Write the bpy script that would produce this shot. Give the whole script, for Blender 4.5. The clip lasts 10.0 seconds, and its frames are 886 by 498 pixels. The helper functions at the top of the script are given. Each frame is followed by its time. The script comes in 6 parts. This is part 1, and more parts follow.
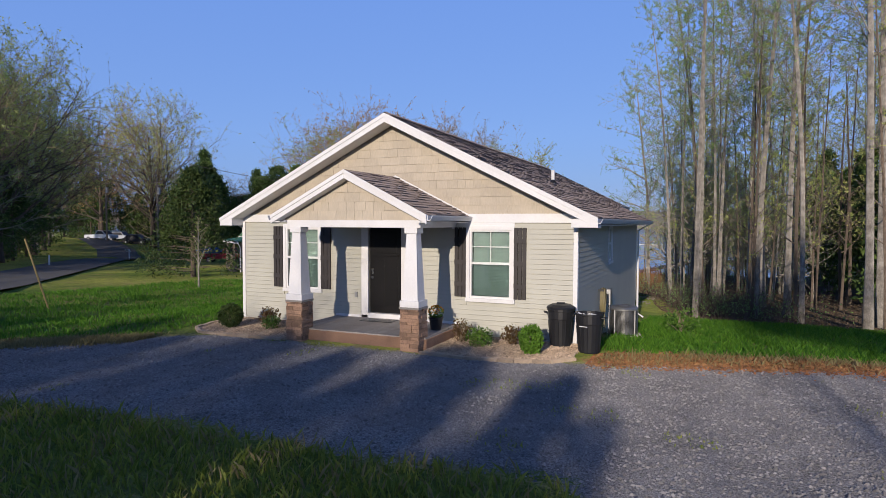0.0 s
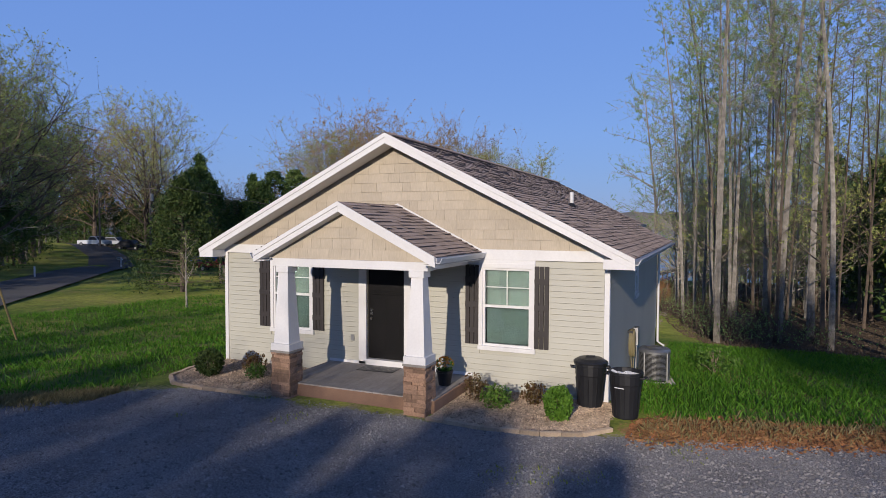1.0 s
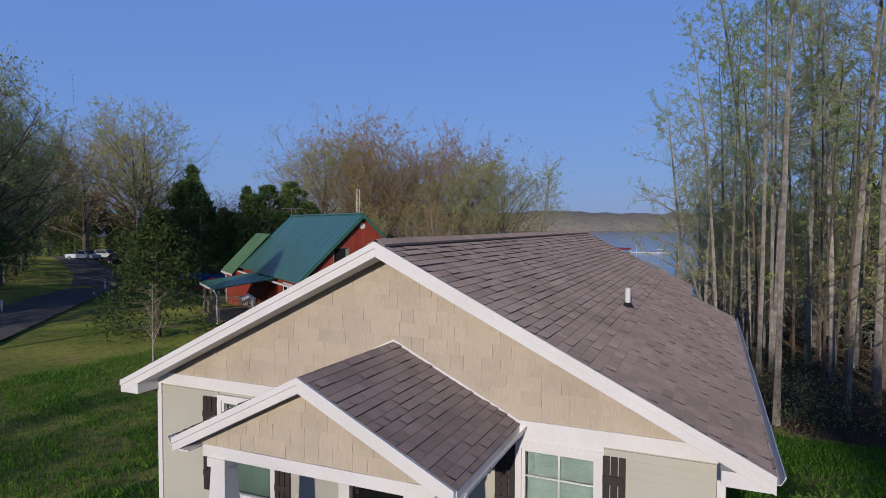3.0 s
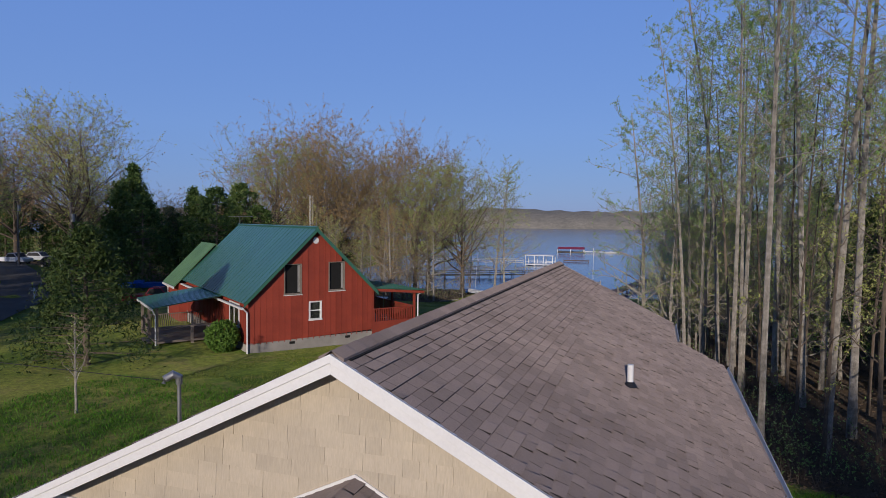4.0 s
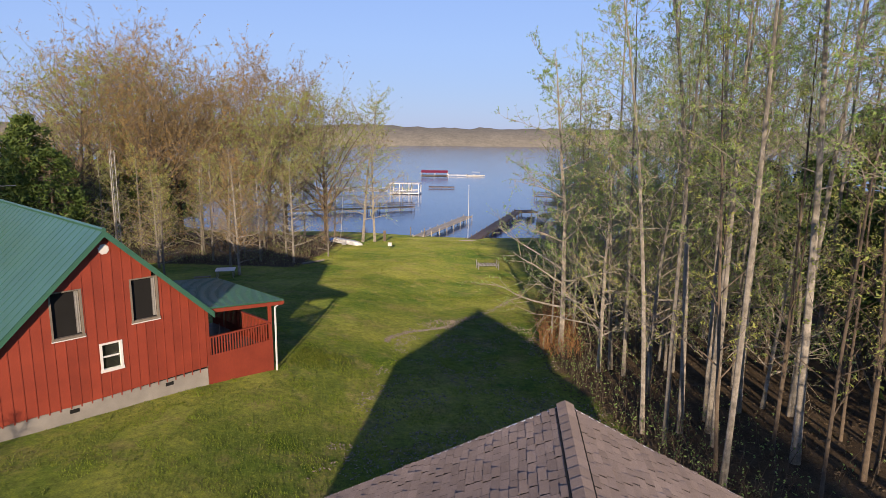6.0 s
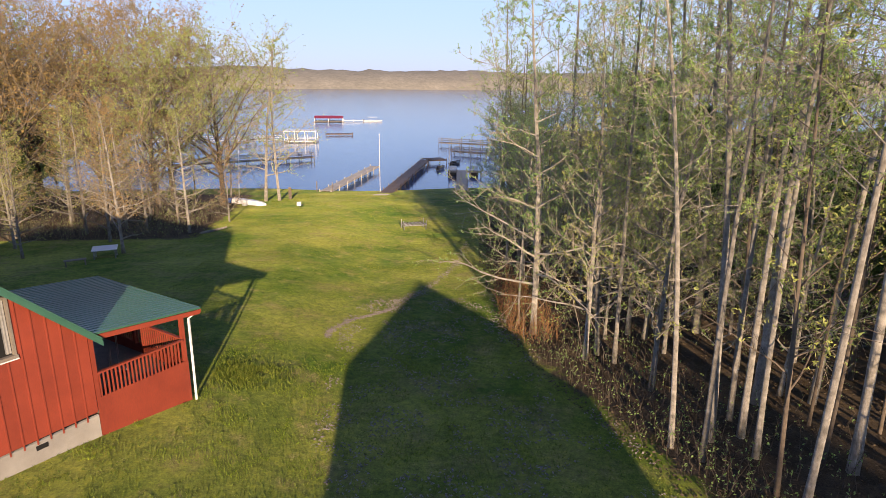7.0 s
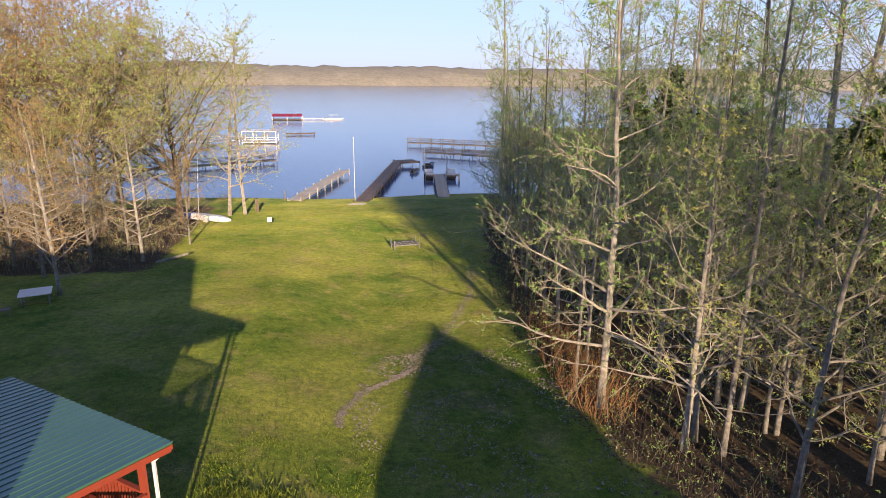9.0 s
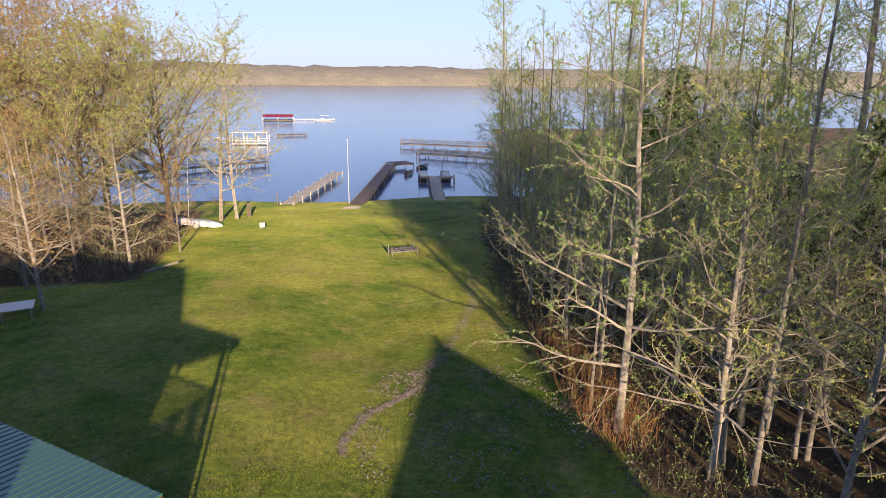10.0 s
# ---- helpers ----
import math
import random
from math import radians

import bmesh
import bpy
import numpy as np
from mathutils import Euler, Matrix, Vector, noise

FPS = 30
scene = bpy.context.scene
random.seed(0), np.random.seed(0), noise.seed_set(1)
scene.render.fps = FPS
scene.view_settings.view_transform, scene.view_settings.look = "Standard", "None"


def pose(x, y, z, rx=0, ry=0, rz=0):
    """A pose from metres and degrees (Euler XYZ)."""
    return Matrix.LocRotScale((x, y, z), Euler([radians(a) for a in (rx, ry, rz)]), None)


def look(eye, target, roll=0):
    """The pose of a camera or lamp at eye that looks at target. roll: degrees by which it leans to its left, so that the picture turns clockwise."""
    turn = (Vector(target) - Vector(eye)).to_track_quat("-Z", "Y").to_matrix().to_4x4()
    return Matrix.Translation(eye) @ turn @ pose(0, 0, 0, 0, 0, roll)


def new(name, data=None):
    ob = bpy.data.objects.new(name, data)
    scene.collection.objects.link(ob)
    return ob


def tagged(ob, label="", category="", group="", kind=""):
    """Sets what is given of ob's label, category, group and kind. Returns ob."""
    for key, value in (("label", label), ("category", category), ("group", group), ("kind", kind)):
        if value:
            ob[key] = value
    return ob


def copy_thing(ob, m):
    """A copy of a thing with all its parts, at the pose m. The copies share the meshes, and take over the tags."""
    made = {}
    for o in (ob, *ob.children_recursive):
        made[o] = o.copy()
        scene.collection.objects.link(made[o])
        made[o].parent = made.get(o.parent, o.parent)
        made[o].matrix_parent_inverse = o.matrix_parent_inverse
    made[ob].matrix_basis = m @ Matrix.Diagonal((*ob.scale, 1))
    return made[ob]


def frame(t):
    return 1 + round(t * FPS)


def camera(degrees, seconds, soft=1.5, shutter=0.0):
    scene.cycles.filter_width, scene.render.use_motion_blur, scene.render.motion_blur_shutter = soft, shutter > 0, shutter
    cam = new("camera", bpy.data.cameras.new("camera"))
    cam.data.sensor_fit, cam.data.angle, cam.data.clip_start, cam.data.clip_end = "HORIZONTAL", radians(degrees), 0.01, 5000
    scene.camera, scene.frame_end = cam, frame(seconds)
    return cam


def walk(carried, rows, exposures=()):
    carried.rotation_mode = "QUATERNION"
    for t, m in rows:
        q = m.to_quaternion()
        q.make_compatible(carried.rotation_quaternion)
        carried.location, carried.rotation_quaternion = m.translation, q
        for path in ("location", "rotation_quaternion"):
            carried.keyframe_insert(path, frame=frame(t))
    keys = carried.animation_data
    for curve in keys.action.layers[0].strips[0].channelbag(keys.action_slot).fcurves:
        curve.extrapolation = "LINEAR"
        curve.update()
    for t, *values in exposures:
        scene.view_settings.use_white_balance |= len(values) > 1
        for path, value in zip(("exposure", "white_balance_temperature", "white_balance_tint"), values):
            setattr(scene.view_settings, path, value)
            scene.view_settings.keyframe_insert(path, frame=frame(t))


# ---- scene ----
cam = camera(71.8, 10.0, soft=0.5)
PATH = [
    (0, (7.346, -13.72, 2.725), (6.549, -11.888, 2.64), 0.2),
    (0.5, (6.858, -12.927, 3.05), (6.064, -11.093, 2.967), 0.2),
    (1, (6.364, -12.041, 3.464), (5.572, -10.207, 3.383), 0.2),
    (1.5, (5.913, -11.136, 3.901), (5.118, -9.302, 3.821), 0.1),
    (2, (5.369, -10.142, 4.45), (4.575, -8.309, 4.37), -0.0),
    (2.5, (4.852, -9.129, 5.074), (4.051, -7.299, 4.989), 0.1),
    (2.7, (4.68, -8.727, 5.297), (3.872, -6.899, 5.217), 0.0),
    (3.8, (3.535, -6.655, 6.652), (2.844, -4.78, 6.56), 0.8),
    (4, (3.281, -6.223, 6.854), (2.622, -4.337, 6.762), 0.6),
    (4.5, (2.902, -5.406, 7.462), (2.32, -3.496, 7.359), 0.6),
    (5, (2.555, -4.624, 8.1), (2.034, -2.697, 7.98), 0.8),
    (5.5, (1.232, -0.262, 9.422), (0.856, 1.69, 9.202), 0.5),
    (6, (-1.141, 5.283, 10.075), (-1.346, 7.24, 9.717), 0.7),
    (6.2, (-2.029, 6.75, 10.155), (-2.127, 8.706, 9.747), 0.6),
    (7.3, (-5.753, 14.538, 10.236), (-5.578, 16.455, 9.696), 0.6),
    (7.5, (-6.479, 16.32, 10.326), (-6.285, 18.235, 9.786), 0.6),
    (8, (-7.095, 18.477, 10.354), (-6.862, 20.388, 9.814), 0.5),
    (8.5, (-7.387, 19.497, 10.406), (-7.126, 21.405, 9.866), 0.6),
    (9, (-7.604, 20.384, 10.496), (-7.329, 22.29, 9.956), 0.6),
    (9.5, (-7.844, 21.278, 10.538), (-7.556, 23.182, 9.998), 0.6),
    (10, (-8.04, 22.122, 10.627), (-7.737, 24.024, 10.087), 0.6),
]
walk(cam, [(t, look(eye, target, roll)) for t, eye, target, roll in PATH],
     exposures=[(0, -0.28, 6150, 14), (2.5, -0.64, 5980, 14), (5, -0.44, 6400, 14), (5.5, -0.12, 6950, 15), (6, 0.17, 7500, 16), (7.5, 0.76, 8300, 18), (10, 0.76, 8300, 18)])

# ---- world, sun ----
world = bpy.data.worlds.new("sky")
scene.world = world
world.use_nodes = True
wn = world.node_tree.nodes
sky = wn.new("ShaderNodeTexSky")
sky.sky_type = "NISHITA"
sky.sun_disc = False
SUN_AZ = Vector((3.3, -39.0, 9.4)).normalized()
sky.sun_elevation = math.asin(SUN_AZ.z)
sky.sun_rotation = math.atan2(SUN_AZ.x, SUN_AZ.y)
sky.air_density, sky.dust_density, sky.ozone_density = 1.0, 0.3, 2.5
clear = wn.new("ShaderNodeMix")
clear.data_type = "RGBA"
clear.inputs[0].default_value = 0.7
height = wn.new("ShaderNodeSeparateXYZ")
world.node_tree.links.new(wn.new("ShaderNodeTexCoord").outputs["Generated"], height.inputs[0])
deep = wn.new("ShaderNodeValToRGB")
deep.color_ramp.elements[0].position, deep.color_ramp.elements[0].color = 0.0, (0.205, 0.36, 0.76, 1)
deep.color_ramp.elements[1].position, deep.color_ramp.elements[1].color = 0.75, (0.032, 0.08, 0.27, 1)
low_sky = deep.color_ramp.elements.new(0.14)
low_sky.color = (0.235, 0.42, 0.90, 1)
mid_sky = deep.color_ramp.elements.new(0.4)
mid_sky.color = (0.20, 0.385, 0.93, 1)
world.node_tree.links.new(height.outputs[2], deep.inputs[0])
lift = wn.new("ShaderNodeVectorMath")
lift.operation = "SCALE"
lift.inputs["Scale"].default_value = 12.3
world.node_tree.links.new(deep.outputs[0], lift.inputs[0])
world.node_tree.links.new(lift.outputs[0], clear.inputs[7])
world.node_tree.links.new(sky.outputs[0], clear.inputs[6])
world.node_tree.links.new(clear.outputs[2], wn["Background"].inputs[0])
wn["Background"].inputs[1].default_value = 0.098
sun_data = bpy.data.lights.new("sun", "SUN")
sun_data.energy, sun_data.angle, sun_data.color = 5.0, radians(0.6), (1.0, 0.86, 0.68)
sun = new("sun", sun_data)
sun.matrix_world = look(SUN_AZ * 100, (0, 0, 0))

# ---- materials ----
def ramp(nt, src, stops):
    r = nt.nodes.new("ShaderNodeValToRGB")
    while len(r.color_ramp.elements) < len(stops):
        r.color_ramp.elements.new(0.5)
    for e, (p, c) in zip(r.color_ramp.elements, stops):
        e.position, e.color = p, (*c, 1)
    nt.links.new(src, r.inputs[0])
    return r.outputs[0]


def noise_tex(nt, scale, detail=4.0, rough=0.6, coord="Object", stretch=None):
    tc = nt.nodes.new("ShaderNodeTexCoord")
    n = nt.nodes.new("ShaderNodeTexNoise")
    n.inputs["Scale"].default_value, n.inputs["Detail"].default_value, n.inputs["Roughness"].default_value = scale, detail, rough
    src = tc.outputs[coord]
    if stretch:
        mp = nt.nodes.new("ShaderNodeMapping")
        mp.inputs["Scale"].default_value = stretch
        nt.links.new(src, mp.inputs[0])
        src = mp.outputs[0]
    nt.links.new(src, n.inputs["Vector"])
    return n.outputs["Fac"]


def mix(nt, fac, a, b, kind="MIX"):
    m = nt.nodes.new("ShaderNodeMix")
    m.data_type, m.blend_type = "RGBA", kind
    for sock, v in ((m.inputs[0], fac), (m.inputs[6], a), (m.inputs[7], b)):
        if isinstance(v, (int, float)):
            sock.default_value = v
        elif isinstance(v, tuple):
            sock.default_value = (*v, 1)
        else:
            nt.links.new(v, sock)
    return m.outputs[2]


def math_node(nt, op, a, b=0.0):
    m = nt.nodes.new("ShaderNodeMath")
    m.operation = op
    for sock, v in ((m.inputs[0], a), (m.inputs[1], b)):
        if isinstance(v, (int, float)):
            sock.default_value = v
        else:
            nt.links.new(v, sock)
    return m.outputs[0]


def bump(nt, bsdf, height, strength, dist=0.01):
    b = nt.nodes.new("ShaderNodeBump")
    b.inputs["Strength"].default_value, b.inputs["Distance"].default_value = strength, dist
    nt.links.new(height, b.inputs["Height"])
    nt.links.new(b.outputs[0], bsdf.inputs["Normal"])


def material(name, base, dark=None, rough=0.7, metal=0.0, coarse=1.5, fine=40.0, fine_amount=0.25, relief=0.2, vary=0.0,
             stretch=None, spec=0.4, depth=0.006, island=False, coord="Object"):
    """Two scales of colour variation, relief and a random shift from object to object."""
    mt = bpy.data.materials.new(name)
    mt.use_nodes = True
    nt = mt.node_tree
    bs = nt.nodes["Principled BSDF"]
    dark = dark or tuple(c * 0.72 for c in base)
    big = noise_tex(nt, coarse, 5, 0.6, coord)
    small = noise_tex(nt, fine, 3, 0.7, coord, stretch)
    col = ramp(nt, big, [(0.32, dark), (0.66, base)])
    shade = ramp(nt, small, [(0.25, (1 - fine_amount,) * 3), (0.75, (1 + fine_amount * 0.4,) * 3)])
    col = mix(nt, 1.0, col, shade, "MULTIPLY")
    if vary:
        if island:
            rnd = nt.nodes.new("ShaderNodeNewGeometry").outputs["Random Per Island"]
        else:
            rnd = nt.nodes.new("ShaderNodeObjectInfo").outputs["Random"]
        col = mix(nt, 1.0, col, ramp(nt, rnd, [(0.0, (1 - vary,) * 3), (1.0, (1 + vary * 0.5,) * 3)]), "MULTIPLY")
    nt.links.new(col, bs.inputs["Base Color"])
    bs.inputs["Metallic"].default_value = metal
    bs.inputs["Diffuse Roughness"].default_value = 1.0 if rough > 0.8 else 0.0
    bs.inputs["Specular IOR Level"].default_value = spec
    r = ramp(nt, small, [(0.2, (max(rough - 0.12, 0.03),) * 3), (0.8, (min(rough + 0.1, 1.0),) * 3)])
    nt.links.new(r, bs.inputs["Roughness"])
    if relief:
        bump(nt, bs, small, relief, depth)
    return mt


def leaf_material(name, a, b, trans=0.35):
    mt = bpy.data.materials.new(name)
    mt.use_nodes = True
    nt = mt.node_tree
    bs = nt.nodes["Principled BSDF"]
    rnd = nt.nodes.new("ShaderNodeNewGeometry").outputs["Random Per Island"]
    obr = nt.nodes.new("ShaderNodeObjectInfo").outputs["Random"]
    col = ramp(nt, rnd, [(0.0, a), (1.0, b)])
    col = mix(nt, 1.0, col, ramp(nt, obr, [(0.0, (0.75, 0.8, 0.8)), (1.0, (1.2, 1.1, 1.0))]), "MULTIPLY")
    nt.links.new(col, bs.inputs["Base Color"])
    bs.inputs["Roughness"].default_value = 0.6
    bs.inputs["Specular IOR Level"].default_value = 0.25
    tr = nt.nodes.new("ShaderNodeBsdfTranslucent")
    nt.links.new(col, tr.inputs[0])
    ms = nt.nodes.new("ShaderNodeMixShader")
    ms.inputs[0].default_value = trans
    nt.links.new(bs.outputs[0], ms.inputs[1])
    nt.links.new(tr.outputs[0], ms.inputs[2])
    nt.links.new(ms.outputs[0], nt.nodes["Material Output"].inputs[0])
    return mt


SIDING = material("sage_vinyl_siding", (0.475, 0.465, 0.39), (0.425, 0.415, 0.35), 0.5, coarse=0.6, fine=30, fine_amount=0.06, relief=0.12, stretch=(0.15, 1, 3))
SHAKE = material("tan_shake", (0.52, 0.45, 0.345), (0.44, 0.38, 0.295), 0.62, coarse=1.3, fine=18, fine_amount=0.16, relief=0.5, vary=0.08, stretch=(3.0, 3.0, 0.35))
WHITE = material("white_trim", (0.75, 0.745, 0.735), (0.68, 0.67, 0.66), 0.45, coarse=1.0, fine=25, fine_amount=0.06, relief=0.05)
SHINGLE = material("brown_shingle", (0.30, 0.245, 0.222), (0.235, 0.19, 0.172), 0.93, coarse=0.6, fine=140, fine_amount=0.45, relief=0.6, vary=0.16, island=True, spec=0.2)
# deck under the tabs: dark joints, with the gaps' shadow put into the colour
GAP_SHADE_DECK = material("dark_joint_gap_shade", (0.085, 0.072, 0.068), (0.06, 0.05, 0.048), 0.95, fine=90, relief=0.3)
SHINGLE_PART = material("brown_shingle_single", (0.30, 0.245, 0.222), (0.235, 0.19, 0.172), 0.93, coarse=0.6, fine=140, fine_amount=0.45, relief=0.6, vary=0.16, spec=0.2)
SHUTTER = material("espresso_shutter", (0.045, 0.038, 0.036), (0.03, 0.026, 0.025), 0.55, coarse=2, fine=30, fine_amount=0.2, relief=0.2, stretch=(4, 4, 0.4))
DOOR = material("black_door", (0.008, 0.007, 0.007), (0.005, 0.005, 0.005), 0.45, spec=0.25, coarse=2, fine=40, fine_amount=0.2, relief=0.1)
STONE = material("ledge_stone", (0.46, 0.29, 0.19), (0.27, 0.175, 0.12), 0.85, coarse=3, fine=30, fine_amount=0.4, relief=0.7, vary=0.45, depth=0.012)
MORTAR = material("mortar", (0.16, 0.13, 0.11), None, 0.95, fine=60, relief=0.4)
CONCRETE = material("concrete", (0.34, 0.32, 0.29), (0.25, 0.235, 0.215), 0.9, coarse=1.0, fine=70, fine_amount=0.25, relief=0.3)
RISER = material("red_brown_porch_edge", (0.33, 0.20, 0.13), (0.24, 0.145, 0.10), 0.85, coarse=2, fine=50, fine_amount=0.3, relief=0.3)
DECK = material("grey_porch_board", (0.40, 0.365, 0.33), (0.31, 0.28, 0.25), 0.75, coarse=1.5, fine=30, fine_amount=0.25, relief=0.3, vary=0.15, stretch=(1, 0.2, 1))
METAL = material("galvanised_metal", (0.42, 0.42, 0.41), (0.3, 0.3, 0.3), 0.45, 0.8, coarse=3, fine=60, fine_amount=0.2, relief=0.1)
CHROME = material("satin_nickel", (0.6, 0.58, 0.55), None, 0.25, 1.0, fine=80, relief=0.03)
BLACK_PLASTIC = material("black_plastic", (0.022, 0.023, 0.026), (0.016, 0.016, 0.018), 0.42, coarse=2, fine=60, fine_amount=0.2, relief=0.1)
DARK = material("dark_interior", (0.012, 0.012, 0.012), None, 0.9, relief=0.0)
RED = material("barn_red_board", (0.33, 0.056, 0.03), (0.26, 0.043, 0.024), 0.7, coarse=0.9, fine=25, fine_amount=0.25, relief=0.3, vary=0.12, stretch=(3, 3, 0.3))
GREEN_METAL = material("green_metal_roof", (0.05, 0.155, 0.108), (0.042, 0.135, 0.095), 0.38, 0.0, coarse=0.5, fine=20, fine_amount=0.12, relief=0.03, spec=0.45)
GREEN_METAL.node_tree.nodes["Principled BSDF"].inputs["Coat Weight"].default_value = 0.35
GREEN_METAL.node_tree.nodes["Principled BSDF"].inputs["Coat Roughness"].default_value = 0.12
# lit copy of the green roof: direct sun put into a lighter colour
SUNLIT_GREEN = material("sunlit_green_roof", (0.13, 0.25, 0.115), (0.10, 0.2, 0.095), 0.6, coarse=0.5, fine=20, fine_amount=0.12, relief=0.06)
WOOD = material("weathered_wood", (0.26, 0.22, 0.18), (0.18, 0.15, 0.125), 0.8, coarse=1.5, fine=25, fine_amount=0.3, relief=0.4, vary=0.2, stretch=(1, 0.25, 1))
DOCK_WOOD = material("brown_dock_board", (0.19, 0.13, 0.095), (0.12, 0.085, 0.065), 0.75, coarse=1.0, fine=25, fine_amount=0.3, relief=0.3, vary=0.2)
RED_METAL = material("red_canopy", (0.36, 0.02, 0.035), None, 0.5, fine=10, fine_amount=0.1, relief=0.0)
BARK_PALE = material("pale_bark", (0.43, 0.395, 0.345), (0.20, 0.18, 0.15), 0.9, coarse=3.5, fine=22, fine_amount=0.4, relief=0.7, vary=0.3, stretch=(1, 1, 0.4), depth=0.02)
BARK_DARK = material("brown_bark", (0.22, 0.17, 0.125), (0.12, 0.095, 0.075), 0.92, coarse=3, fine=22, fine_amount=0.4, relief=0.8, vary=0.3, stretch=(1, 1, 0.3), depth=0.02)
# darker copy of the twig, the shade inside the woods put into its colour
SHADED_TWIG = material("shaded_woods_twig", (0.13, 0.10, 0.072), (0.085, 0.066, 0.048), 0.9, coarse=2, fine=20, fine_amount=0.3, relief=0.0, vary=0.25)
TWIG = material("twig", (0.42, 0.365, 0.29), (0.27, 0.235, 0.185), 0.9, coarse=2, fine=20, fine_amount=0.3, relief=0.0, vary=0.25)
BROWN_TWIG = material("brown_twig", (0.29, 0.235, 0.165), (0.19, 0.15, 0.105), 0.9, coarse=2, fine=20, fine_amount=0.3, relief=0.0, vary=0.25)
LEAF_SPRING = leaf_material("spring_leaf", (0.22, 0.40, 0.10), (0.42, 0.60, 0.21), 0.45)
LEAF_YELLOW = leaf_material("yellow_green_bud", (0.33, 0.40, 0.10), (0.52, 0.57, 0.20), 0.4)
LEAF_BUD = leaf_material("red_brown_bud", (0.34, 0.21, 0.085), (0.48, 0.35, 0.15), 0.35)
LEAF_DARK = leaf_material("magnolia_leaf", (0.025, 0.055, 0.014), (0.085, 0.12, 0.03), 0.12)
LEAF_CEDAR = leaf_material("cedar_needle", (0.036, 0.078, 0.02), (0.12, 0.18, 0.045), 0.15)
LEAF_SHRUB = leaf_material("shrub_leaf", (0.05, 0.12, 0.02), (0.13, 0.24, 0.04), 0.25)
LEAF_RED = leaf_material("red_brown_shrub_leaf", (0.11, 0.05, 0.03), (0.16, 0.12, 0.04), 0.2)
GRASS = leaf_material("grass_blade", (0.12, 0.18, 0.024), (0.29, 0.33, 0.06), 0.35)
GRASS_LUSH = leaf_material("lush_grass_blade", (0.035, 0.13, 0.008), (0.14, 0.31, 0.025), 0.35)
GRASS_BRIGHT = leaf_material("bright_grass_blade", (0.12, 0.21, 0.02), (0.25, 0.34, 0.045), 0.35)
DRY_GRASS = leaf_material("dry_grass_blade", (0.20, 0.17, 0.07), (0.34, 0.28, 0.13), 0.25)
PEBBLE = material("gravel_stone", (0.33, 0.315, 0.30), (0.19, 0.18, 0.18), 0.9, coarse=3, fine=60, fine_amount=0.3, relief=0.3, vary=0.5, island=True)
MULCH = material("river_pebble_mulch", (0.62, 0.48, 0.34), (0.38, 0.28, 0.19), 0.85, coarse=4, fine=40, fine_amount=0.4, relief=0.5, vary=0.5, island=True)
LITTER = material("fallen_leaf", (0.15, 0.11, 0.07), (0.085, 0.062, 0.04), 0.9, coarse=4, fine=40, fine_amount=0.3, relief=0.0, vary=0.5, island=True)
EDGING = material("tan_edging_block", (0.52, 0.41, 0.29), (0.4, 0.31, 0.22), 0.9, coarse=3, fine=50, fine_amount=0.3, relief=0.4, vary=0.25)
CABLE = material("black_cable", (0.03, 0.03, 0.03), None, 0.6, relief=0.0)
BOAT_WHITE = material("white_fibreglass", (0.75, 0.75, 0.74), None, 0.35, fine=10, fine_amount=0.05, relief=0.0)
BLUE_TARP = material("blue_plastic", (0.02, 0.13, 0.5), None, 0.4, fine=10, fine_amount=0.1, relief=0.05)


def glass_material(name, tint=(0.75, 0.82, 0.8), rough=0.02):
    mt = bpy.data.materials.new(name)
    mt.use_nodes = True
    bs = mt.node_tree.nodes["Principled BSDF"]
    bs.inputs["Base Color"].default_value = (*tint, 1)
    bs.inputs["Transmission Weight"].default_value = 1.0
    bs.inputs["Roughness"].default_value = rough
    bs.inputs["IOR"].default_value = 1.45
    return mt


GLASS = glass_material("window_glass")
GLASS_SCREEN = glass_material("screened_window_glass", (0.42, 0.5, 0.5), 0.06)


def asphalt_material():
    return material("asphalt", (0.085, 0.083, 0.082), (0.06, 0.06, 0.06), 0.9, coarse=0.4, fine=80, fine_amount=0.35, relief=0.4)


def water_material():
    mt = bpy.data.materials.new("lake_water")
    mt.use_nodes = True
    nt = mt.node_tree
    bs = nt.nodes["Principled BSDF"]
    big = noise_tex(nt, 0.02, 3, 0.5)
    nt.links.new(ramp(nt, big, [(0.3, (0.065, 0.115, 0.21)), (0.7, (0.085, 0.14, 0.245))]), bs.inputs["Base Color"])
    bs.inputs["Roughness"].default_value = 0.12
    bs.inputs["IOR"].default_value = 1.33
    bs.inputs["Specular IOR Level"].default_value = 0.5
    bump(nt, bs, noise_tex(nt, 0.9, 4, 0.6, stretch=(0.6, 1.6, 1)), 0.25, 0.08)
    return mt


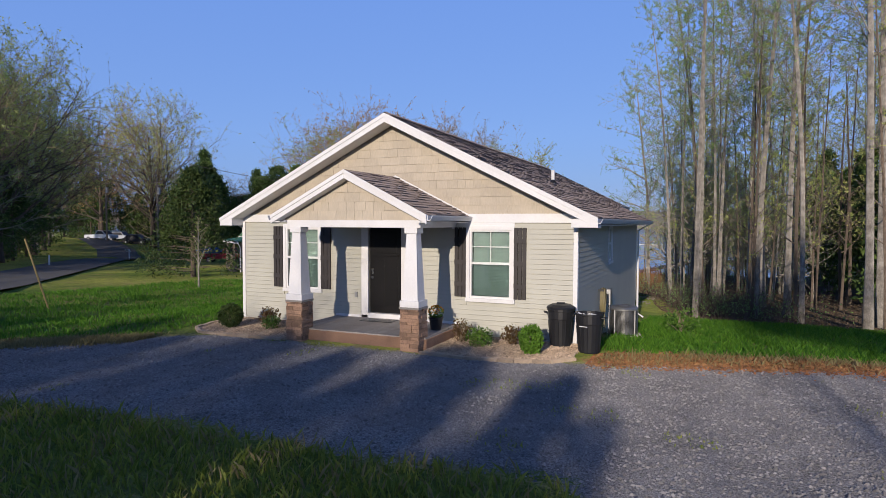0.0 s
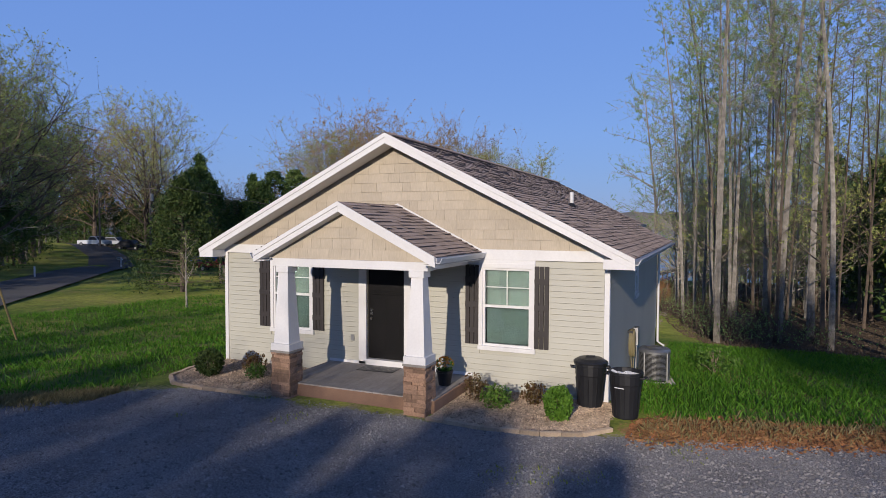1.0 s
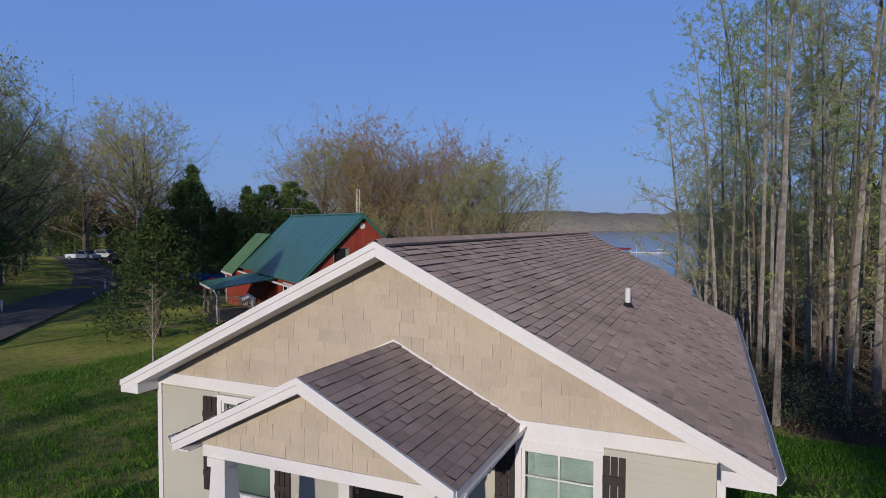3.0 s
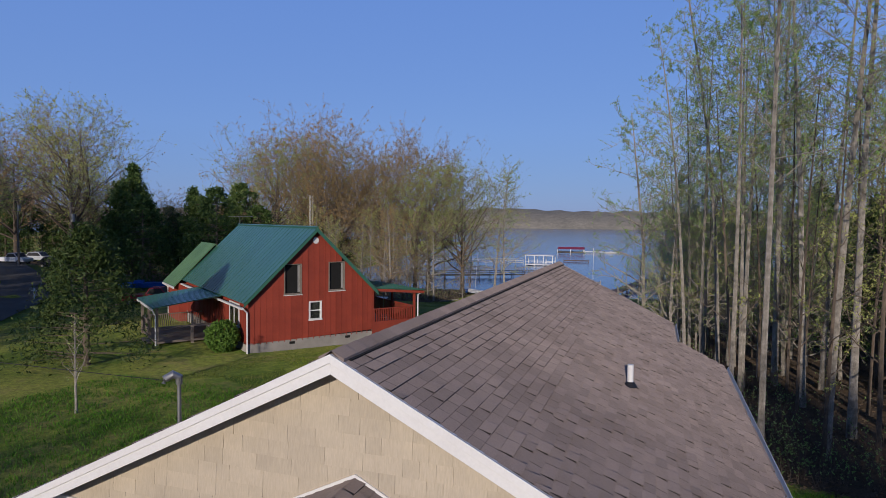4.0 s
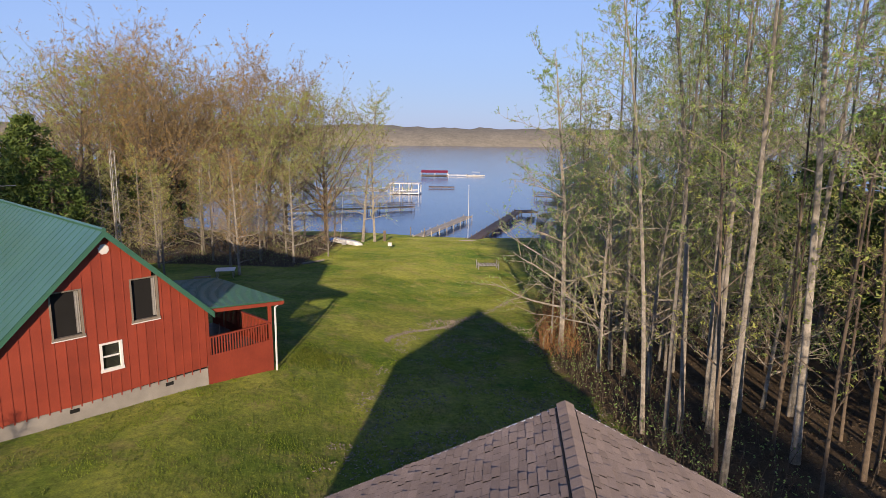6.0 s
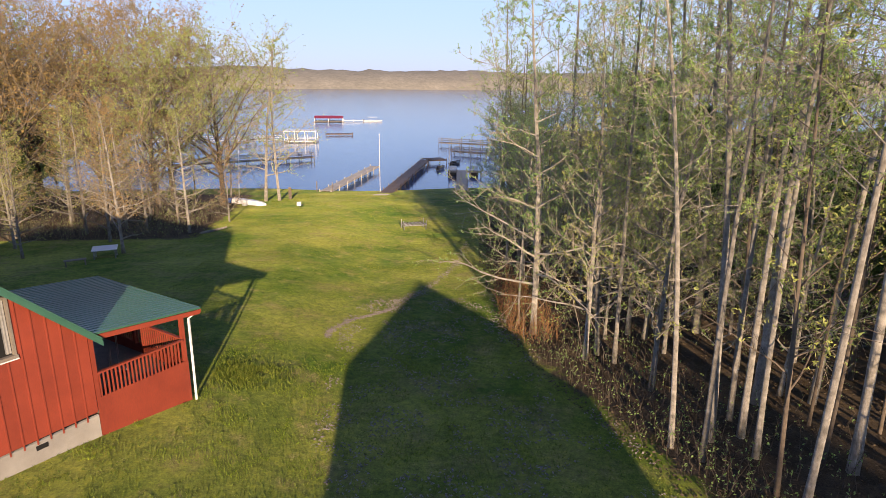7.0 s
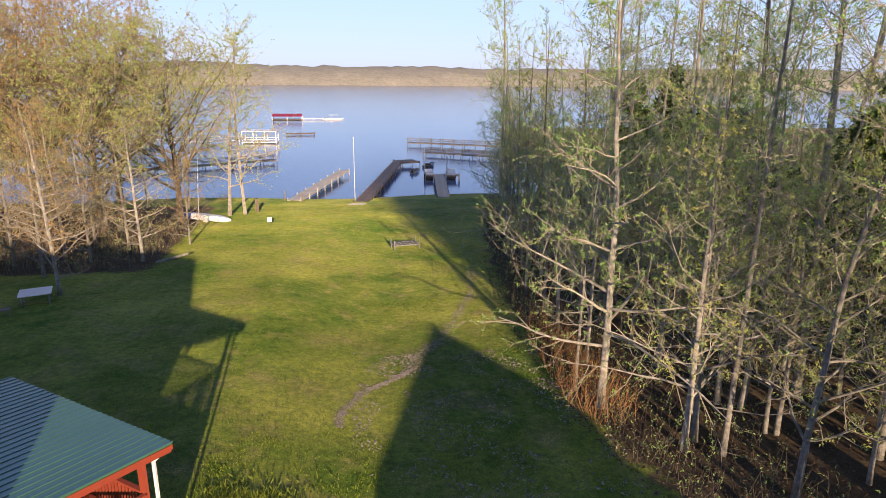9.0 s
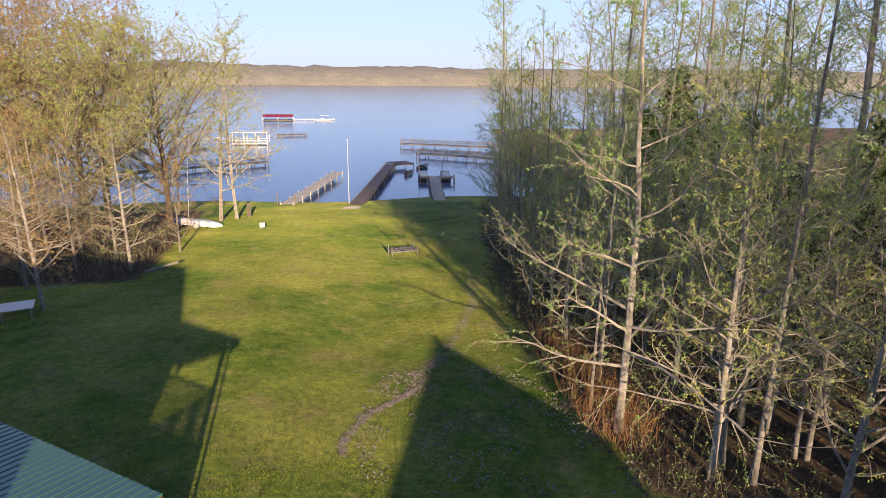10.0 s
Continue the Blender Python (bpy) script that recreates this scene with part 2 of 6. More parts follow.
def ground_material():
    """Lawn, gravel, leaf litter, red clay and straw by painted areas with uneven edges."""
    mt = bpy.data.materials.new("ground_surface")
    mt.use_nodes = True
    nt = mt.node_tree
    bs = nt.nodes["Principled BSDF"]
    big, mid, small = noise_tex(nt, 0.12, 5), noise_tex(nt, 0.9, 6, 0.65), noise_tex(nt, 14, 4, 0.7)
    speck = noise_tex(nt, 45, 2, 0.8)
    lawn = mix(nt, ramp(nt, mid, [(0.35, (0, 0, 0)), (0.7, (1, 1, 1))]), (0.065, 0.135, 0.014), (0.14, 0.215, 0.028))
    lawn = mix(nt, ramp(nt, big, [(0.38, (0, 0, 0)), (0.64, (0.85,) * 3)]), lawn, (0.34, 0.35, 0.075))
    lawn = mix(nt, 1.0, lawn, ramp(nt, small, [(0.25, (0.55,) * 3), (0.7, (1.15,) * 3)]), "MULTIPLY")
    patch = noise_tex(nt, 0.45, 6, 0.7)
    lawn = mix(nt, ramp(nt, patch, [(0.5, (0, 0, 0)), (0.66, (0.6,) * 3)]), lawn, (0.24, 0.19, 0.085))
    tuft = noise_tex(nt, 3.2, 5, 0.75)
    lawn = mix(nt, 1.0, lawn, ramp(nt, tuft, [(0.3, (0.5, 0.5, 0.55)), (0.52, (0.95,) * 3), (0.72, (1.45, 1.3, 1.0))]), "MULTIPLY")
    gravel = mix(nt, ramp(nt, mid, [(0.35, (0, 0, 0)), (0.7, (1, 1, 1))]), (0.18, 0.172, 0.168), (0.29, 0.277, 0.265))
    gravel = mix(nt, 1.0, gravel, ramp(nt, speck, [(0.33, (0.3,) * 3), (0.67, (1.6,) * 3)]), "MULTIPLY")
    litter = mix(nt, ramp(nt, mid, [(0.35, (0, 0, 0)), (0.7, (1, 1, 1))]), (0.05, 0.036, 0.023), (0.105, 0.076, 0.048))
    litter = mix(nt, 1.0, litter, ramp(nt, small, [(0.3, (0.5,) * 3), (0.7, (1.3,) * 3)]), "MULTIPLY")
    clay = mix(nt, ramp(nt, small, [(0.3, (0, 0, 0)), (0.7, (1, 1, 1))]), (0.21, 0.10, 0.042), (0.36, 0.20, 0.095))
    bed = mix(nt, ramp(nt, small, [(0.3, (0, 0, 0)), (0.7, (1, 1, 1))]), (0.14, 0.10, 0.075), (0.36, 0.27, 0.19))
    straw = mix(nt, ramp(nt, small, [(0.3, (0, 0, 0)), (0.7, (1, 1, 1))]), (0.24, 0.21, 0.07), (0.40, 0.34, 0.14))
    col = lawn
    jitter = math_node(nt, "MULTIPLY", math_node(nt, "SUBTRACT", mid, 0.5), 1.1)
    jitter2 = math_node(nt, "MULTIPLY", math_node(nt, "SUBTRACT", small, 0.5), 0.8)
    for key, layer in (("straw", straw), ("litter", litter), ("gravel", gravel), ("clay", clay), ("bed", bed)):
        at = nt.nodes.new("ShaderNodeAttribute")
        at.attribute_name = key
        v = math_node(nt, "ADD", math_node(nt, "ADD", at.outputs["Fac"], jitter), jitter2)
        col = mix(nt, ramp(nt, v, [(0.42, (0, 0, 0)), (0.58, (1, 1, 1))]), col, layer)
    nt.links.new(col, bs.inputs["Base Color"])
    bs.inputs["Roughness"].default_value = 0.95
    bs.inputs["Diffuse Roughness"].default_value = 1.0
    bs.inputs["Specular IOR Level"].default_value = 0.2
    bump(nt, bs, math_node(nt, "ADD", small, speck), 0.7, 0.03)
    return mt


def hazy_hill_material():
    mt = bpy.data.materials.new("hazy_far_woods")
    mt.use_nodes = True
    nt = mt.node_tree
    bs = nt.nodes["Principled BSDF"]
    a = noise_tex(nt, 0.02, 6, 0.7, stretch=(1, 1, 0.6))
    b = noise_tex(nt, 0.12, 5, 0.8, stretch=(1, 1, 0.35))
    # haze is painted here: paled browns and a flattened contrast
    c = ramp(nt, a, [(0.35, (0.27, 0.25, 0.20)), (0.65, (0.36, 0.325, 0.255))])
    nt.links.new(mix(nt, 1.0, c, ramp(nt, b, [(0.3, (0.72,) * 3), (0.7, (1.15,) * 3)]), "MULTIPLY"), bs.inputs["Base Color"])
    bs.inputs["Roughness"].default_value = 1.0
    bs.inputs["Specular IOR Level"].default_value = 0.0
    return mt


# ---- mesh helpers ----
class Shape:
    """Collects vertices and faces for one mesh."""

    def __init__(self):
        self.v, self.f = [], []

    def box(self, x0, x1, y0, y1, z0, z1):
        n = len(self.v)
        self.v += [(x0, y0, z0), (x1, y0, z0), (x1, y1, z0), (x0, y1, z0), (x0, y0, z1), (x1, y0, z1), (x1, y1, z1), (x0, y1, z1)]
        self.f += [tuple(n + i for i in q) for q in ((3, 2, 1, 0), (4, 5, 6, 7), (0, 1, 5, 4), (1, 2, 6, 5), (2, 3, 7, 6), (3, 0, 4, 7))]
        return self

    def prism(self, outline, thick):
        """Outline of points (x, y, z), pushed along the vector thick."""
        n, k = len(self.v), len(outline)
        t = Vector(thick)
        self.v += [tuple(p) for p in outline] + [tuple(Vector(p) + t) for p in outline]
        self.f += [tuple(range(n + k - 1, n - 1, -1)), tuple(range(n + k, n + 2 * k))]
        self.f += [(n + i, n + (i + 1) % k, n + k + (i + 1) % k, n + k + i) for i in range(k)]
        return self

    def tube(self, pts, radii, sides=6, cap=True):
        n0 = len(self.v)
        pts = [Vector(p) for p in pts]
        for i, p in enumerate(pts):
            d = (pts[min(i + 1, len(pts) - 1)] - pts[max(i - 1, 0)]).normalized()
            s = d.cross(Vector((0.31, 0.17, 0.94)))
            if s.length < 0.1:
                s = d.cross(Vector((1, 0, 0)))
            s.normalize()
            u = d.cross(s)
            for k in range(sides):
                a = 2 * math.pi * k / sides
                self.v.append(tuple(p + (s * math.cos(a) + u * math.sin(a)) * radii[i]))
        for i in range(len(pts) - 1):
            for k in range(sides):
                a, b = n0 + i * sides + k, n0 + i * sides + (k + 1) % sides
                self.f.append((a, b, b + sides, a + sides))
        if cap:
            self.f.append(tuple(range(n0 + sides - 1, n0 - 1, -1)))
            self.f.append(tuple(range(len(self.v) - sides, len(self.v))))
        return self

    def spike(self, pts, radii):
        """A thin three-sided twig that ends in a point."""
        n0 = len(self.v)
        d = (Vector(pts[-1]) - Vector(pts[0])).normalized()
        s = d.cross(Vector((0.31, 0.17, 0.94))).normalized()
        u = d.cross(s)
        for p, r in zip(pts[:-1], radii):
            p = Vector(p)
            self.v += [tuple(p + s * r), tuple(p + (u * 0.87 - s * 0.5) * r), tuple(p - (u * 0.87 + s * 0.5) * r)]
        self.v.append(tuple(pts[-1]))
        last = len(pts) - 2
        for i in range(last):
            for k in range(3):
                a, b = n0 + i * 3 + k, n0 + i * 3 + (k + 1) % 3
                self.f.append((a, b, b + 3, a + 3))
        e = len(self.v) - 1
        self.f += [(n0 + last * 3 + k, n0 + last * 3 + (k + 1) % 3, e) for k in range(3)]

    def leaflet(self, p, size, rng):
        a, b = rng.normal(size=3), rng.normal(size=3)
        a /= np.linalg.norm(a) + 1e-6
        b /= np.linalg.norm(b) + 1e-6
        n = len(self.v)
        p = np.array(p)
        self.v += [tuple(p - a * size), tuple(p + b * size * 0.8), tuple(p + a * size)]
        self.f.append((n, n + 1, n + 2))

    def leaf(self, p, size, rng, flat=0.0):
        a = rng.normal(size=3)
        a[2] *= 1 - flat
        a /= np.linalg.norm(a) + 1e-6
        b = np.cross(a, rng.normal(size=3))
        b /= np.linalg.norm(b) + 1e-6
        n = len(self.v)
        p = np.array(p)
        self.v += [tuple(p - a * size), tuple(p + b * size * 0.45), tuple(p + a * size), tuple(p - b * size * 0.45)]
        self.f.append((n, n + 1, n + 2, n + 3))

    def mesh(self, name, smooth=False):
        me = bpy.data.meshes.new(name)
        me.from_pydata(self.v, [], self.f)
        if smooth:
            me.polygons.foreach_set("use_smooth", [True] * len(me.polygons))
        me.update()
        return me


def part(name, shape, mat, parent=None, label="", smooth=False, bevel=0.0):
    me = shape if isinstance(shape, bpy.types.Mesh) else shape.mesh(name, smooth)
    if not me.materials:
        me.materials.append(mat)
    ob = new(name, me)
    if parent:
        ob.parent = parent
    if label:
        ob["label"] = label
    if bevel:
        m = ob.modifiers.new("edge", "BEVEL")
        m.width, m.segments = bevel, 2
    return ob


def thing(name, label, category, m=None, group="", kind=""):
    ob = new(name)
    if m is not None:
        ob.matrix_basis = m
    return tagged(ob, label, category, group, kind)


def box(x0, x1, y0, y1, z0, z1):
    return Shape().box(x0, x1, y0, y1, z0, z1)


def smooth01(v):
    v = min(max(v, 0.0), 1.0)
    return v * v * (3 - 2 * v)


# ---- ground ----
RIGHT_Y = [-40, -6, 0, 4.5, 15, 20, 30, 43, 55, 77, 92, 104, 109, 116, 140, 3000]
RIGHT_Z = [0.2, 0, 0, -0.45, -1.45, -1.95, -2.5, -3.06, -4.0, -5.0, -5.5, -6.9, -7.7, -9.0, -11, -12]
LEFT_Z = [-0.4, -0.3, -0.45, -0.65, -0.95, -1.1, -1.35, -2.1, -2.6, -4.4, -5.3, -6.9, -7.7, -9.0, -11, -12]


def shore(x):
    """How far the land reaches: the far y of the bank at x."""
    s = 116.0 + 1.5 * math.sin(x * 0.15)
    s += 330 * smooth01((-62 - x) / 70) + 140 * smooth01((x - 20) / 30)
    return s


def ground_z(x, y):
    yy = y
    s = shore(x)
    if y > 90:
        yy = 90 + (y - 90) * 19 / (s - 90) if y < s else 109 + (y - s)
    r, l = float(np.interp(yy, RIGHT_Y, RIGHT_Z)), float(np.interp(yy, RIGHT_Y, LEFT_Z))
    k = smooth01((-5.5 - x) / 9.0)
    z = r * (1 - k) + l * k
    if y < 40:
        z += 0.25 * smooth01((-30 - x) / 30) * (1 - smooth01((y - 20) / 20))
    if y > 10:
        z += 3.0 * smooth01((-58 - x) / 45) * (1 - smooth01((y - 75) / 20))
    if y < 110:
        z += 0.05 * noise.noise((x * 0.25, y * 0.25, 0)) * smooth01((max(abs(x), abs(y - 6) - 9) - 6) / 4)
    return z


def gravel_area(x, y):
    up = float(np.interp(x, [-60, -12, -6.9, -4.2, -3.3, 1.6, 5.0, 5.4, 7.8, 10, 13, 30], [-45, -8.6, -5.3, -2.9, -2.35, -2.35, -1.9, -1.6, -0.6, 0.2, 0.7, 1.0]))
    lo = float(np.interp(x, [-60, -12, -4, 0, 4, 6, 8, 12, 30], [-52, -13.5, -8.2, -7.6, -7.6, -7.4, -12, -18, -22]))
    return min(up - y, y - lo)


def drift_x(y):
    """The shore lies slightly to the right of the house axis the farther it is."""
    return 0.028 * max(0.0, y - 15)


def woods_edge(y):
    return drift_x(y) + float(np.interp(y, [9, 13, 16, 22, 30, 36, 43, 60, 80, 95, 110, 130], [40, 14, 7.2, 5.6, 4.2, 2.2, 0.8, 1.3, 3.4, 6.2, 9.5, 20]))


def left_woods(x, y):
    """Positive inside the woods that stand beyond the red house."""
    return min(-24.5 + drift_x(y) - x - 0.12 * max(0, y - 68), y - 66) if y < 104 else -1


def axis(lo, hi, step, far_lo, far_hi):
    a = list(np.arange(lo, hi + 1e-6, step))
    d, s = step, step
    while a[-1] < far_hi:
        s *= 1.25
        a.append(a[-1] + s)
    s = step
    while a[0] > far_lo:
        s *= 1.25
        a.insert(0, a[0] - s)
    return np.array(a)


gx, gy = axis(-32, 30, 0.5, -2500, 2500), axis(-18, 60, 0.5, -1500, 150)
gy = np.concatenate([gy[gy < 60], np.arange(60, 116, 1.0), axis(117, 118, 4.0, 117, 2500)])
verts = [(float(x), float(y), ground_z(x, y)) for y in gy for x in gx]
nx = len(gx)
faces = [(j * nx + i, j * nx + i + 1, (j + 1) * nx + i + 1, (j + 1) * nx + i) for j in range(len(gy) - 1) for i in range(nx - 1)]
me = bpy.data.meshes.new("ground")
me.from_pydata(verts, [], faces)
me.polygons.foreach_set("use_smooth", [True] * len(me.polygons))
masks = {k: [] for k in ("gravel", "litter", "clay", "bed", "straw")}
for x, y, z in verts:
    masks["gravel"].append(min(max(0.5 + gravel_area(x, y) * 0.9, 0), 1) if -30 < x < 30 and -30 < y < 5 else 0)
    in_woods = max(x - woods_edge(y) if y > 9 else -9, left_woods(x, y))
    masks["litter"].append(min(max(0.5 + in_woods * 0.35, 0), 1))
    d = math.hypot((x - 7.2) / 2.6, (y + 0.75 - (x - 7.2) * 0.28) / 0.65)
    masks["clay"].append(min(max(1.35 - d, 0), 1))
    masks["bed"].append(0.0)
    edge = abs(gravel_area(x, y)) if -30 < x < 30 and -30 < y < 5 else 9
    masks["straw"].append(0.55 * max(0, 1 - edge / 0.9) + (0.06 + 0.22 * smooth01((y - 18) / 12) * smooth01((x + 26) / 14)))
for k, vals in masks.items():
    me.attributes.new(k, "FLOAT", "POINT").data.foreach_set("value", vals)
me.materials.append(ground_material())
tagged(new("ground", me), "green lawn sloping to the lake with gravel drive", "ground", kind="structure")

water = Shape()
water.v = [(-3000, 95, -8.0), (3000, 95, -8.0), (3000, 3000, -8.0), (-3000, 3000, -8.0)]
water.f = [(0, 1, 2, 3)]
tagged(part("water", water, water_material()), "calm blue lake water", "water", kind="structure")

# far wooded hills across the lake, air haze put into their colour
hill = Shape()
cols = 400
for i in range(cols + 1):
    x = -2600 + 5200 * i / cols
    base_y = 1380 + 60 * math.sin(x * 0.004) - (x * 0.0002) * x * 0.3
    base_y = max(base_y, 700)
    for j, (dy, h) in enumerate(((0, 0), (30, 0.3), (75, 0.58), (140, 0.84), (260, 1.0), (600, 0.95))):
        top = 44 + 7 * noise.noise((x * 0.004, 3.1, 0)) + 5 * noise.noise((x * 0.03, 1.7, j)) + 3 * noise.noise((x * 0.11, 5.0, j))
        hill.v.append((x, base_y + dy + 6 * noise.noise((x * 0.05, j, 2)), -8.3 + top * h))
for i in range(cols):
    for j in range(5):
        a = i * 6 + j
        hill.f.append((a, a + 6, a + 7, a + 1))
tagged(part("backdrop", hill, hazy_hill_material(), smooth=True), "distant brown wooded hills beyond the lake, haze painted into their colour", "hills", kind="structure")

# road, a strip of asphalt that follows the ground
road = Shape()
line = [(14, -37), (2, -25), (-10, -11.2), (-20, 0.4), (-29.5, 10.6), (-40, 22), (-50, 33), (-60, 43), (-72, 52), (-90, 62), (-120, 78), (-170, 100)]
pts = []
for (ax, ay), (bx, by) in zip(line, line[1:]):
    for k in range(6):
        pts.append((ax + (bx - ax) * k / 6, ay + (by - ay) * k / 6))
for i, (x, y) in enumerate(pts):
    ax, ay = pts[max(i - 1, 0)]
    bx, by = pts[min(i + 1, len(pts) - 1)]
    d = Vector((bx - ax, by - ay)).normalized()
    n = Vector((-d.y, d.x))
    for s in (-0.3, 1.4, 3.1, 4.8):
        p = Vector((x, y)) + n * s
        road.v.append((p.x, p.y, max(ground_z(p.x, p.y), ground_z(x + n.x * 2.2, y + n.y * 2.2)) + 0.05))
for i in range(len(pts) - 1):
    for k in range(3):
        a = i * 4 + k
        road.f.append((a, a + 4, a + 5, a + 1))
tagged(part("road", road, asphalt_material()), "narrow grey asphalt lane curving past the lawn", "road", kind="structure")

# ---- the small house ----
HW_L, HW_R, LEN = -4.85, 4.66, 15.35
RIDGE, EAVE = 5.43, 2.87
EAVE_L, EAVE_R, EAVE_RR, STEP_Y, Y0, Y1 = -5.22, 5.15, 3.85, 12.55, -0.45, 15.75
SL_R, SL_L = (RIDGE - EAVE) / EAVE_R, (RIDGE - EAVE) / -EAVE_L
house = thing("house", "small sage-green sided house with tan shake gable and brown shingle roof", "house")


def roof_z(x):
    return RIDGE - (SL_R * x if x > 0 else -SL_L * x)


def rects(x0, x1, z0, z1, holes):
    """The pieces of a band that holes leave over, as (x0, x1)."""
    cuts = [(x0, x1)]
    for hx0, hx1, hz0, hz1 in holes:
        if hz0 < z1 - 0.005 and hz1 > z0 + 0.005:
            cuts = [c for a, b in cuts for c in ((a, min(b, hx0)), (max(a, hx1), b)) if c[1] - c[0] > 0.01]
    return cuts


OPEN = [(-3.33, -2.25, 0.93, 2.58), (-0.72, 0.24, 0.30, 2.6), (2.08, 3.11, 0.93, 2.56)]
core = Shape()
zs = sorted({-0.35, 2.95, *[h[2] for h in OPEN], *[h[3] for h in OPEN]})
for a, b in zip(zs, zs[1:]):
    for x0, x1 in rects(HW_L, HW_R, a, b, OPEN):
        core.box(x0, x1, 0.035, 0.17, a, b)
wall_front = part("wall", core, SIDING, house, "sage lap siding wall with door and two windows")
COURSE = 0.115


def siding(parent, x0, x1, z0, z1, holes, place):
    """Lap boards, one object a piece, lower edge proud. place turns (along, out, z) into a point."""
    k, z = 0, z0
    while z < z1 - 0.02:
        top = min(z + COURSE, z1)
        for a, b in rects(x0, x1, z, top, holes):
            s = Shape()
            prof = [(0.012, z), (-0.02, z), (-0.004, top - 0.007), (0.012, top - 0.007)]
            s.prism([place(a, o, h) for o, h in prof], Vector(place(b, 0, 0)) - Vector(place(a, 0, 0)))
            part("board", s, SIDING, parent)
        z = top


trimmed = [(-3.42, -2.18, 0.84, 2.75), (-0.92, 0.38, 0.24, 2.75), (2.0, 3.18, 0.84, 2.75)]
siding(wall_front, HW_L + 0.1, HW_R - 0.1, -0.05, 2.72, trimmed, lambda a, o, h: (a, 0.02 + o, h))
side = part("wall", box(HW_R - 0.17, HW_R - 0.035, 0.17, STEP_Y - 0.3, -1.7, 2.9), SIDING, house, "side wall of lap siding with small window")
siding(side, 0.1, STEP_Y - 0.35, -0.35, 2.8, [(4.55, 5.35, 1.55, 2.68)], lambda a, o, h: (HW_R - 0.02 - o, a, h))
part("wall", box(HW_L + 0.02, HW_L + 0.17, 0.17, LEN, -1.7, 2.95), SIDING, house)
part("wall", box(HW_L + 0.17, 3.3, LEN - 0.15, LEN, -1.9, 2.95), SIDING, house)
part("wall", box(3.3, HW_R - 0.17, STEP_Y - 0.45, STEP_Y - 0.3, -1.8, 2.95), SIDING, house)
part("wall", box(3.3, 3.45, STEP_Y - 0.3, LEN, -1.8, 3.3), SIDING, house)
part("foundation", box(HW_L + 0.04, HW_R - 0.04, 0.04, 0.2, -0.6, 0.0), CONCRETE, house)
for x in (HW_L - 0.005, HW_R - 0.095):
    part("corner_trim", box(x, x + 0.1, -0.012, 0.06, -0.2, 2.76), WHITE, house, bevel=0.004)
part("corner_trim", box(HW_R - 0.02, HW_R + 0.006, 0.06, 0.12, -0.4, 2.76), WHITE, house)
part("frieze_board", box(HW_L - 0.005, HW_R + 0.005, -0.022, 0.02, 2.735, 2.945), WHITE, house, bevel=0.004)
part("header_board", box(1.62, 3.2, -0.018, 0.02, 2.58, 2.735), WHITE, house)
# gable wall and its shakes
part("gable_wall", Shape().prism([(HW_L, 0.03, 2.94), (HW_R, 0.03, 2.94), (0, 0.03, 5.22)], (0, 0.14, 0)), SHAKE, house)


def shakes(parent, x0, x1, z0, peak_x, peak_z, slope_l, slope_r, y, seed, h=0.205):
    rng = random.Random(seed)
    z = z0
    while z < peak_z - 0.05:
        top = z + h
        a_lim, b_lim = max(x0, peak_x - (peak_z - z) / slope_l), min(x1, peak_x + (peak_z - z) / slope_r)
        x = a_lim - rng.random() * 0.2
        while x < b_lim:
            w = rng.choice((0.2, 0.28, 0.38, 0.5))
            a, b = max(x + 0.0015, a_lim), min(x + w - 0.0015, b_lim)
            x += w
            if b - a < 0.03:
                continue
            ta = min(top, peak_z - (peak_x - a) * slope_l if a < peak_x else peak_z - (a - peak_x) * slope_r)
            tb = min(top, peak_z - (peak_x - b) * slope_l if b < peak_x else peak_z - (b - peak_x) * slope_r)
            lo = z + rng.uniform(-0.006, 0.006)
            ta, tb = max(ta, lo + 0.01), max(tb, lo + 0.01)
            o = rng.uniform(0.016, 0.021)
            s = Shape()
            s.v = [(a, y - o, lo), (b, y - o, lo), (b, y - 0.005, tb), (a, y - 0.005, ta), (a, y, lo), (b, y, lo), (b, y, tb), (a, y, ta)]
            s.f = [(0, 1, 2, 3), (4, 5, 1, 0), (1, 5, 6, 2), (4, 0, 3, 7)]
            part("shake", s, SHAKE, parent)
        z = top


gable = part("gable", box(HW_L + 0.3, HW_R - 0.3, 0.012, 0.03, 2.945, 2.955), SHAKE, house, "tan shake gable")
shakes(gable, HW_L, HW_R, 2.945, 0, 5.25, SL_L, SL_R, 0.03, 4)

# roof deck, shingles and trim
roof = part("roof", Shape().prism([(0, Y0 + 0.02, RIDGE - 0.03), (EAVE_R, Y0 + 0.02, EAVE - 0.03), (EAVE_R, STEP_Y, EAVE - 0.03), (EAVE_RR, STEP_Y, roof_z(EAVE_RR) - 0.03),
            (EAVE_RR, Y1, roof_z(EAVE_RR) - 0.03), (0, Y1, RIDGE - 0.03)], (0, 0, -0.1)), GAP_SHADE_DECK, house, "weathered brown asphalt shingle roof")
left_deck = part("roof_deck", Shape().prism([(0, Y1, RIDGE - 0.03), (EAVE_L, Y1, EAVE - 0.03), (EAVE_L, Y0 + 0.02, EAVE - 0.03), (0, Y0 + 0.02, RIDGE - 0.03)], (0, 0, -0.1)), GAP_SHADE_DECK, house)


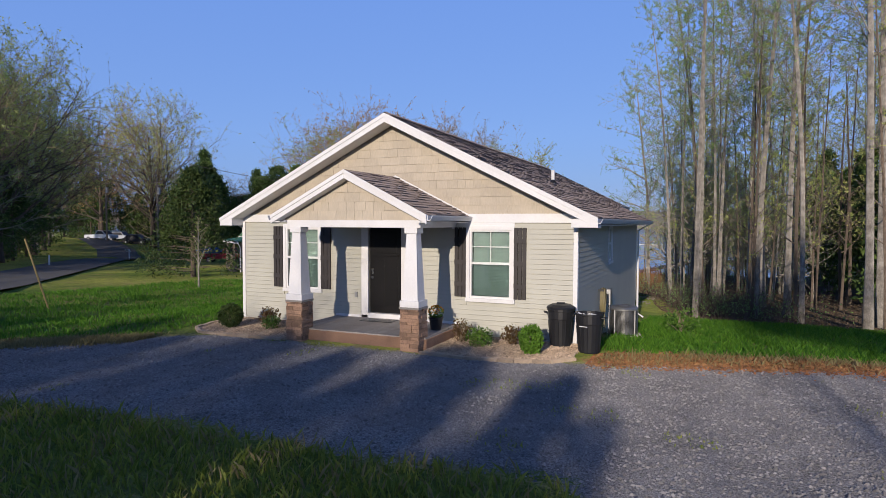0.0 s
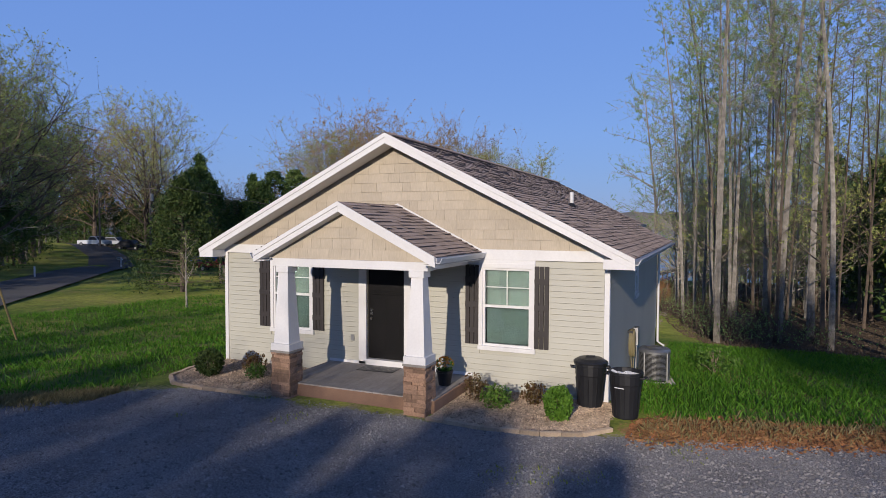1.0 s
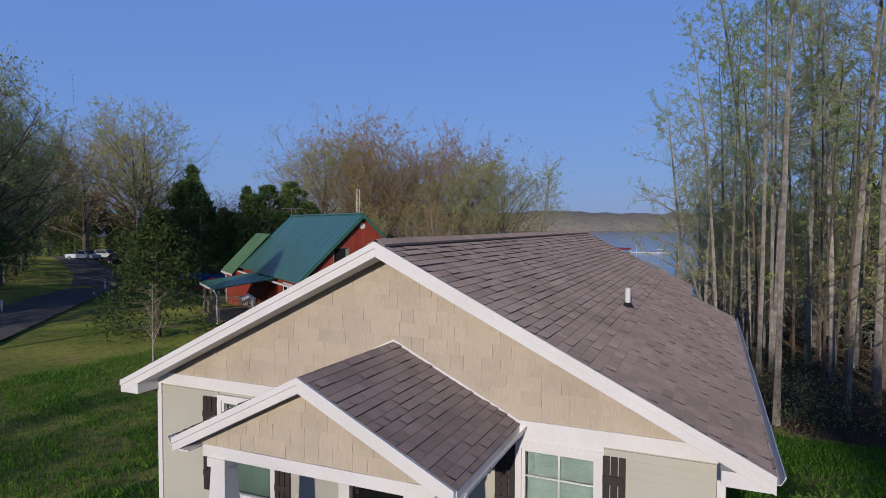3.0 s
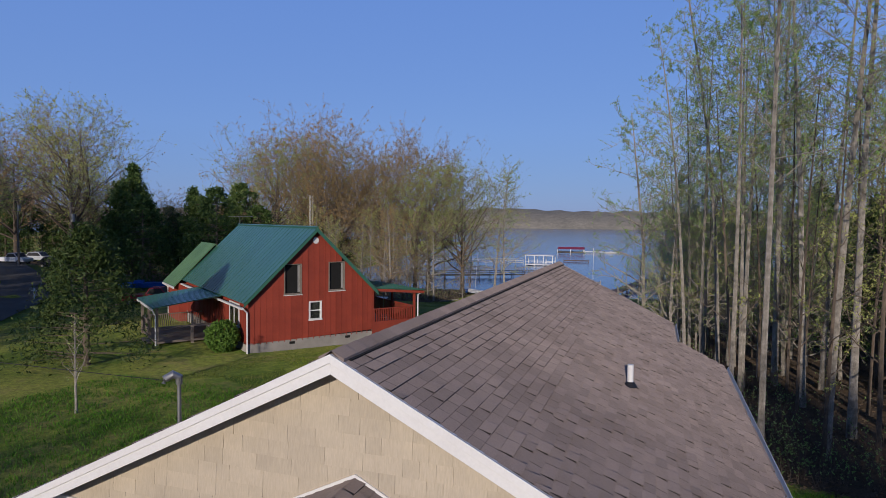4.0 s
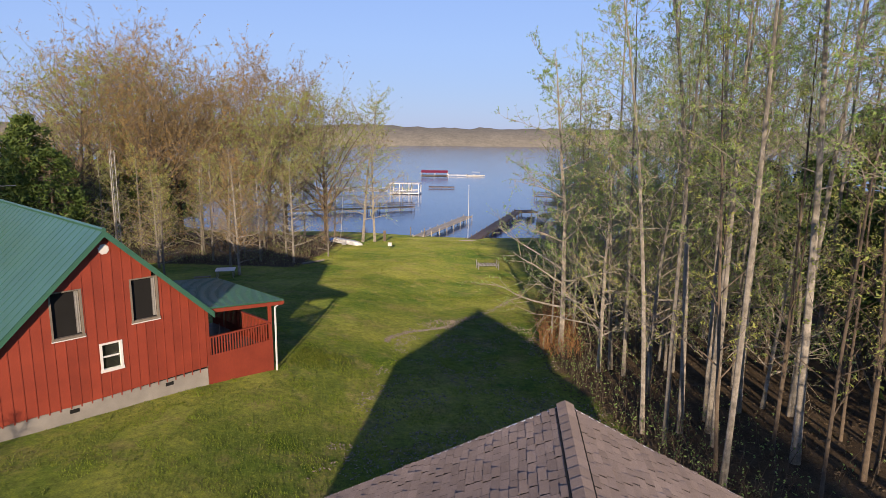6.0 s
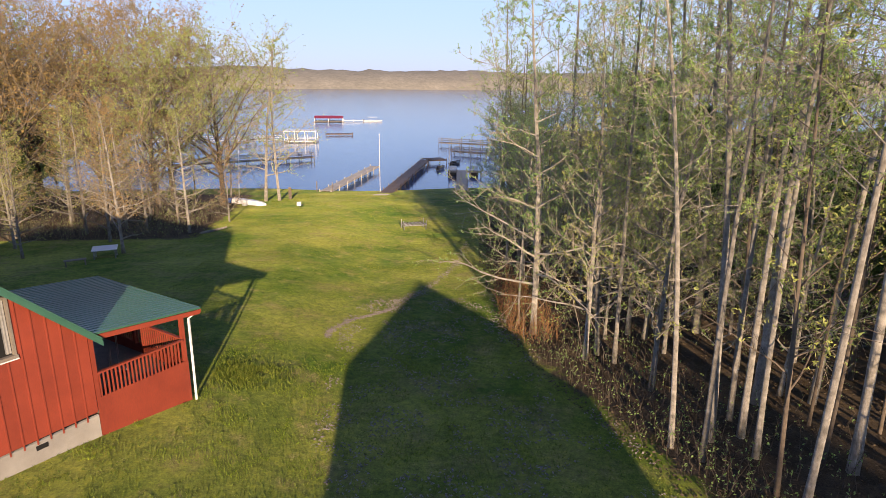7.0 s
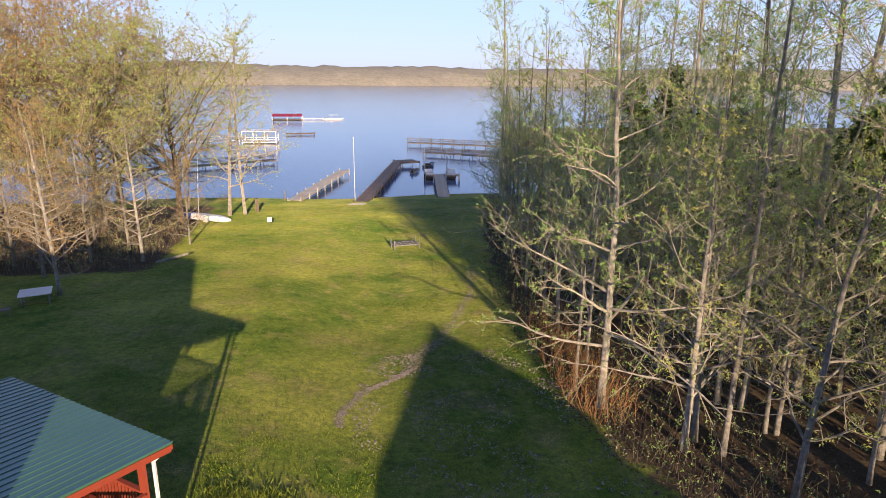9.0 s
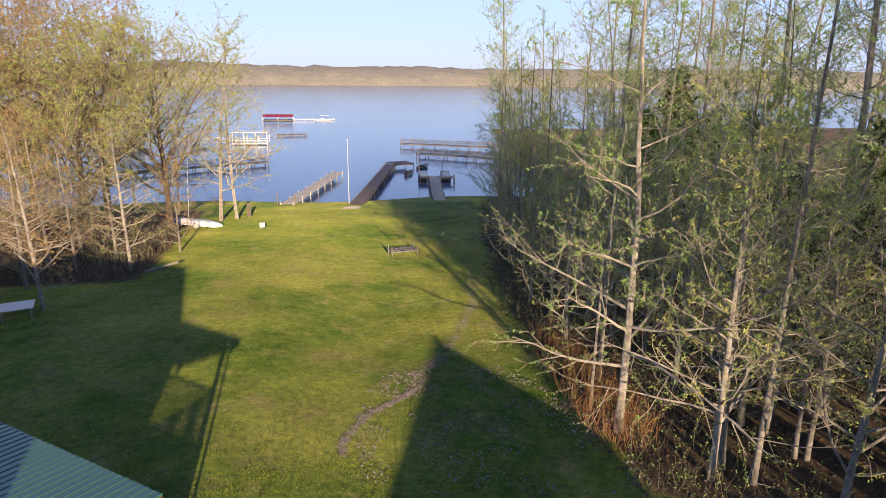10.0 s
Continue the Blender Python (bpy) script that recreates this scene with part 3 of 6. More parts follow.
def shingle_rows(origin, along, down, length, run, seed, keep, exposure=0.143):
    """Rows of shingle tabs on a slope; keep(s, d) is 0 for none, 1 for the joined mass, 2 for a piece of its own."""
    rng = random.Random(seed)
    up = Vector(along).cross(Vector(down)).normalized()
    if up.z < 0:
        up = -up
    o, al, dn = Vector(origin), Vector(along).normalized(), Vector(down).normalized()
    mass, singles = Shape(), []
    n = int(run / exposure) + 1
    for r in range(n):
        d0, d1 = r * exposure - 0.012, min((r + 1) * exposure, run + 0.02)
        s = -rng.random() * 0.3
        while s < length:
            w = rng.choice((0.22, 0.3, 0.36))
            a, b = max(s + 0.005, 0), min(s + w - 0.005, length)
            s += w
            if b - a < 0.03:
                continue
            k = keep((a + b) / 2, (d0 + d1) / 2)
            if not k:
                continue
            h = rng.choice((0.012, 0.014, 0.030))
            q = [o + al * a + dn * d0 + up * 0.002, o + al * b + dn * d0 + up * 0.002, o + al * b + dn * d1 + up * h, o + al * a + dn * d1 + up * h,
                 o + al * a + dn * d1 - up * 0.004, o + al * b + dn * d1 - up * 0.004]
            tgt = mass if k == 1 else Shape()
            m = len(tgt.v)
            tgt.v += [tuple(p) for p in q]
            tgt.f += [(m, m + 1, m + 2, m + 3), (m + 3, m + 2, m + 5, m + 4)]
            if k == 2:
                singles.append(tgt)
    return mass, singles


RUN_R, RUN_L = math.hypot(EAVE_R, RIDGE - EAVE), math.hypot(EAVE_L, RIDGE - EAVE)
RUN_RR = RUN_R * EAVE_RR / EAVE_R


def keep_right(s, d):
    y = Y0 + s
    if y > STEP_Y and d > RUN_RR:
        return 0
    return 2 if y < 1.7 and d < 4.3 else 1


EXPOSE = 0.155
mass_r, single_r = shingle_rows((0, Y0, RIDGE - 0.028), (0, 1, 0), (EAVE_R, 0, EAVE - RIDGE), Y1 - Y0, RUN_R, 5, keep_right, EXPOSE)
mass_l, single_l = shingle_rows((0, Y0, RIDGE - 0.028), (0, 1, 0), (EAVE_L, 0, EAVE - RIDGE), Y1 - Y0, RUN_L, 6, lambda s, d: 1, EXPOSE)
tagged(part("shingles", mass_r, SHINGLE, roof), kind="stuff")
tagged(part("shingles", mass_l, SHINGLE, left_deck), kind="stuff")
# ridge caps
y = Y0
cap_mesh = Shape()
for sx, sl in ((1, SL_R), (-1, SL_L)):
    cap_mesh.v += [(0, 0, 0.02), (0, 0.3, 0.032), (sx * 0.155, 0.3, 0.032 - sl * 0.155), (sx * 0.155, 0, 0.02 - sl * 0.155), (sx * 0.155, 0.3, -0.03 - sl * 0.155), (sx * 0.155, 0, -0.03 - sl * 0.155)]
    m = len(cap_mesh.v) - 6
    cap_mesh.f += [(m, m + 1, m + 2, m + 3), (m + 3, m + 2, m + 4, m + 5), (m, m + 3, m + 5)]
cap_me = cap_mesh.mesh("ridge_cap")
while y < Y1 - 0.1:
    part("ridge_cap", cap_me, SHINGLE_PART, roof).location = (0, y, RIDGE - 0.005)
    y += 0.28
# near-black strips painted in for the shade along the cap edges
for sx, sl in ((1, SL_R), (-1, SL_L)):
    part("ridge_vent", Shape().prism([(sx * 0.15, Y0 + 0.1, RIDGE - sl * 0.15 - 0.02), (sx * 0.185, Y0 + 0.1, RIDGE - sl * 0.185 - 0.012), (sx * 0.185, Y1 - 0.05, RIDGE - sl * 0.185 - 0.012),
                                     (sx * 0.15, Y1 - 0.05, RIDGE - sl * 0.15 - 0.02)], (0, 0, 0.012)), DARK, house)


def rake(x_end, z_end, x_top, z_top, y0, depth, drop, parent, wide=0.04):
    part("rake_board", Shape().prism([(x_top, y0, z_top), (x_end, y0, z_end), (x_end, y0, z_end - drop), (x_top, y0, z_top - drop)], (0, wide, 0)), WHITE, parent, bevel=0.005)
    part("rake_trim", Shape().prism([(x_top, y0 - 0.02, z_top + 0.005), (x_end, y0 - 0.02, z_end + 0.005), (x_end, y0 - 0.02, z_end - drop * 0.42), (x_top, y0 - 0.02, z_top - drop * 0.42)], (0, 0.018, 0)), WHITE, parent, bevel=0.004)
    part("soffit", Shape().prism([(x_top, y0 + wide, z_top - drop), (x_end, y0 + wide, z_end - drop), (x_end, y0 + depth, z_end - drop), (x_top, y0 + depth, z_top - drop)], (0, 0, 0.03)), WHITE, parent)


rake(EAVE_R + 0.02, EAVE - 0.03, 0, RIDGE - 0.022, Y0 - 0.02, 0.46, 0.22, house)
rake(EAVE_L - 0.02, EAVE - 0.03, 0, RIDGE - 0.022, Y0 - 0.02, 0.46, 0.22, house)
rake(EAVE_RR, roof_z(EAVE_RR) - 0.03, 0, RIDGE - 0.022, Y1 - 0.02, 0.03, 0.2, house)
rake(EAVE_L, EAVE - 0.03, 0, RIDGE - 0.022, Y1 - 0.02, 0.03, 0.2, house)
for x0, x1 in ((HW_R - 0.02, EAVE_R), (EAVE_L, HW_L + 0.02)):
    part("eave_soffit", box(x0, x1, Y0, STEP_Y if x0 > 0 else Y1, EAVE - 0.2, EAVE - 0.17), WHITE, house)
    part("eave_return", box(x0 - 0.04 if x0 > 0 else x0, x1 + 0.01, Y0 - 0.015, 0.02, EAVE - 0.235, EAVE - 0.05), WHITE, house, bevel=0.005)


def gutter(x, y0, y1, z, sx, parent):
    part("gutter", Shape().prism([(x, y0, z), (x, y0, z - 0.11), (x + sx * 0.07, y0, z - 0.11), (x + sx * 0.12, y0, z - 0.02), (x + sx * 0.12, y0, z), (x + sx * 0.108, y0, z),
                                  (x + sx * 0.108, y0, z - 0.02), (x + sx * 0.066, y0, z - 0.1), (x + sx * 0.012, y0, z - 0.1), (x + sx * 0.012, y0, z)], (0, y1 - y0, 0)), WHITE, parent, "white gutter")


gutter(EAVE_R, Y0 + 0.05, STEP_Y, EAVE - 0.04, 1, house)
gutter(EAVE_L, Y0 + 0.05, Y1, EAVE - 0.04, -1, house)
gutter(EAVE_RR, STEP_Y + 0.02, Y1, roof_z(EAVE_RR) - 0.04, 1, house)
part("downspout", Shape().tube([(EAVE_R + 0.05, STEP_Y - 0.3, 2.75), (HW_R + 0.06, STEP_Y - 0.45, 2.45), (HW_R + 0.06, STEP_Y - 0.45, -0.9), (HW_R + 0.3, STEP_Y - 0.45, -1.05)], [0.04] * 4, 6), WHITE, house, "white downspout")
part("downspout", Shape().tube([(EAVE_L - 0.05, 0.1, 2.75), (HW_L - 0.06, 0.2, 2.5), (HW_L - 0.06, 0.2, 0.0), (HW_L - 0.25, 0.1, -0.1)], [0.035] * 4, 6), WHITE, house)
vent = part("vent_pipe", Shape().tube([(2.9, 4.95, 3.9), (2.9, 4.95, 4.36)], [0.055, 0.055], 14), WHITE, house, "white plastic roof vent pipe", smooth=False)
part("flashing", Shape().tube([(2.9, 4.95, 3.97), (2.9, 4.95, 4.06)], [0.13, 0.065], 14), BLACK_PLASTIC, house)
mast = part("service_mast", Shape().tube([(-4.79, 2.52, 2.9), (-4.79, 2.52, 3.88)], [0.035, 0.035], 10), METAL, house, "grey steel electric service mast")
part("weatherhead", Shape().tube([(-4.79, 2.52, 3.86), (-4.79, 2.52, 3.99), (-4.86, 2.45, 4.05), (-4.95, 2.36, 3.98), (-4.97, 2.34, 3.9)], [0.055, 0.07, 0.075, 0.07, 0.04], 10), METAL, mast)


# windows and shutters on the front
def window(x0, x1, z0, z1, m, grille=True):
    w = part("window", Shape().box(x0 - 0.08, x1 + 0.08, -0.035, 0.02, z1, z1 + 0.1).box(x0 - 0.1, x1 + 0.1, -0.05, 0.02, z0 - 0.09, z0)
             .box(x0 - 0.09, x0, -0.03, 0.02, z0, z1).box(x1, x1 + 0.09, -0.03, 0.02, z0, z1), WHITE, house, "white double-hung window with blinds", bevel=0.004)
    w.matrix_basis = m
    mid = (z0 + z1) / 2 + 0.02
    fr = Shape().box(x0, x0 + 0.045, 0.0, 0.08, z0, z1).box(x1 - 0.045, x1, 0.0, 0.08, z0, z1)
    fr.box(x0 + 0.045, x1 - 0.045, 0.0, 0.08, z1 - 0.045, z1).box(x0 + 0.045, x1 - 0.045, 0.0, 0.08, z0, z0 + 0.05).box(x0 + 0.045, x1 - 0.045, 0.004, 0.07, mid - 0.025, mid + 0.03)
    part("sash", fr, WHITE, w)
    if grille:
        cx = (x0 + x1) / 2
        qz = (mid + z1) / 2
        part("muntin", Shape().box(cx - 0.011, cx + 0.011, 0.025, 0.04, mid + 0.03, z1 - 0.045).box(x0 + 0.045, x1 - 0.045, 0.026, 0.039, qz - 0.011, qz + 0.011), WHITE, w)
    for a, b in ((z0 + 0.05, mid - 0.025), (mid + 0.03, z1 - 0.045)):
        p = part("pane", box(x0 + 0.045, x1 - 0.045, 0.045, 0.05, a, b), GLASS_SCREEN if b < (z0 + z1) / 2 + 0.1 else GLASS, w)
        p.visible_shadow = False
    bl = Shape()
    z = z0 + 0.06
    while z < z1 - 0.05:
        bl.prism([(x0 + 0.06, 0.095, z), (x0 + 0.06, 0.115, z + 0.032), (x0 + 0.06, 0.117, z + 0.03), (x0 + 0.06, 0.097, z - 0.002)], (x1 - x0 - 0.12, 0, 0))
        z += 0.036
    part("blind", bl, BLIND, w, "closed white slatted blind")
    part("back_board", box(x0 - 0.02, x1 + 0.02, 0.19, 0.2, z0 - 0.02, z1 + 0.02), DARK, w)
    return w


BLIND = material("blind_slat", (0.13, 0.17, 0.158), (0.11, 0.145, 0.135), 0.6, fine=10, fine_amount=0.05, relief=0.0)
window(-3.33, -2.25, 0.93, 2.58, Matrix())
window(2.08, 3.11, 0.93, 2.56, Matrix())
window(0, 0.62, 1.62, 2.6, Matrix.Translation((HW_R - 0.02, 4.65, 0)) @ pose(0, 0, 0, 0, 0, 90))


def shutter(x0, x1, z0, z1):
    s = part("shutter", box(x0, x1, -0.032, -0.02, (z0 + z1) / 2 - 0.06, (z0 + z1) / 2 + 0.06), SHUTTER, house, "dark brown board-and-batten shutter")
    s.location.y = -0.022
    for z in (z0 + 0.25, z1 - 0.36):
        part("rail", box(x0, x1, -0.032, -0.02, z, z + 0.11), SHUTTER, s)
    w = (x1 - x0 - 0.03) / 3
    for k in range(3):
        a = x0 + k * (w + 0.015)
        part("slat", box(a, a + w, -0.02, 0.022, z0 + 0.0, z1), SHUTTER, s, bevel=0.003)


for x0, x1 in ((-3.73, -3.43), (-2.17, -1.87), (1.7, 1.99), (3.19, 3.48)):
    shutter(x0, x1, 0.95, 2.62)

# door
frame_d = Shape().box(-0.92, -0.72, -0.03, 0.02, 0.27, 2.72).box(0.24, 0.4, -0.03, 0.02, 0.27, 2.72).box(-0.72, 0.24, -0.03, 0.02, 2.6, 2.72).box(-0.72, 0.24, -0.06, 0.1, 0.27, 0.4)
part("door_frame", frame_d, WHITE, house, "white door surround", bevel=0.004)
door = part("door", box(-0.7, 0.22, 0.05, 0.095, 0.41, 2.59), DOOR, house, "black front door with raised panels", bevel=0.004)
for x0, x1 in ((-0.58, -0.27), (-0.21, 0.1)):
    part("door_panel", box(x0, x1, 0.042, 0.05, 0.6, 1.78), DOOR, door, bevel=0.006)
part("door_panel", box(-0.56, 0.08, 0.04, 0.05, 1.95, 2.45), DOOR, door, bevel=0.006)
part("door_ledge", box(-0.62, 0.14, 0.02, 0.05, 1.87, 1.92), DOOR, door, bevel=0.004)
part("deadbolt", Shape().tube([(-0.61, 0.05, 1.52), (-0.61, 0.015, 1.52)], [0.035, 0.035], 14), CHROME, door)
part("door_handle", Shape().tube([(-0.61, 0.05, 1.32), (-0.61, 0.01, 1.32), (-0.61, -0.005, 1.32)], [0.035, 0.02, 0.032], 14), CHROME, door, "satin nickel knob")
part("keypad", box(-0.64, -0.58, 0.03, 0.05, 1.4, 1.47), CHROME, door)
part("outlet_cover", box(-1.13, -1.05, -0.02, 0.004, 0.78, 0.92), METAL, house, "grey outdoor outlet cover")

# porch: slab, boards, columns on stone bases, gable roof
part("porch_slab", Shape().box(-1.7, 1.86, -1.98, 0.0, -0.2, 0.235), RISER, house, "red-brown porch slab edge", bevel=0.012)
pf = part("porch_floor", box(-1.68, 1.84, -1.97, -0.01, 0.235, 0.242), DECK, house)
x = -1.68
while x < 1.83:
    part("board", box(x, min(x + 0.135, 1.84), -1.99, -0.01, 0.242, 0.268), DECK, pf)
    x += 0.141
part("porch_trim", box(-1.7, 1.86, -0.03, 0.0, 0.27, 0.33), WHITE, house)


def column(cx, cy):
    base = part("column_base", box(cx - 0.19, cx + 0.19, cy - 0.19, cy + 0.19, -0.1, 0.9), MORTAR, house, "stacked brown ledge-stone column base")
    rng = random.Random(int(cx * 100) + 7)
    z = -0.1
    while z < 0.88:
        h = rng.choice((0.05, 0.065, 0.085))
        h = min(h, 0.9 - z)
        for side_i in range(4):
            cut = rng.uniform(-0.09, 0.09)
            for a, b in ((-0.215, cut), (cut, 0.215)):
                o = rng.uniform(0.015, 0.045)
                s = Shape().box(a + 0.003, b - 0.003, -0.19 - o, -0.17, z + 0.003, z + h - 0.003)
                st = part("stone", s, STONE, base)
                st.matrix_basis = pose(cx, cy, 0, 0, 0, 90 * side_i)
        z += h
    part("column_cap", box(cx - 0.235, cx + 0.235, cy - 0.235, cy + 0.235, 0.9, 0.94), CONCRETE, base)
    col = Shape()
    for w, z in ((0.19, 0.94), (0.115, 2.5)):
        col.v += [(cx - w, cy - w, z), (cx + w, cy - w, z), (cx + w, cy + w, z), (cx - w, cy + w, z)]
    col.f = [(0, 1, 5, 4), (1, 2, 6, 5), (2, 3, 7, 6), (3, 0, 4, 7), (4, 5, 6, 7), (3, 2, 1, 0)]
    c = part("column", col, WHITE, house, "white tapered porch column", bevel=0.006)
    part("column_plinth", box(cx - 0.225, cx + 0.225, cy - 0.225, cy + 0.225, 0.94, 1.08), WHITE, c, bevel=0.008)
    part("column_capital", box(cx - 0.15, cx + 0.15, cy - 0.15, cy + 0.15, 2.5, 2.62), WHITE, c, bevel=0.006)


COLY = -2.03
column(-1.38, COLY)
column(1.58, COLY)
PX, PZ, PHALF, PEAVE = 0.06, 3.9, 1.98, 2.92
PS = (PZ - PEAVE) / PHALF
PY0 = -2.36
part("porch_beam", Shape().box(-1.62, 1.8, COLY - 0.13, COLY + 0.13, 2.62, 2.78), WHITE, house, bevel=0.005)
for x in (-1.55, 1.6):
    part("porch_beam", box(x, x + 0.14, COLY + 0.13, 0.0, 2.62, 2.78), WHITE, house)
part("porch_ceiling", box(-1.6, 1.74, COLY + 0.1, 0.0, 2.78, 2.8), WHITE, house)
pg = part("porch_gable", Shape().prism([(PX - 1.75, COLY - 0.09, 2.78), (PX + 1.75, COLY - 0.09, 2.78), (PX, COLY - 0.09, PZ - 0.13)], (0, 0.1, 0)), SHAKE, house, "small shake gable over the porch")
shakes(pg, PX - 1.75, PX + 1.75, 2.78, PX, PZ - 0.15, PS, PS, COLY - 0.09, 9)
for sx in (1, -1):
    d = part("porch_roof", Shape().prism([(PX, PY0 + 0.02, PZ - 0.03), (PX + sx * PHALF, PY0 + 0.02, PEAVE - 0.03), (PX + sx * PHALF, 0.02, PEAVE - 0.03), (PX, 0.02, PZ - 0.03)][::sx], (0, 0, -0.09)), SHINGLE, house)
    pm, singles = shingle_rows((PX, PY0, PZ - 0.028), (0, 1, 0), (sx * PHALF, 0, PEAVE - PZ), -PY0, math.hypot(PHALF, PZ - PEAVE), 20 + sx, lambda s, dd, k=sx: 2 if k > 0 else 1)
    for s in singles:
        part("shingle", s, SHINGLE_PART, d)
    if pm.v:
        tagged(part("shingles", pm, SHINGLE, d), kind="stuff")
    rake(PX + sx * PHALF, PEAVE - 0.03, PX, PZ - 0.022, PY0 - 0.02, 0.3, 0.19, house)
    part("roof_flashing", Shape().prism([(PX, -0.006, PZ + 0.02), (PX + sx * PHALF, -0.006, PEAVE + 0.02), (PX + sx * PHALF, -0.006, PEAVE - 0.02), (PX, -0.006, PZ - 0.02)][::sx], (0, 0.03, 0)), WHITE, house)
    gutter(PX + sx * PHALF, PY0 + 0.02, -0.02, PEAVE - 0.04, sx, house)
    part("porch_soffit", box(min(PX + sx * 1.72, PX + sx * PHALF), max(PX + sx * 1.72, PX + sx * PHALF), PY0, 0.0, PEAVE - 0.19, PEAVE - 0.17), WHITE, house)

# ---- red house with green metal roof ----
CURTAIN = material("grey_curtain", (0.34, 0.33, 0.31), None, 0.9, fine=10, relief=0.0)
RM = Matrix(((0.588, -0.809, 0, -19.70), (0.809, 0.588, 0, 24.25), (0, 0, 1, -1.2), (0, 0, 0, 1)))
red = thing("house", "barn-red board-and-batten house with green metal roof", "house", RM)
RW, RD, RPX, RPZ, REZ = 8.38, 16.2, 4.3, 7.53, 3.05
PITCH = 0.97


def red_top(x):
    return RPZ - 0.12 - (RPX - x if x < RPX else x - RPX) * PITCH


part("foundation", box(0, RW, 0.0, RD, -0.9, 0.56), CONCRETE, red, "grey concrete block foundation")
RWIN = [(2.27, 3.38, 3.4, 5.28), (5.23, 6.34, 3.5, 5.34), (3.89, 4.73, 1.68, 2.87)]
gw = part("wall", Shape().prism([(0.02, 0.1, 0.5), (RW, 0.1, 0.5), (RW, 0.1, red_top(RW)), (RPX, 0.1, red_top(RPX)), (0.02, 0.1, red_top(0.02))], (0, 0.02, 0)), DARK, red, "red vertical board gable wall")
nb = 22
for i in range(nb):
    a, b = RW * i / nb + 0.012, RW * (i + 1) / nb - 0.012
    low = 0.5 + 0.022 * a
    cuts = sorted({low, 9.0, *[z for x0, x1, z0, z1 in RWIN if b > x0 and a < x1 for z in (z0, z1)]})
    for lo, hi in zip(cuts, cuts[1:]):
        for xa, xb in rects(a, b, lo, hi, RWIN):
            if hi < 9.0:
                outline = [(xa, 0.0, lo), (xb, 0.0, lo), (xb, 0.0, min(hi, red_top(xb))), (xa, 0.0, min(hi, red_top(xa)))]
            else:
                outline = [(xa, 0.0, lo), (xb, 0.0, lo), (xb, 0.0, red_top(xb)), (xa, 0.0, red_top(xa))]
                if xa < RPX < xb:
                    outline.insert(3, (RPX, 0.0, red_top(RPX)))
            if min(p[2] for p in outline[2:]) > lo + 0.02:
                part("board", Shape().prism(outline, (0, 0.1, 0)), RED, gw)
for i in range(1, nb):
    x = RW * i / nb
    hidden = [w for w in RWIN if w[0] - 0.02 < x < w[1] + 0.02]
    spans = [(0.47, red_top(x) - 0.02)]
    for w in hidden:
        spans = [s for lo, hi in spans for s in (((lo, w[2]), (w[3], hi)) if lo < w[2] and hi > w[3] else ((lo, hi),))]
    for lo, hi in spans:
        part("batten", box(x - 0.022, x + 0.022, -0.02, 0.0, lo, hi), RED, gw)
for x0, x1, z0, z1 in RWIN:
    small = z1 - z0 < 1.5
    t = 0.08 if small else 0.05
    w = part("window", Shape().box(x0 - 0.02, x0 + t, -0.03, 0.1, z0, z1).box(x1 - t, x1 + 0.02, -0.03, 0.1, z0, z1).box(x0 + t, x1 - t, -0.03, 0.1, z1 - t, z1).box(x0 - 0.04, x1 + 0.04, -0.05, 0.1, z0 - 0.05, z0 + t),
             WHITE if small else WOOD, red, "small white sash window" if small else "large open upper window with pale curtain")
    if not small:
        part("window_sill", box(x0 - 0.05, x1 + 0.05, -0.055, 0.0, z0 - 0.09, z0 - 0.052), WHITE, w)
    if small:
        p = part("pane", box(x0 + t, x1 - t, 0.03, 0.035, z0 + t, z1 - t), GLASS, w)
        p.visible_shadow = False
        part("sash_rail", box(x0 + t, x1 - t, 0.0, 0.06, (z0 + z1) / 2 - 0.03, (z0 + z1) / 2 + 0.03), WHITE, w)
    else:
        cur = Shape()
        k = 5
        xs = [x1 - t - 0.02 - 0.04 * i for i in range(k)]
        for i, xx in enumerate(xs):
            yy = 0.075 + 0.02 * (i % 2)
            cur.v += [(xx, yy, z0 + 0.1), (xx, yy, z1 - 0.08)]
        cur.f = [(2 * i, 2 * i + 1, 2 * i + 3, 2 * i + 2) for i in range(k - 1)]
        part("curtain", cur, CURTAIN, w, "pale curtain drawn to one side")
# left wall, facing the lawn, with a white window
lw = part("wall", box(0.0, 0.1, 0.1, RD, 0.45, 2.9), RED, red)
for i in range(39):
    part("batten", box(-0.02, 0.0, 0.2 + i * 0.4, 0.245 + i * 0.4, 0.5, 2.85), RED, lw)
w = part("window", Shape().box(-0.05, 0.0, 1.6, 1.7, 1.4, 2.75).box(-0.05, 0.0, 3.6, 3.7, 1.4, 2.75).box(-0.05, 0.0, 2.6, 2.7, 1.4, 2.75).box(-0.055, 0.0, 1.6, 3.7, 2.65, 2.8).box(-0.06, 0.0, 1.55, 3.75, 1.3, 1.4), WHITE, red, "white double window")
part("pane", box(-0.03, -0.024, 1.7, 3.6, 1.4, 2.65), GLASS, w)
part("window_back", box(-0.015, -0.005, 1.7, 3.6, 1.4, 2.65), DARK, w)
part("wall", box(RW - 0.1, RW, 0.1, RD, 0.45, 3.4), RED, red)
part("wall", box(0.1, RW - 0.1, RD - 0.1, RD, 0.45, 3.0), RED, red)
part("gable_vent", Shape().tube([(RPX + 0.05, -0.03, 6.72), (RPX + 0.05, 0.0, 6.72)], [0.2, 0.22], 8), WHITE, red, "white octagonal gable vent")


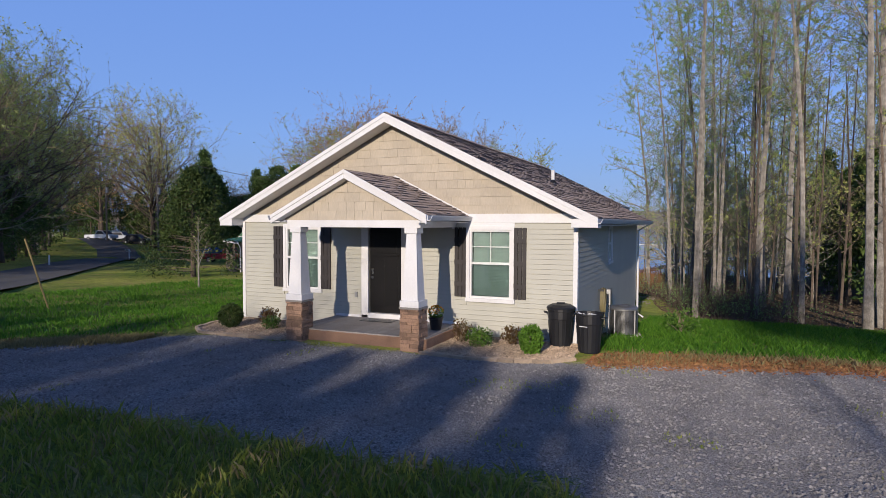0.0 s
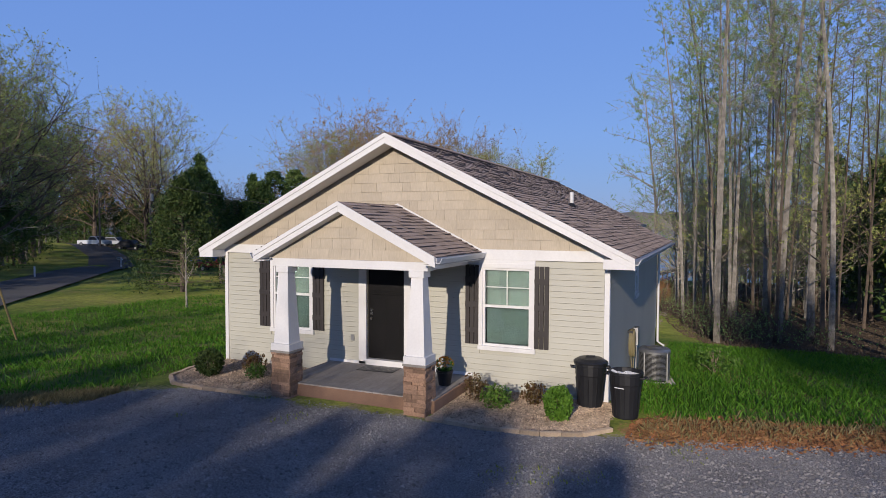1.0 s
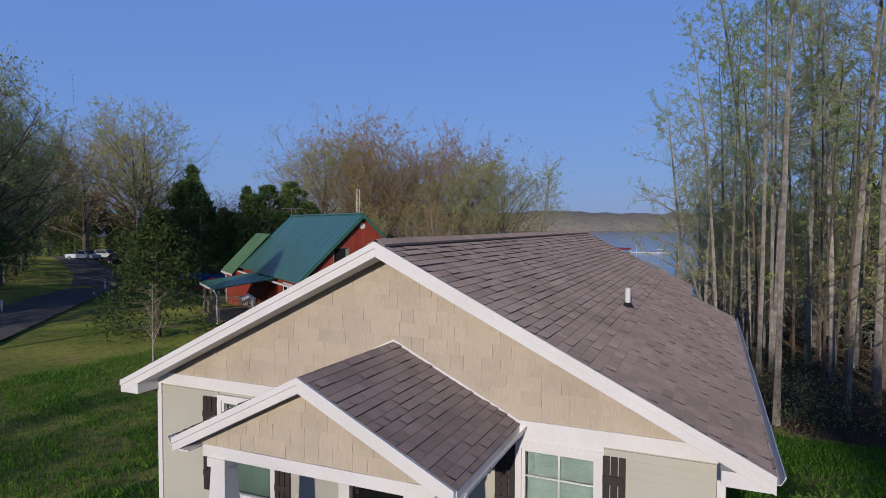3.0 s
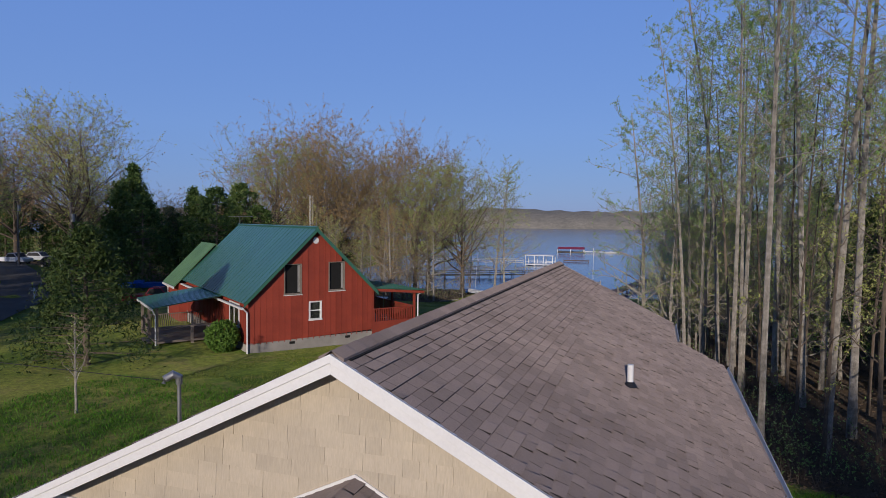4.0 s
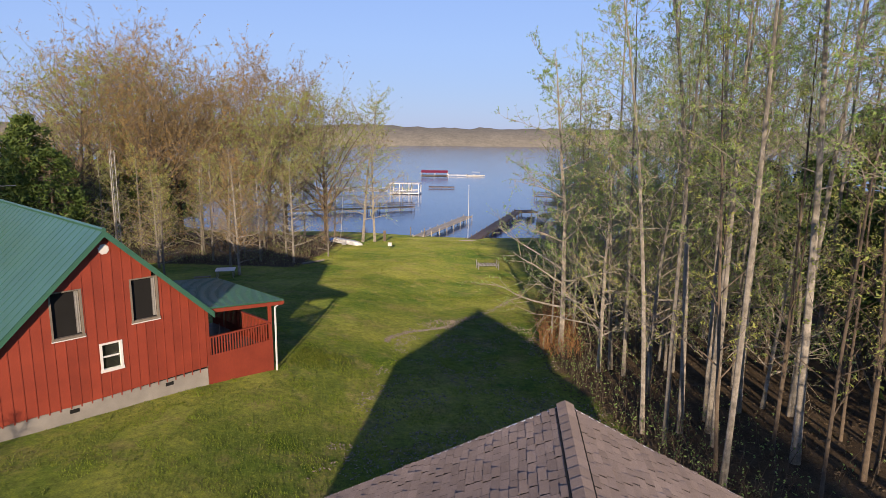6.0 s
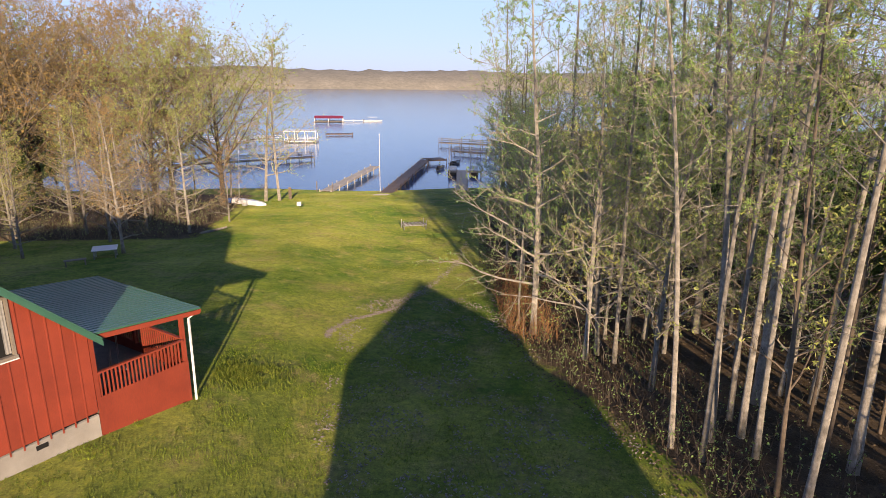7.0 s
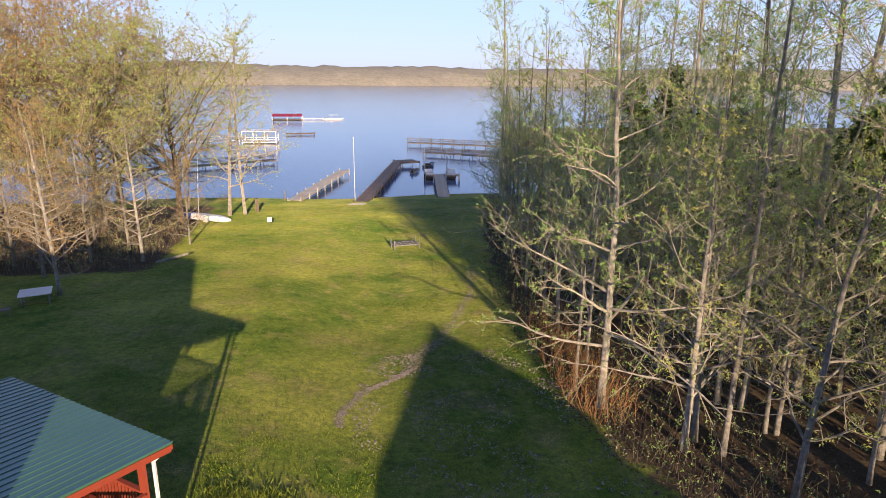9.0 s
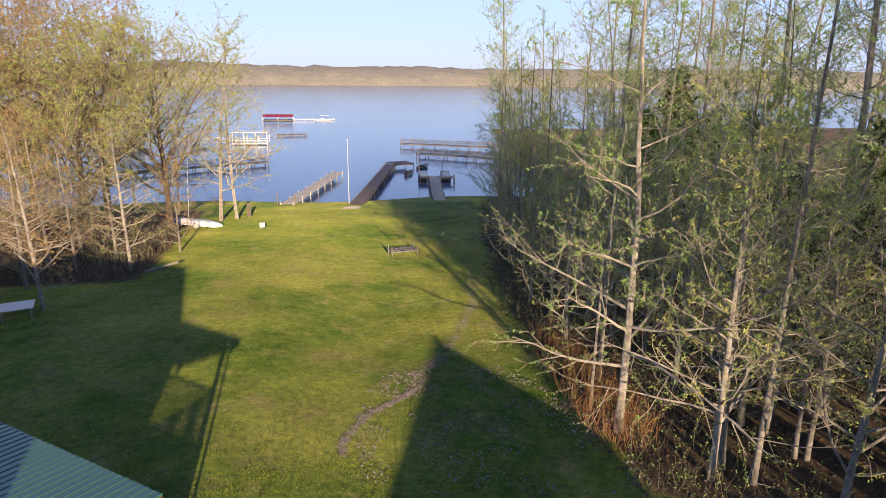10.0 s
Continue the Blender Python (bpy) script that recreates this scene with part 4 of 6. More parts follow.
def metal_roof(p0, p1, p2, p3, mat, parent, ribs, name="roof"):
    """A sheet p0 (top, front), p1 (top, back), p2 (low, back), p3 (low, front) with raised ribs from top to eave."""
    p0, p1, p2, p3 = (Vector(p) for p in (p0, p1, p2, p3))
    n = (p1 - p0).cross(p3 - p0).normalized()
    if n.z < 0:
        n = -n
    r = part(name, Shape().prism([p0, p1, p2, p3], -n * 0.06), mat, parent)
    for i in range(ribs + 1):
        t = i / ribs
        a, b = p0.lerp(p1, t), p3.lerp(p2, t)
        al = (p1 - p0).normalized() * 0.02
        part("rib", Shape().prism([a - al, a + al, b + al, b - al], n * 0.018), mat, r)
    return r


metal_roof((RPX, -0.35, RPZ), (RPX, RD + 0.2, RPZ), (-0.32, RD + 0.2, RPZ - (RPX + 0.32) * PITCH), (-0.32, -0.35, RPZ - (RPX + 0.32) * PITCH), GREEN_METAL, red, 26)
metal_roof((RPX, -0.35, RPZ), (RPX, RD + 0.2, RPZ), (RW + 0.3, RD + 0.2, RPZ - (RW + 0.3 - RPX) * PITCH), (RW + 0.3, -0.35, RPZ - (RW + 0.3 - RPX) * PITCH), GREEN_METAL, red, 26)
part("ridge_cap", Shape().tube([(RPX, -0.36, RPZ + 0.02), (RPX, RD + 0.21, RPZ + 0.02)], [0.09, 0.09], 6), GREEN_METAL, red)
for x_end in (-0.32, RW + 0.3):
    z_end = RPZ - abs(RPX - x_end) * PITCH
    part("rake_board", Shape().prism([(RPX, -0.36, RPZ - 0.05), (x_end, -0.36, z_end - 0.05), (x_end, -0.36, z_end - 0.26), (RPX, -0.36, RPZ - 0.26)], (0, 0.04, 0)), GREEN_METAL, red)
# side porch
PXO, PZI, PZO, PYB, PXW = 12.2, 3.55, 3.18, 6.5, 11.85
pr = metal_roof((RW - 0.1, -0.3, PZI), (RW - 0.1, PYB, PZI), (PXO + 0.2, PYB, PZO), (PXO + 0.2, -0.3, PZO), GREEN_METAL, red, 30, "porch_roof")
part("porch_fascia", box(PXO + 0.16, PXO + 0.2, -0.3, PYB, PZO - 0.2, PZO - 0.07), RED, red)
part("porch_fascia", Shape().prism([(RW, -0.28, PZI - 0.09), (PXO + 0.16, -0.28, PZO - 0.09), (PXO + 0.16, -0.28, PZO - 0.26), (RW, -0.28, PZI - 0.26)], (0, 0.04, 0)), RED, red)
part("porch_floor", box(RW, PXW, 0.0, PYB - 0.4, 0.62, 0.72), WOOD, red, "worn wooden porch floor")
part("porch_skirt", box(RW + 0.02, PXW, -0.02, 0.04, -1.0, 1.16), RED, red, "red plywood porch skirt")
part("porch_skirt", box(PXW - 0.04, PXW, 0.04, PYB - 0.4, -1.6, 1.16), RED, red)
for (x, y) in ((PXW - 0.07, 0.08), (PXW - 0.07, PYB - 0.5), (PXW - 0.07, 3.2), (RW + 0.08, 0.06)):
    part("post", box(x - 0.07, x + 0.07, y - 0.07, y + 0.07, 1.1, PZI - 0.09 - (x - RW) * 0.09), RED, red)


def railing(p, q, z0, z1, parent, mat, gap=0.14):
    p, q = Vector(p), Vector(q)
    d = (q - p)
    n = int(d.length / gap)
    al = d.normalized()
    sd = Vector((-al.y, al.x, 0))
    rail = part("railing", Shape().prism([p - sd * 0.06 + Vector((0, 0, z1)), p + sd * 0.06 + Vector((0, 0, z1)), q + sd * 0.06 + Vector((0, 0, z1)), q - sd * 0.06 + Vector((0, 0, z1))], (0, 0, 0.06)), mat, parent)
    for i in range(n):
        c = p + al * (i + 0.5) * gap
        part("baluster", box(c.x - 0.022, c.x + 0.022, c.y - 0.022, c.y + 0.022, z0, z1), mat, rail)


railing((RW + 0.12, 0.0, 0), (PXW - 0.15, 0.0, 0), 1.16, 2.0, red, RED)
railing((PXW - 0.07, 0.15, 0), (PXW - 0.07, PYB - 0.6, 0), 1.16, 2.0, red, RED)
part("downspout", Shape().tube([(PXO + 0.22, -0.22, PZO - 0.1), (PXW + 0.12, -0.12, PZO - 0.35), (PXW + 0.12, -0.1, -0.75), (PXW + 0.3, -0.25, -0.9)], [0.05] * 4, 6), WHITE, red, "white downspout")
part("downspout", Shape().tube([(-0.3, -0.25, REZ - 0.35), (-0.05, -0.1, REZ - 0.6), (-0.05, -0.1, -0.2)], [0.05] * 3, 6), WHITE, red, "white downspout")
part("gutter", box(-0.45, -0.31, -0.3, RD, REZ - 0.38, REZ - 0.26), WHITE, red)
# front porch
fp = metal_roof((-0.2, 5.0, 2.98), (-0.2, 10.9, 2.98), (-4.4, 10.9, 2.42), (-4.4, 5.0, 2.42), GREEN_METAL, red, 12, "porch_roof")
part("porch_deck", box(-4.2, 0, 5.1, 10.8, 0.12, 0.25), WOOD, red, "grey wooden front porch deck")
for k in range(3):
    part("porch_step", box(-4.6 - 0.3 * k, -4.2 - 0.3 * k, 6.2, 8.2, -0.6, 0.06 - 0.17 * k), WOOD, red)
for (x, y) in ((-4.1, 5.2), (-4.1, 8.0), (-4.1, 10.7), (-2.0, 5.2)):
    part("post", box(x - 0.08, x + 0.08, y - 0.08, y + 0.08, -0.6, 2.38 if x < -3 else 1.2), WOOD, red)
part("fascia", box(-4.42, -4.36, 5.0, 10.9, 2.22, 2.37), WHITE, red)
part("downspout", Shape().tube([(-4.4, 5.05, 2.3), (-4.2, 5.1, 1.9), (-4.2, 5.1, -0.3)], [0.045] * 3, 6), WHITE, red, "white downspout")
railing((-4.1, 8.3, 0), (-4.1, 10.6, 0), 0.3, 1.15, red, WOOD)
railing((-4.0, 10.7, 0), (-0.1, 10.7, 0), 0.3, 1.15, red, WOOD)
part("porch_rail", box(-4.0, -0.1, 5.15, 5.25, 1.05, 1.15), WOOD, red)
# lower wing, its green roof painted lighter for the direct sun on it
WY0, WY1 = RD + 0.02, RD + 4.3
part("wing_wall", box(-0.55, 5.0, WY0, WY1, -0.4, 2.75), RED, red, "red rear wing wall")
part("wing_fascia", box(-1.0, -0.94, WY0, WY1 + 0.3, 2.35, 2.52), WHITE, red)
part("wing_downspout", Shape().tube([(-0.95, WY1 + 0.1, 2.4), (-0.6, WY1 - 0.05, 2.1), (-0.6, WY1 - 0.05, -0.3)], [0.05] * 3, 6), WHITE, red)
for x in (2.6, 6.4):
    part("foundation_vent", box(x, x + 0.35, -0.012, 0.0, 0.28, 0.44), DARK, red)
part("wing_gable", Shape().prism([(-0.55, WY1 - 0.1, 2.75), (5.0, WY1 - 0.1, 2.75), (2.3, WY1 - 0.1, 5.8)], (0, 0.1, 0)), RED, red)
metal_roof((2.3, WY0, 5.95), (2.3, WY1 + 0.3, 5.95), (-0.95, WY1 + 0.3, 2.55), (-0.95, WY0, 2.55), SUNLIT_GREEN, red, 9, "wing_roof")
metal_roof((2.3, WY0, 5.95), (2.3, WY1 + 0.3, 5.95), (5.5, WY1 + 0.3, 2.55), (5.5, WY0, 2.55), SUNLIT_GREEN, red, 9, "wing_roof")
# roof aerial
an = part("antenna", Shape().tube([(RPX, RD - 0.1, RPZ), (RPX, RD - 0.1, RPZ + 0.7)], [0.025, 0.02], 6), METAL, red, "thin metal television aerial")
part("antenna_boom", Shape().tube([(RPX - 0.9, RD - 0.1, RPZ + 0.7), (RPX + 1.1, RD - 0.1, RPZ + 0.72)], [0.02, 0.02], 5), METAL, an)
for i in range(7):
    x = RPX - 0.8 + i * 0.3
    part("antenna_rod", Shape().tube([(x, RD - 0.1 - 0.5 + i * 0.04, RPZ + 0.71), (x, RD - 0.1 + 0.5 - i * 0.04, RPZ + 0.71)], [0.012, 0.012], 4), METAL, an)

# lattice mast behind the red house
MAST_H = 11.2
tower = thing("lattice_mast", "thin grey steel lattice mast behind the red house", "mast", pose(-26.5, 42.5, ground_z(-26.5, 42.5) - 0.1, 0, 0, 15))
corners = [Vector((0.17 * math.cos(a), 0.17 * math.sin(a), 0)) for a in (0.0, 2.094, 4.189)]
for c in corners:
    part("leg", Shape().tube([c, c + Vector((0, 0, MAST_H))], [0.02, 0.02], 6), METAL, tower)
for k in range(28):
    z = Vector((0, 0, 0.3 + k * 0.39))
    for i in range(3):
        part("brace", Shape().tube([corners[i] + z, corners[(i + 1) % 3] + z + Vector((0, 0, 0.36))], [0.011, 0.011], 4), METAL, tower)
part("aerial", Shape().tube([(0, 0, MAST_H - 0.1), (0, 0, MAST_H + 1.2)], [0.015, 0.01], 5), METAL, tower)

# ---- trees ----
def grow(seed, height, r0, clear, spread, limbs, sub, twigs, leaves, leaf_size, lean=0.03, up=0.6, crook=0.05, top=0.97, taper=0.85, leader=1.0, even=0.45, thick=1.0, limb=0.5):
    """Trunk, limbs, twigs and leaves of a broadleaf tree as three shapes."""
    rng = np.random.default_rng(seed)
    wood, fine, green = Shape(), Shape(), Shape()
    n = 11
    drift = rng.normal(size=2) * lean * height
    tp, tr = [], []
    wob = rng.normal(size=(n + 1, 2)) * crook
    wob = np.cumsum(wob, axis=0) * 0.6
    for i in range(n + 1):
        t = i / n
        tp.append(Vector((drift[0] * t * t + wob[i][0] * t, drift[1] * t * t + wob[i][1] * t, height * leader * t)))
        tr.append(r0 * (1 - t) ** 0.75 * (1.3 if i == 0 else 1.0) + 0.008)
    wood.tube(tp, tr, 9)
    tips = []

    def along(pts, t):
        k = min(int(t * (len(pts) - 1)), len(pts) - 2)
        return pts[k].lerp(pts[k + 1], t * (len(pts) - 1) - k)

    for i in range(limbs):
        t = clear + (top - clear) * (i + rng.random()) / limbs
        p = along(tp, t)
        az = i * 2.4 + rng.normal() * 0.5
        ln = spread * height * (even + (1.2 - even) * rng.random()) * (1.15 - (t - clear) / (1.001 - clear) * taper)
        rise = up * (0.5 + 0.8 * rng.random()) + 0.25 * (t - clear)
        d = Vector((math.cos(az), math.sin(az), rise)).normalized()
        pts = [p]
        m = 5
        for k in range(m):
            d = (d + Vector(rng.normal(size=3) * 0.13) + Vector((0, 0, 0.06))).normalized()
            pts.append(pts[-1] + d * ln / m)
        rb = max(r0 * (1 - t) * limb + 0.006, 0.012)
        wood.tube(pts, [rb * (1 - 0.82 * k / m) for k in range(m + 1)], 5, False)
        for j in range(sub):
            q = along(pts, 0.2 + 0.8 * (j + rng.random()) / sub)
            d2 = (d * 0.6 + Vector(rng.normal(size=3) * 0.6) + Vector((0, 0, 0.25))).normalized()
            l2 = ln * (0.22 + 0.3 * rng.random())
            mid = q + d2 * l2 * 0.5
            d3 = (d2 + Vector(rng.normal(size=3) * 0.25) + Vector((0, 0, 0.1))).normalized()
            end = mid + d3 * l2 * 0.5
            fine.spike([q, mid, end], [max(rb * 0.35, 0.009 * thick), max(rb * 0.22, 0.007 * thick)])
            for k in range(twigs):
                s = (q.lerp(mid, rng.random()) if k % 2 else mid.lerp(end, rng.random()))
                d4 = (d3 + Vector(rng.normal(size=3) * 0.7)).normalized()
                e = s + d4 * l2 * (0.25 + 0.3 * rng.random())
                fine.spike([s, e], [0.0065 * max(1.0, height / 13) * thick])
                tips.append((s, e))
    if tips:
        for k in range(leaves):
            s, e = tips[rng.integers(len(tips))]
            p = s.lerp(e, 0.3 + 0.7 * rng.random()) + Vector(rng.normal(size=3) * leaf_size * 0.7)
            green.leaflet(p, leaf_size * (0.7 + 0.8 * rng.random()), rng)
    return wood, fine, green


def make_tree(name, label, shapes, bark, twig, leaf, group):
    wood, fine, green = shapes
    t = thing(name, label, "tree", pose(0, 0, 0), group)
    part("trunk", wood, bark, t, smooth=True)
    tagged(part("twig_mass", fine, twig, t), kind="stuff")
    if green.v:
        tagged(part("crown", green, leaf, t), kind="stuff")
    return t


def put(ob, used, x, y, scale=1.0, turn=0.0, tilt=(0, 0)):
    """The first use moves the built tree itself, further ones are copies."""
    x += drift_x(y)
    m = pose(x, y, ground_z(x, y) - 0.08, tilt[0], tilt[1], turn) @ Matrix.Scale(scale, 4)
    if ob.name in used:
        return copy_thing(ob, m)
    used.add(ob.name)
    ob.matrix_basis = m
    return ob


USED = set()
rng = random.Random(11)
tall = [make_tree("tree", "tall slender pale-barked tree with thin spring leaves", grow(s, 23, r, 0.42, 0.17, 26, 7, 5, lv, 0.04, 0.035, 0.6, thick=1.0, limb=0.26), BARK_PALE, TWIG, lf, "edge of the woods")
        for s, r, lv, lf in ((1, 0.11, 9000, LEAF_SPRING), (2, 0.13, 7500, LEAF_YELLOW), (3, 0.10, 9500, LEAF_SPRING), (4, 0.145, 7500, LEAF_SPRING))]
low = [make_tree("tree", "many-branched woodland tree with pale limbs and sparse leaves", grow(s, 15, r, 0.14, 0.3, 30, 7, 5, lv, 0.043, 0.05, 0.4, 0.09, thick=1.35), BARK_PALE, TWIG, lf, "edge of the woods")
       for s, r, lv, lf in ((21, 0.13, 8500, LEAF_SPRING), (22, 0.12, 8500, LEAF_YELLOW), (23, 0.125, 6500, LEAF_SPRING))]
thin = [make_tree("tree", "thin bare sapling trunk in the woods", grow(s, 17, r, 0.2, 0.17, 18, 4, 3, 900, 0.07, 0.05, 0.7), BARK_DARK, SHADED_TWIG, LEAF_YELLOW, "deep woods") for s, r in ((31, 0.075), (32, 0.10), (33, 0.06))]

# single trees that stand out at the edge of the woods
for k, (x, y, s, kind) in enumerate(((6.75, 17.0, 1.0, 0), (9.3, 19.8, 1.05, 1), (11.0, 23.5, 1.1, 3), (11.1, 17.5, 1.05, 2), (14.0, 17.5, 1.1, 1), (13.2, 15.2, 1.0, 3), (15.2, 19.5, 1.1, 0), (6.5, 26.3, 1.0, 0),
                                      (4.55, 30.9, 0.9, 2), (5.3, 30.0, 0.85, 0), (7.3, 30.1, 0.95, 2), (10.1, 29.0, 1.0, 3), (1.2, 44.4, 0.6, 2), (4.9, 38.5, 0.9, 0), (9.5, 34.0, 1.05, 3))):
    put(tall[kind], USED, x, y, s, k * 67, (rng.uniform(-2, 2), rng.uniform(-2, 2)))
for k, (x, y, s) in enumerate(((3.6, 39.0, 0.9), (5.6, 35.5, 0.95), (2.8, 47.5, 0.8), (3.0, 53.0, 0.9), (2.8, 60.0, 0.95), (3.6, 68.0, 1.0), (5.4, 78.0, 1.05), (7.4, 88.0, 1.15), (9.2, 97.0, 1.15), (7.5, 41.5, 1.05),
                               (6.2, 46.5, 1.0), (8.8, 53.0, 1.0), (10.5, 37.5, 1.1), (7.5, 31.5, 0.9), (11.5, 105.0, 1.2), (13.5, 110.0, 1.1))):
    put(low[k % 3] if y > 34 else tall[k % 4], USED, x, y, s, k * 83, (rng.uniform(-3, 3), rng.uniform(-3, 3)))
put(low[0], USED, 1.7, 42.6, 1.35, 140)
# a thicker screen of low-branched trees beside the back lawn
for k in range(26):
    y = 27 + 46 * (k / 26) + rng.uniform(-1, 1)
    x = woods_edge(y) - drift_x(y) + 2.2 + (k * 5.3) % 11
    put(low[k % 3] if y > 34 else thin[k % 3], USED, x, y, rng.uniform(0.75, 1.05), rng.uniform(0, 360), (rng.uniform(-4, 4), rng.uniform(-4, 4)))
# the woods behind them
count = 0
tries = 0
spots = []
while count < 130 and tries < 6000:
    tries += 1
    y = 14 + 98 * rng.random() ** 1.15
    x = woods_edge(y) - drift_x(y) + 1.5 + (34 if y < 80 else 26) * rng.random() ** 1.25
    if any((x - a) ** 2 + (y - b) ** 2 < 2.6 for a, b in spots):
        continue
    spots.append((x, y))
    d = x - woods_edge(y)
    r = rng.random()
    src = rng.choice(tall) if r < 0.2 else rng.choice(low) if (r < 0.5 and y > 34) else rng.choice(thin)
    put(src, USED, x, y, rng.uniform(0.75, 1.15), rng.uniform(0, 360), (rng.uniform(-3, 3), rng.uniform(-3, 3)))
    count += 1

# tall trees further in, closing the canopy
for k in range(24):
    y = 34 + 64 * (k / 24) + rng.uniform(-1.5, 1.5)
    x = woods_edge(y) - drift_x(y) + 9 + (k * 7.3) % 21
    put(tall[k % 4], USED, x, y, rng.uniform(1.1, 1.3), rng.uniform(0, 360), (rng.uniform(-3, 3), rng.uniform(-3, 3)))

# brown budding trees beyond the red house
broad = [make_tree("tree", "broad tree with reddish-brown spring buds", grow(s, 19, 0.26, 0.2, 0.46, 34, 9, 7, lv, 0.088, 0.03, 0.85, 0.08, 0.97, 0.55, 0.66, 0.75, 1.2), BARK_DARK, BROWN_TWIG, lf, "lakeside woods")
         for s, lv, lf in ((41, 13000, LEAF_BUD), (42, 13000, LEAF_YELLOW), (43, 13000, LEAF_BUD))]
bare = [make_tree("tree", "bare brown tree with fine dense twigs", grow(s, 13, 0.13, 0.1, 0.33, 34, 8, 6, 3600, 0.06, 0.05, 0.3, 0.06), BARK_PALE, BROWN_TWIG, lf, "lakeside woods") for s, lf in ((51, LEAF_BUD), (52, LEAF_YELLOW))]
for k, (x, y, s, v) in enumerate(((-41, 85, 1.24, 0), (-34, 82, 1.12, 1), (-48, 80, 1.2, 2), (-29, 90, 1.0, 1), (-54, 87, 1.2, 0), (-37, 95, 1.1, 2), (-60, 82, 1.15, 1), (-45, 96, 1.1, 0), (-66, 92, 1.2, 2), (-55, 97, 1.2, 1))):
    put(broad[v], USED, x, y, s * 1.09, k * 71)
for k, (x, y, s) in enumerate(((-27.5, 59.7, 0.95), (-26, 69.6, 0.95), (-31, 65, 1.0), (-35, 69, 1.05), (-29, 75, 0.95), (-33, 78, 1.0), (-39, 74, 1.1), (-44, 70, 1.1), (-37, 62, 0.9), (-50, 72, 1.05), (-24.5, 77, 0.7), (-42, 63, 0.9),
                               (-48, 64, 0.9), (-34, 58, 0.8), (-30, 70, 0.9), (-33, 72.5, 1.05), (-37, 78, 1.1), (-41, 78, 1.1), (-46, 76, 1.1), (-36, 88, 1.1), (-52, 78, 1.1), (-40, 67, 0.95))):
    put(bare[k % 2], USED, x, y, s * 0.97, k * 97)
# lakeside pair with fresh leaves
for k, (x, y, s, v) in enumerate(((-24.6, 93.5, 1.6, 0), (-23.0, 94.4, 1.5, 1), (-33.5, 104, 1.2, 0), (-31, 100, 1.0, 1), (-37, 103, 1.1, 2))):
    put(low[v], USED, x, y, s, k * 120, (rng.uniform(-3, 3), 4))
# far bank on the left and trees along the lane
spots = []
while len(spots) < 26:
    x, y = rng.uniform(-190, -66), rng.uniform(95, 330)
    if y > shore(x) - 4 or y < shore(x) - 60:
        continue
    spots.append((x, y))
    put(rng.choice(thin), USED, x, y, rng.uniform(1.1, 1.5), rng.uniform(0, 360))
for k, (x, y, s, v) in enumerate(((-83, 64, 1.3, 1), (-92, 72, 1.1, 0), (-76, 78, 0.65, 2), (-70, 84, 0.65, 0), (-104, 70, 1.1, 2), (-115, 92, 1.2, 1), (-130, 84, 1.1, 0))):
    put(broad[v], USED, x, y, s, k * 53)
for k, (x, y, s) in enumerate(((-46, 16.5, 1.0), (-50, 20, 1.05), (-54, 22.5, 1.0), (-58, 25.5, 1.1), (-62, 28.5, 1.05), (-66, 33, 1.1), (-70, 36, 1.05), (-75, 40, 1.0), (-52, 17, 1.05), (-57, 20, 1.1), (-63, 24, 1.1),
                               (-68, 27, 1.1), (-80, 44, 1.0), (-48, 13, 1.0), (-73, 31, 1.1), (-86, 48, 1.0))):
    put(broad[1] if k % 2 else low[k % 3], USED, x, y, s * (0.92 if k % 2 else 1.3), k * 61)


def conifer(seed, height, width, leaf, size, count, top=1.0):
    """Trunk and a cone of short drooping sprays made of many small leaves."""
    rg = np.random.default_rng(seed)
    wood, green = Shape(), Shape()
    wood.tube([(0, 0, 0), (0, 0, height * 0.5), (0, 0, height * 0.97)], [0.2, 0.13, 0.02], 8)
    lumps = []
    for i in range(130):
        t = rg.random() ** 0.8
        az = rg.random() * 6.283
        r = width * (1 - t) ** top * (0.65 + 0.4 * rg.random())
        c = Vector((math.cos(az) * r, math.sin(az) * r, height * (0.08 + 0.9 * t)))
        wood.tube([(0, 0, c.z - 0.2), c], [0.03, 0.01], 3, False)
        lumps.append((c, 0.35 + 0.5 * width * 0.3 * (1 - t)))
    for i in range(count):
        c, r = lumps[rg.integers(len(lumps))]
        green.leaflet(c + Vector(rg.normal(size=3) * r * 0.6), size * (0.6 + 0.8 * rg.random()), rg)
    return wood, green


def evergreen(name, label, shapes, leaf):
    t = thing(name, label, "tree", pose(0, 0, 0))
    part("trunk", shapes[0], BARK_DARK, t, smooth=True)
    part("crown", shapes[1], leaf, t)
    return t


magnolia = evergreen("magnolia_tree", "glossy dark green magnolia tree on the lawn", conifer(61, 7.7, 3.3, LEAF_DARK, 0.12, 12000, 0.62), LEAF_DARK)
put(magnolia, USED, -25.4, 18.1, 0.97)
cedars = [evergreen("cedar_tree", "dark green conical cedar tree", conifer(62, 13, 3.4, LEAF_CEDAR, 0.22, 4800, 0.8), LEAF_CEDAR),
          evergreen("evergreen_tree", "rounded dark evergreen tree", conifer(63, 12, 4.2, LEAF_CEDAR, 0.23, 5200, 0.45), LEAF_CEDAR)]
for k, (x, y, s, v) in enumerate(((-57, 62, 1.08, 1), (-51, 58, 1.05, 1), (-62, 66, 1.15, 0), (-67, 60, 1.15, 1), (-73, 66, 1.2, 0), (-47, 61, 0.9, 1), (-55, 68, 1.2, 1), (-79, 70, 1.2, 1), (-61, 56, 0.95, 1))):
    put(cedars[v], USED, x, y, s, k * 77)
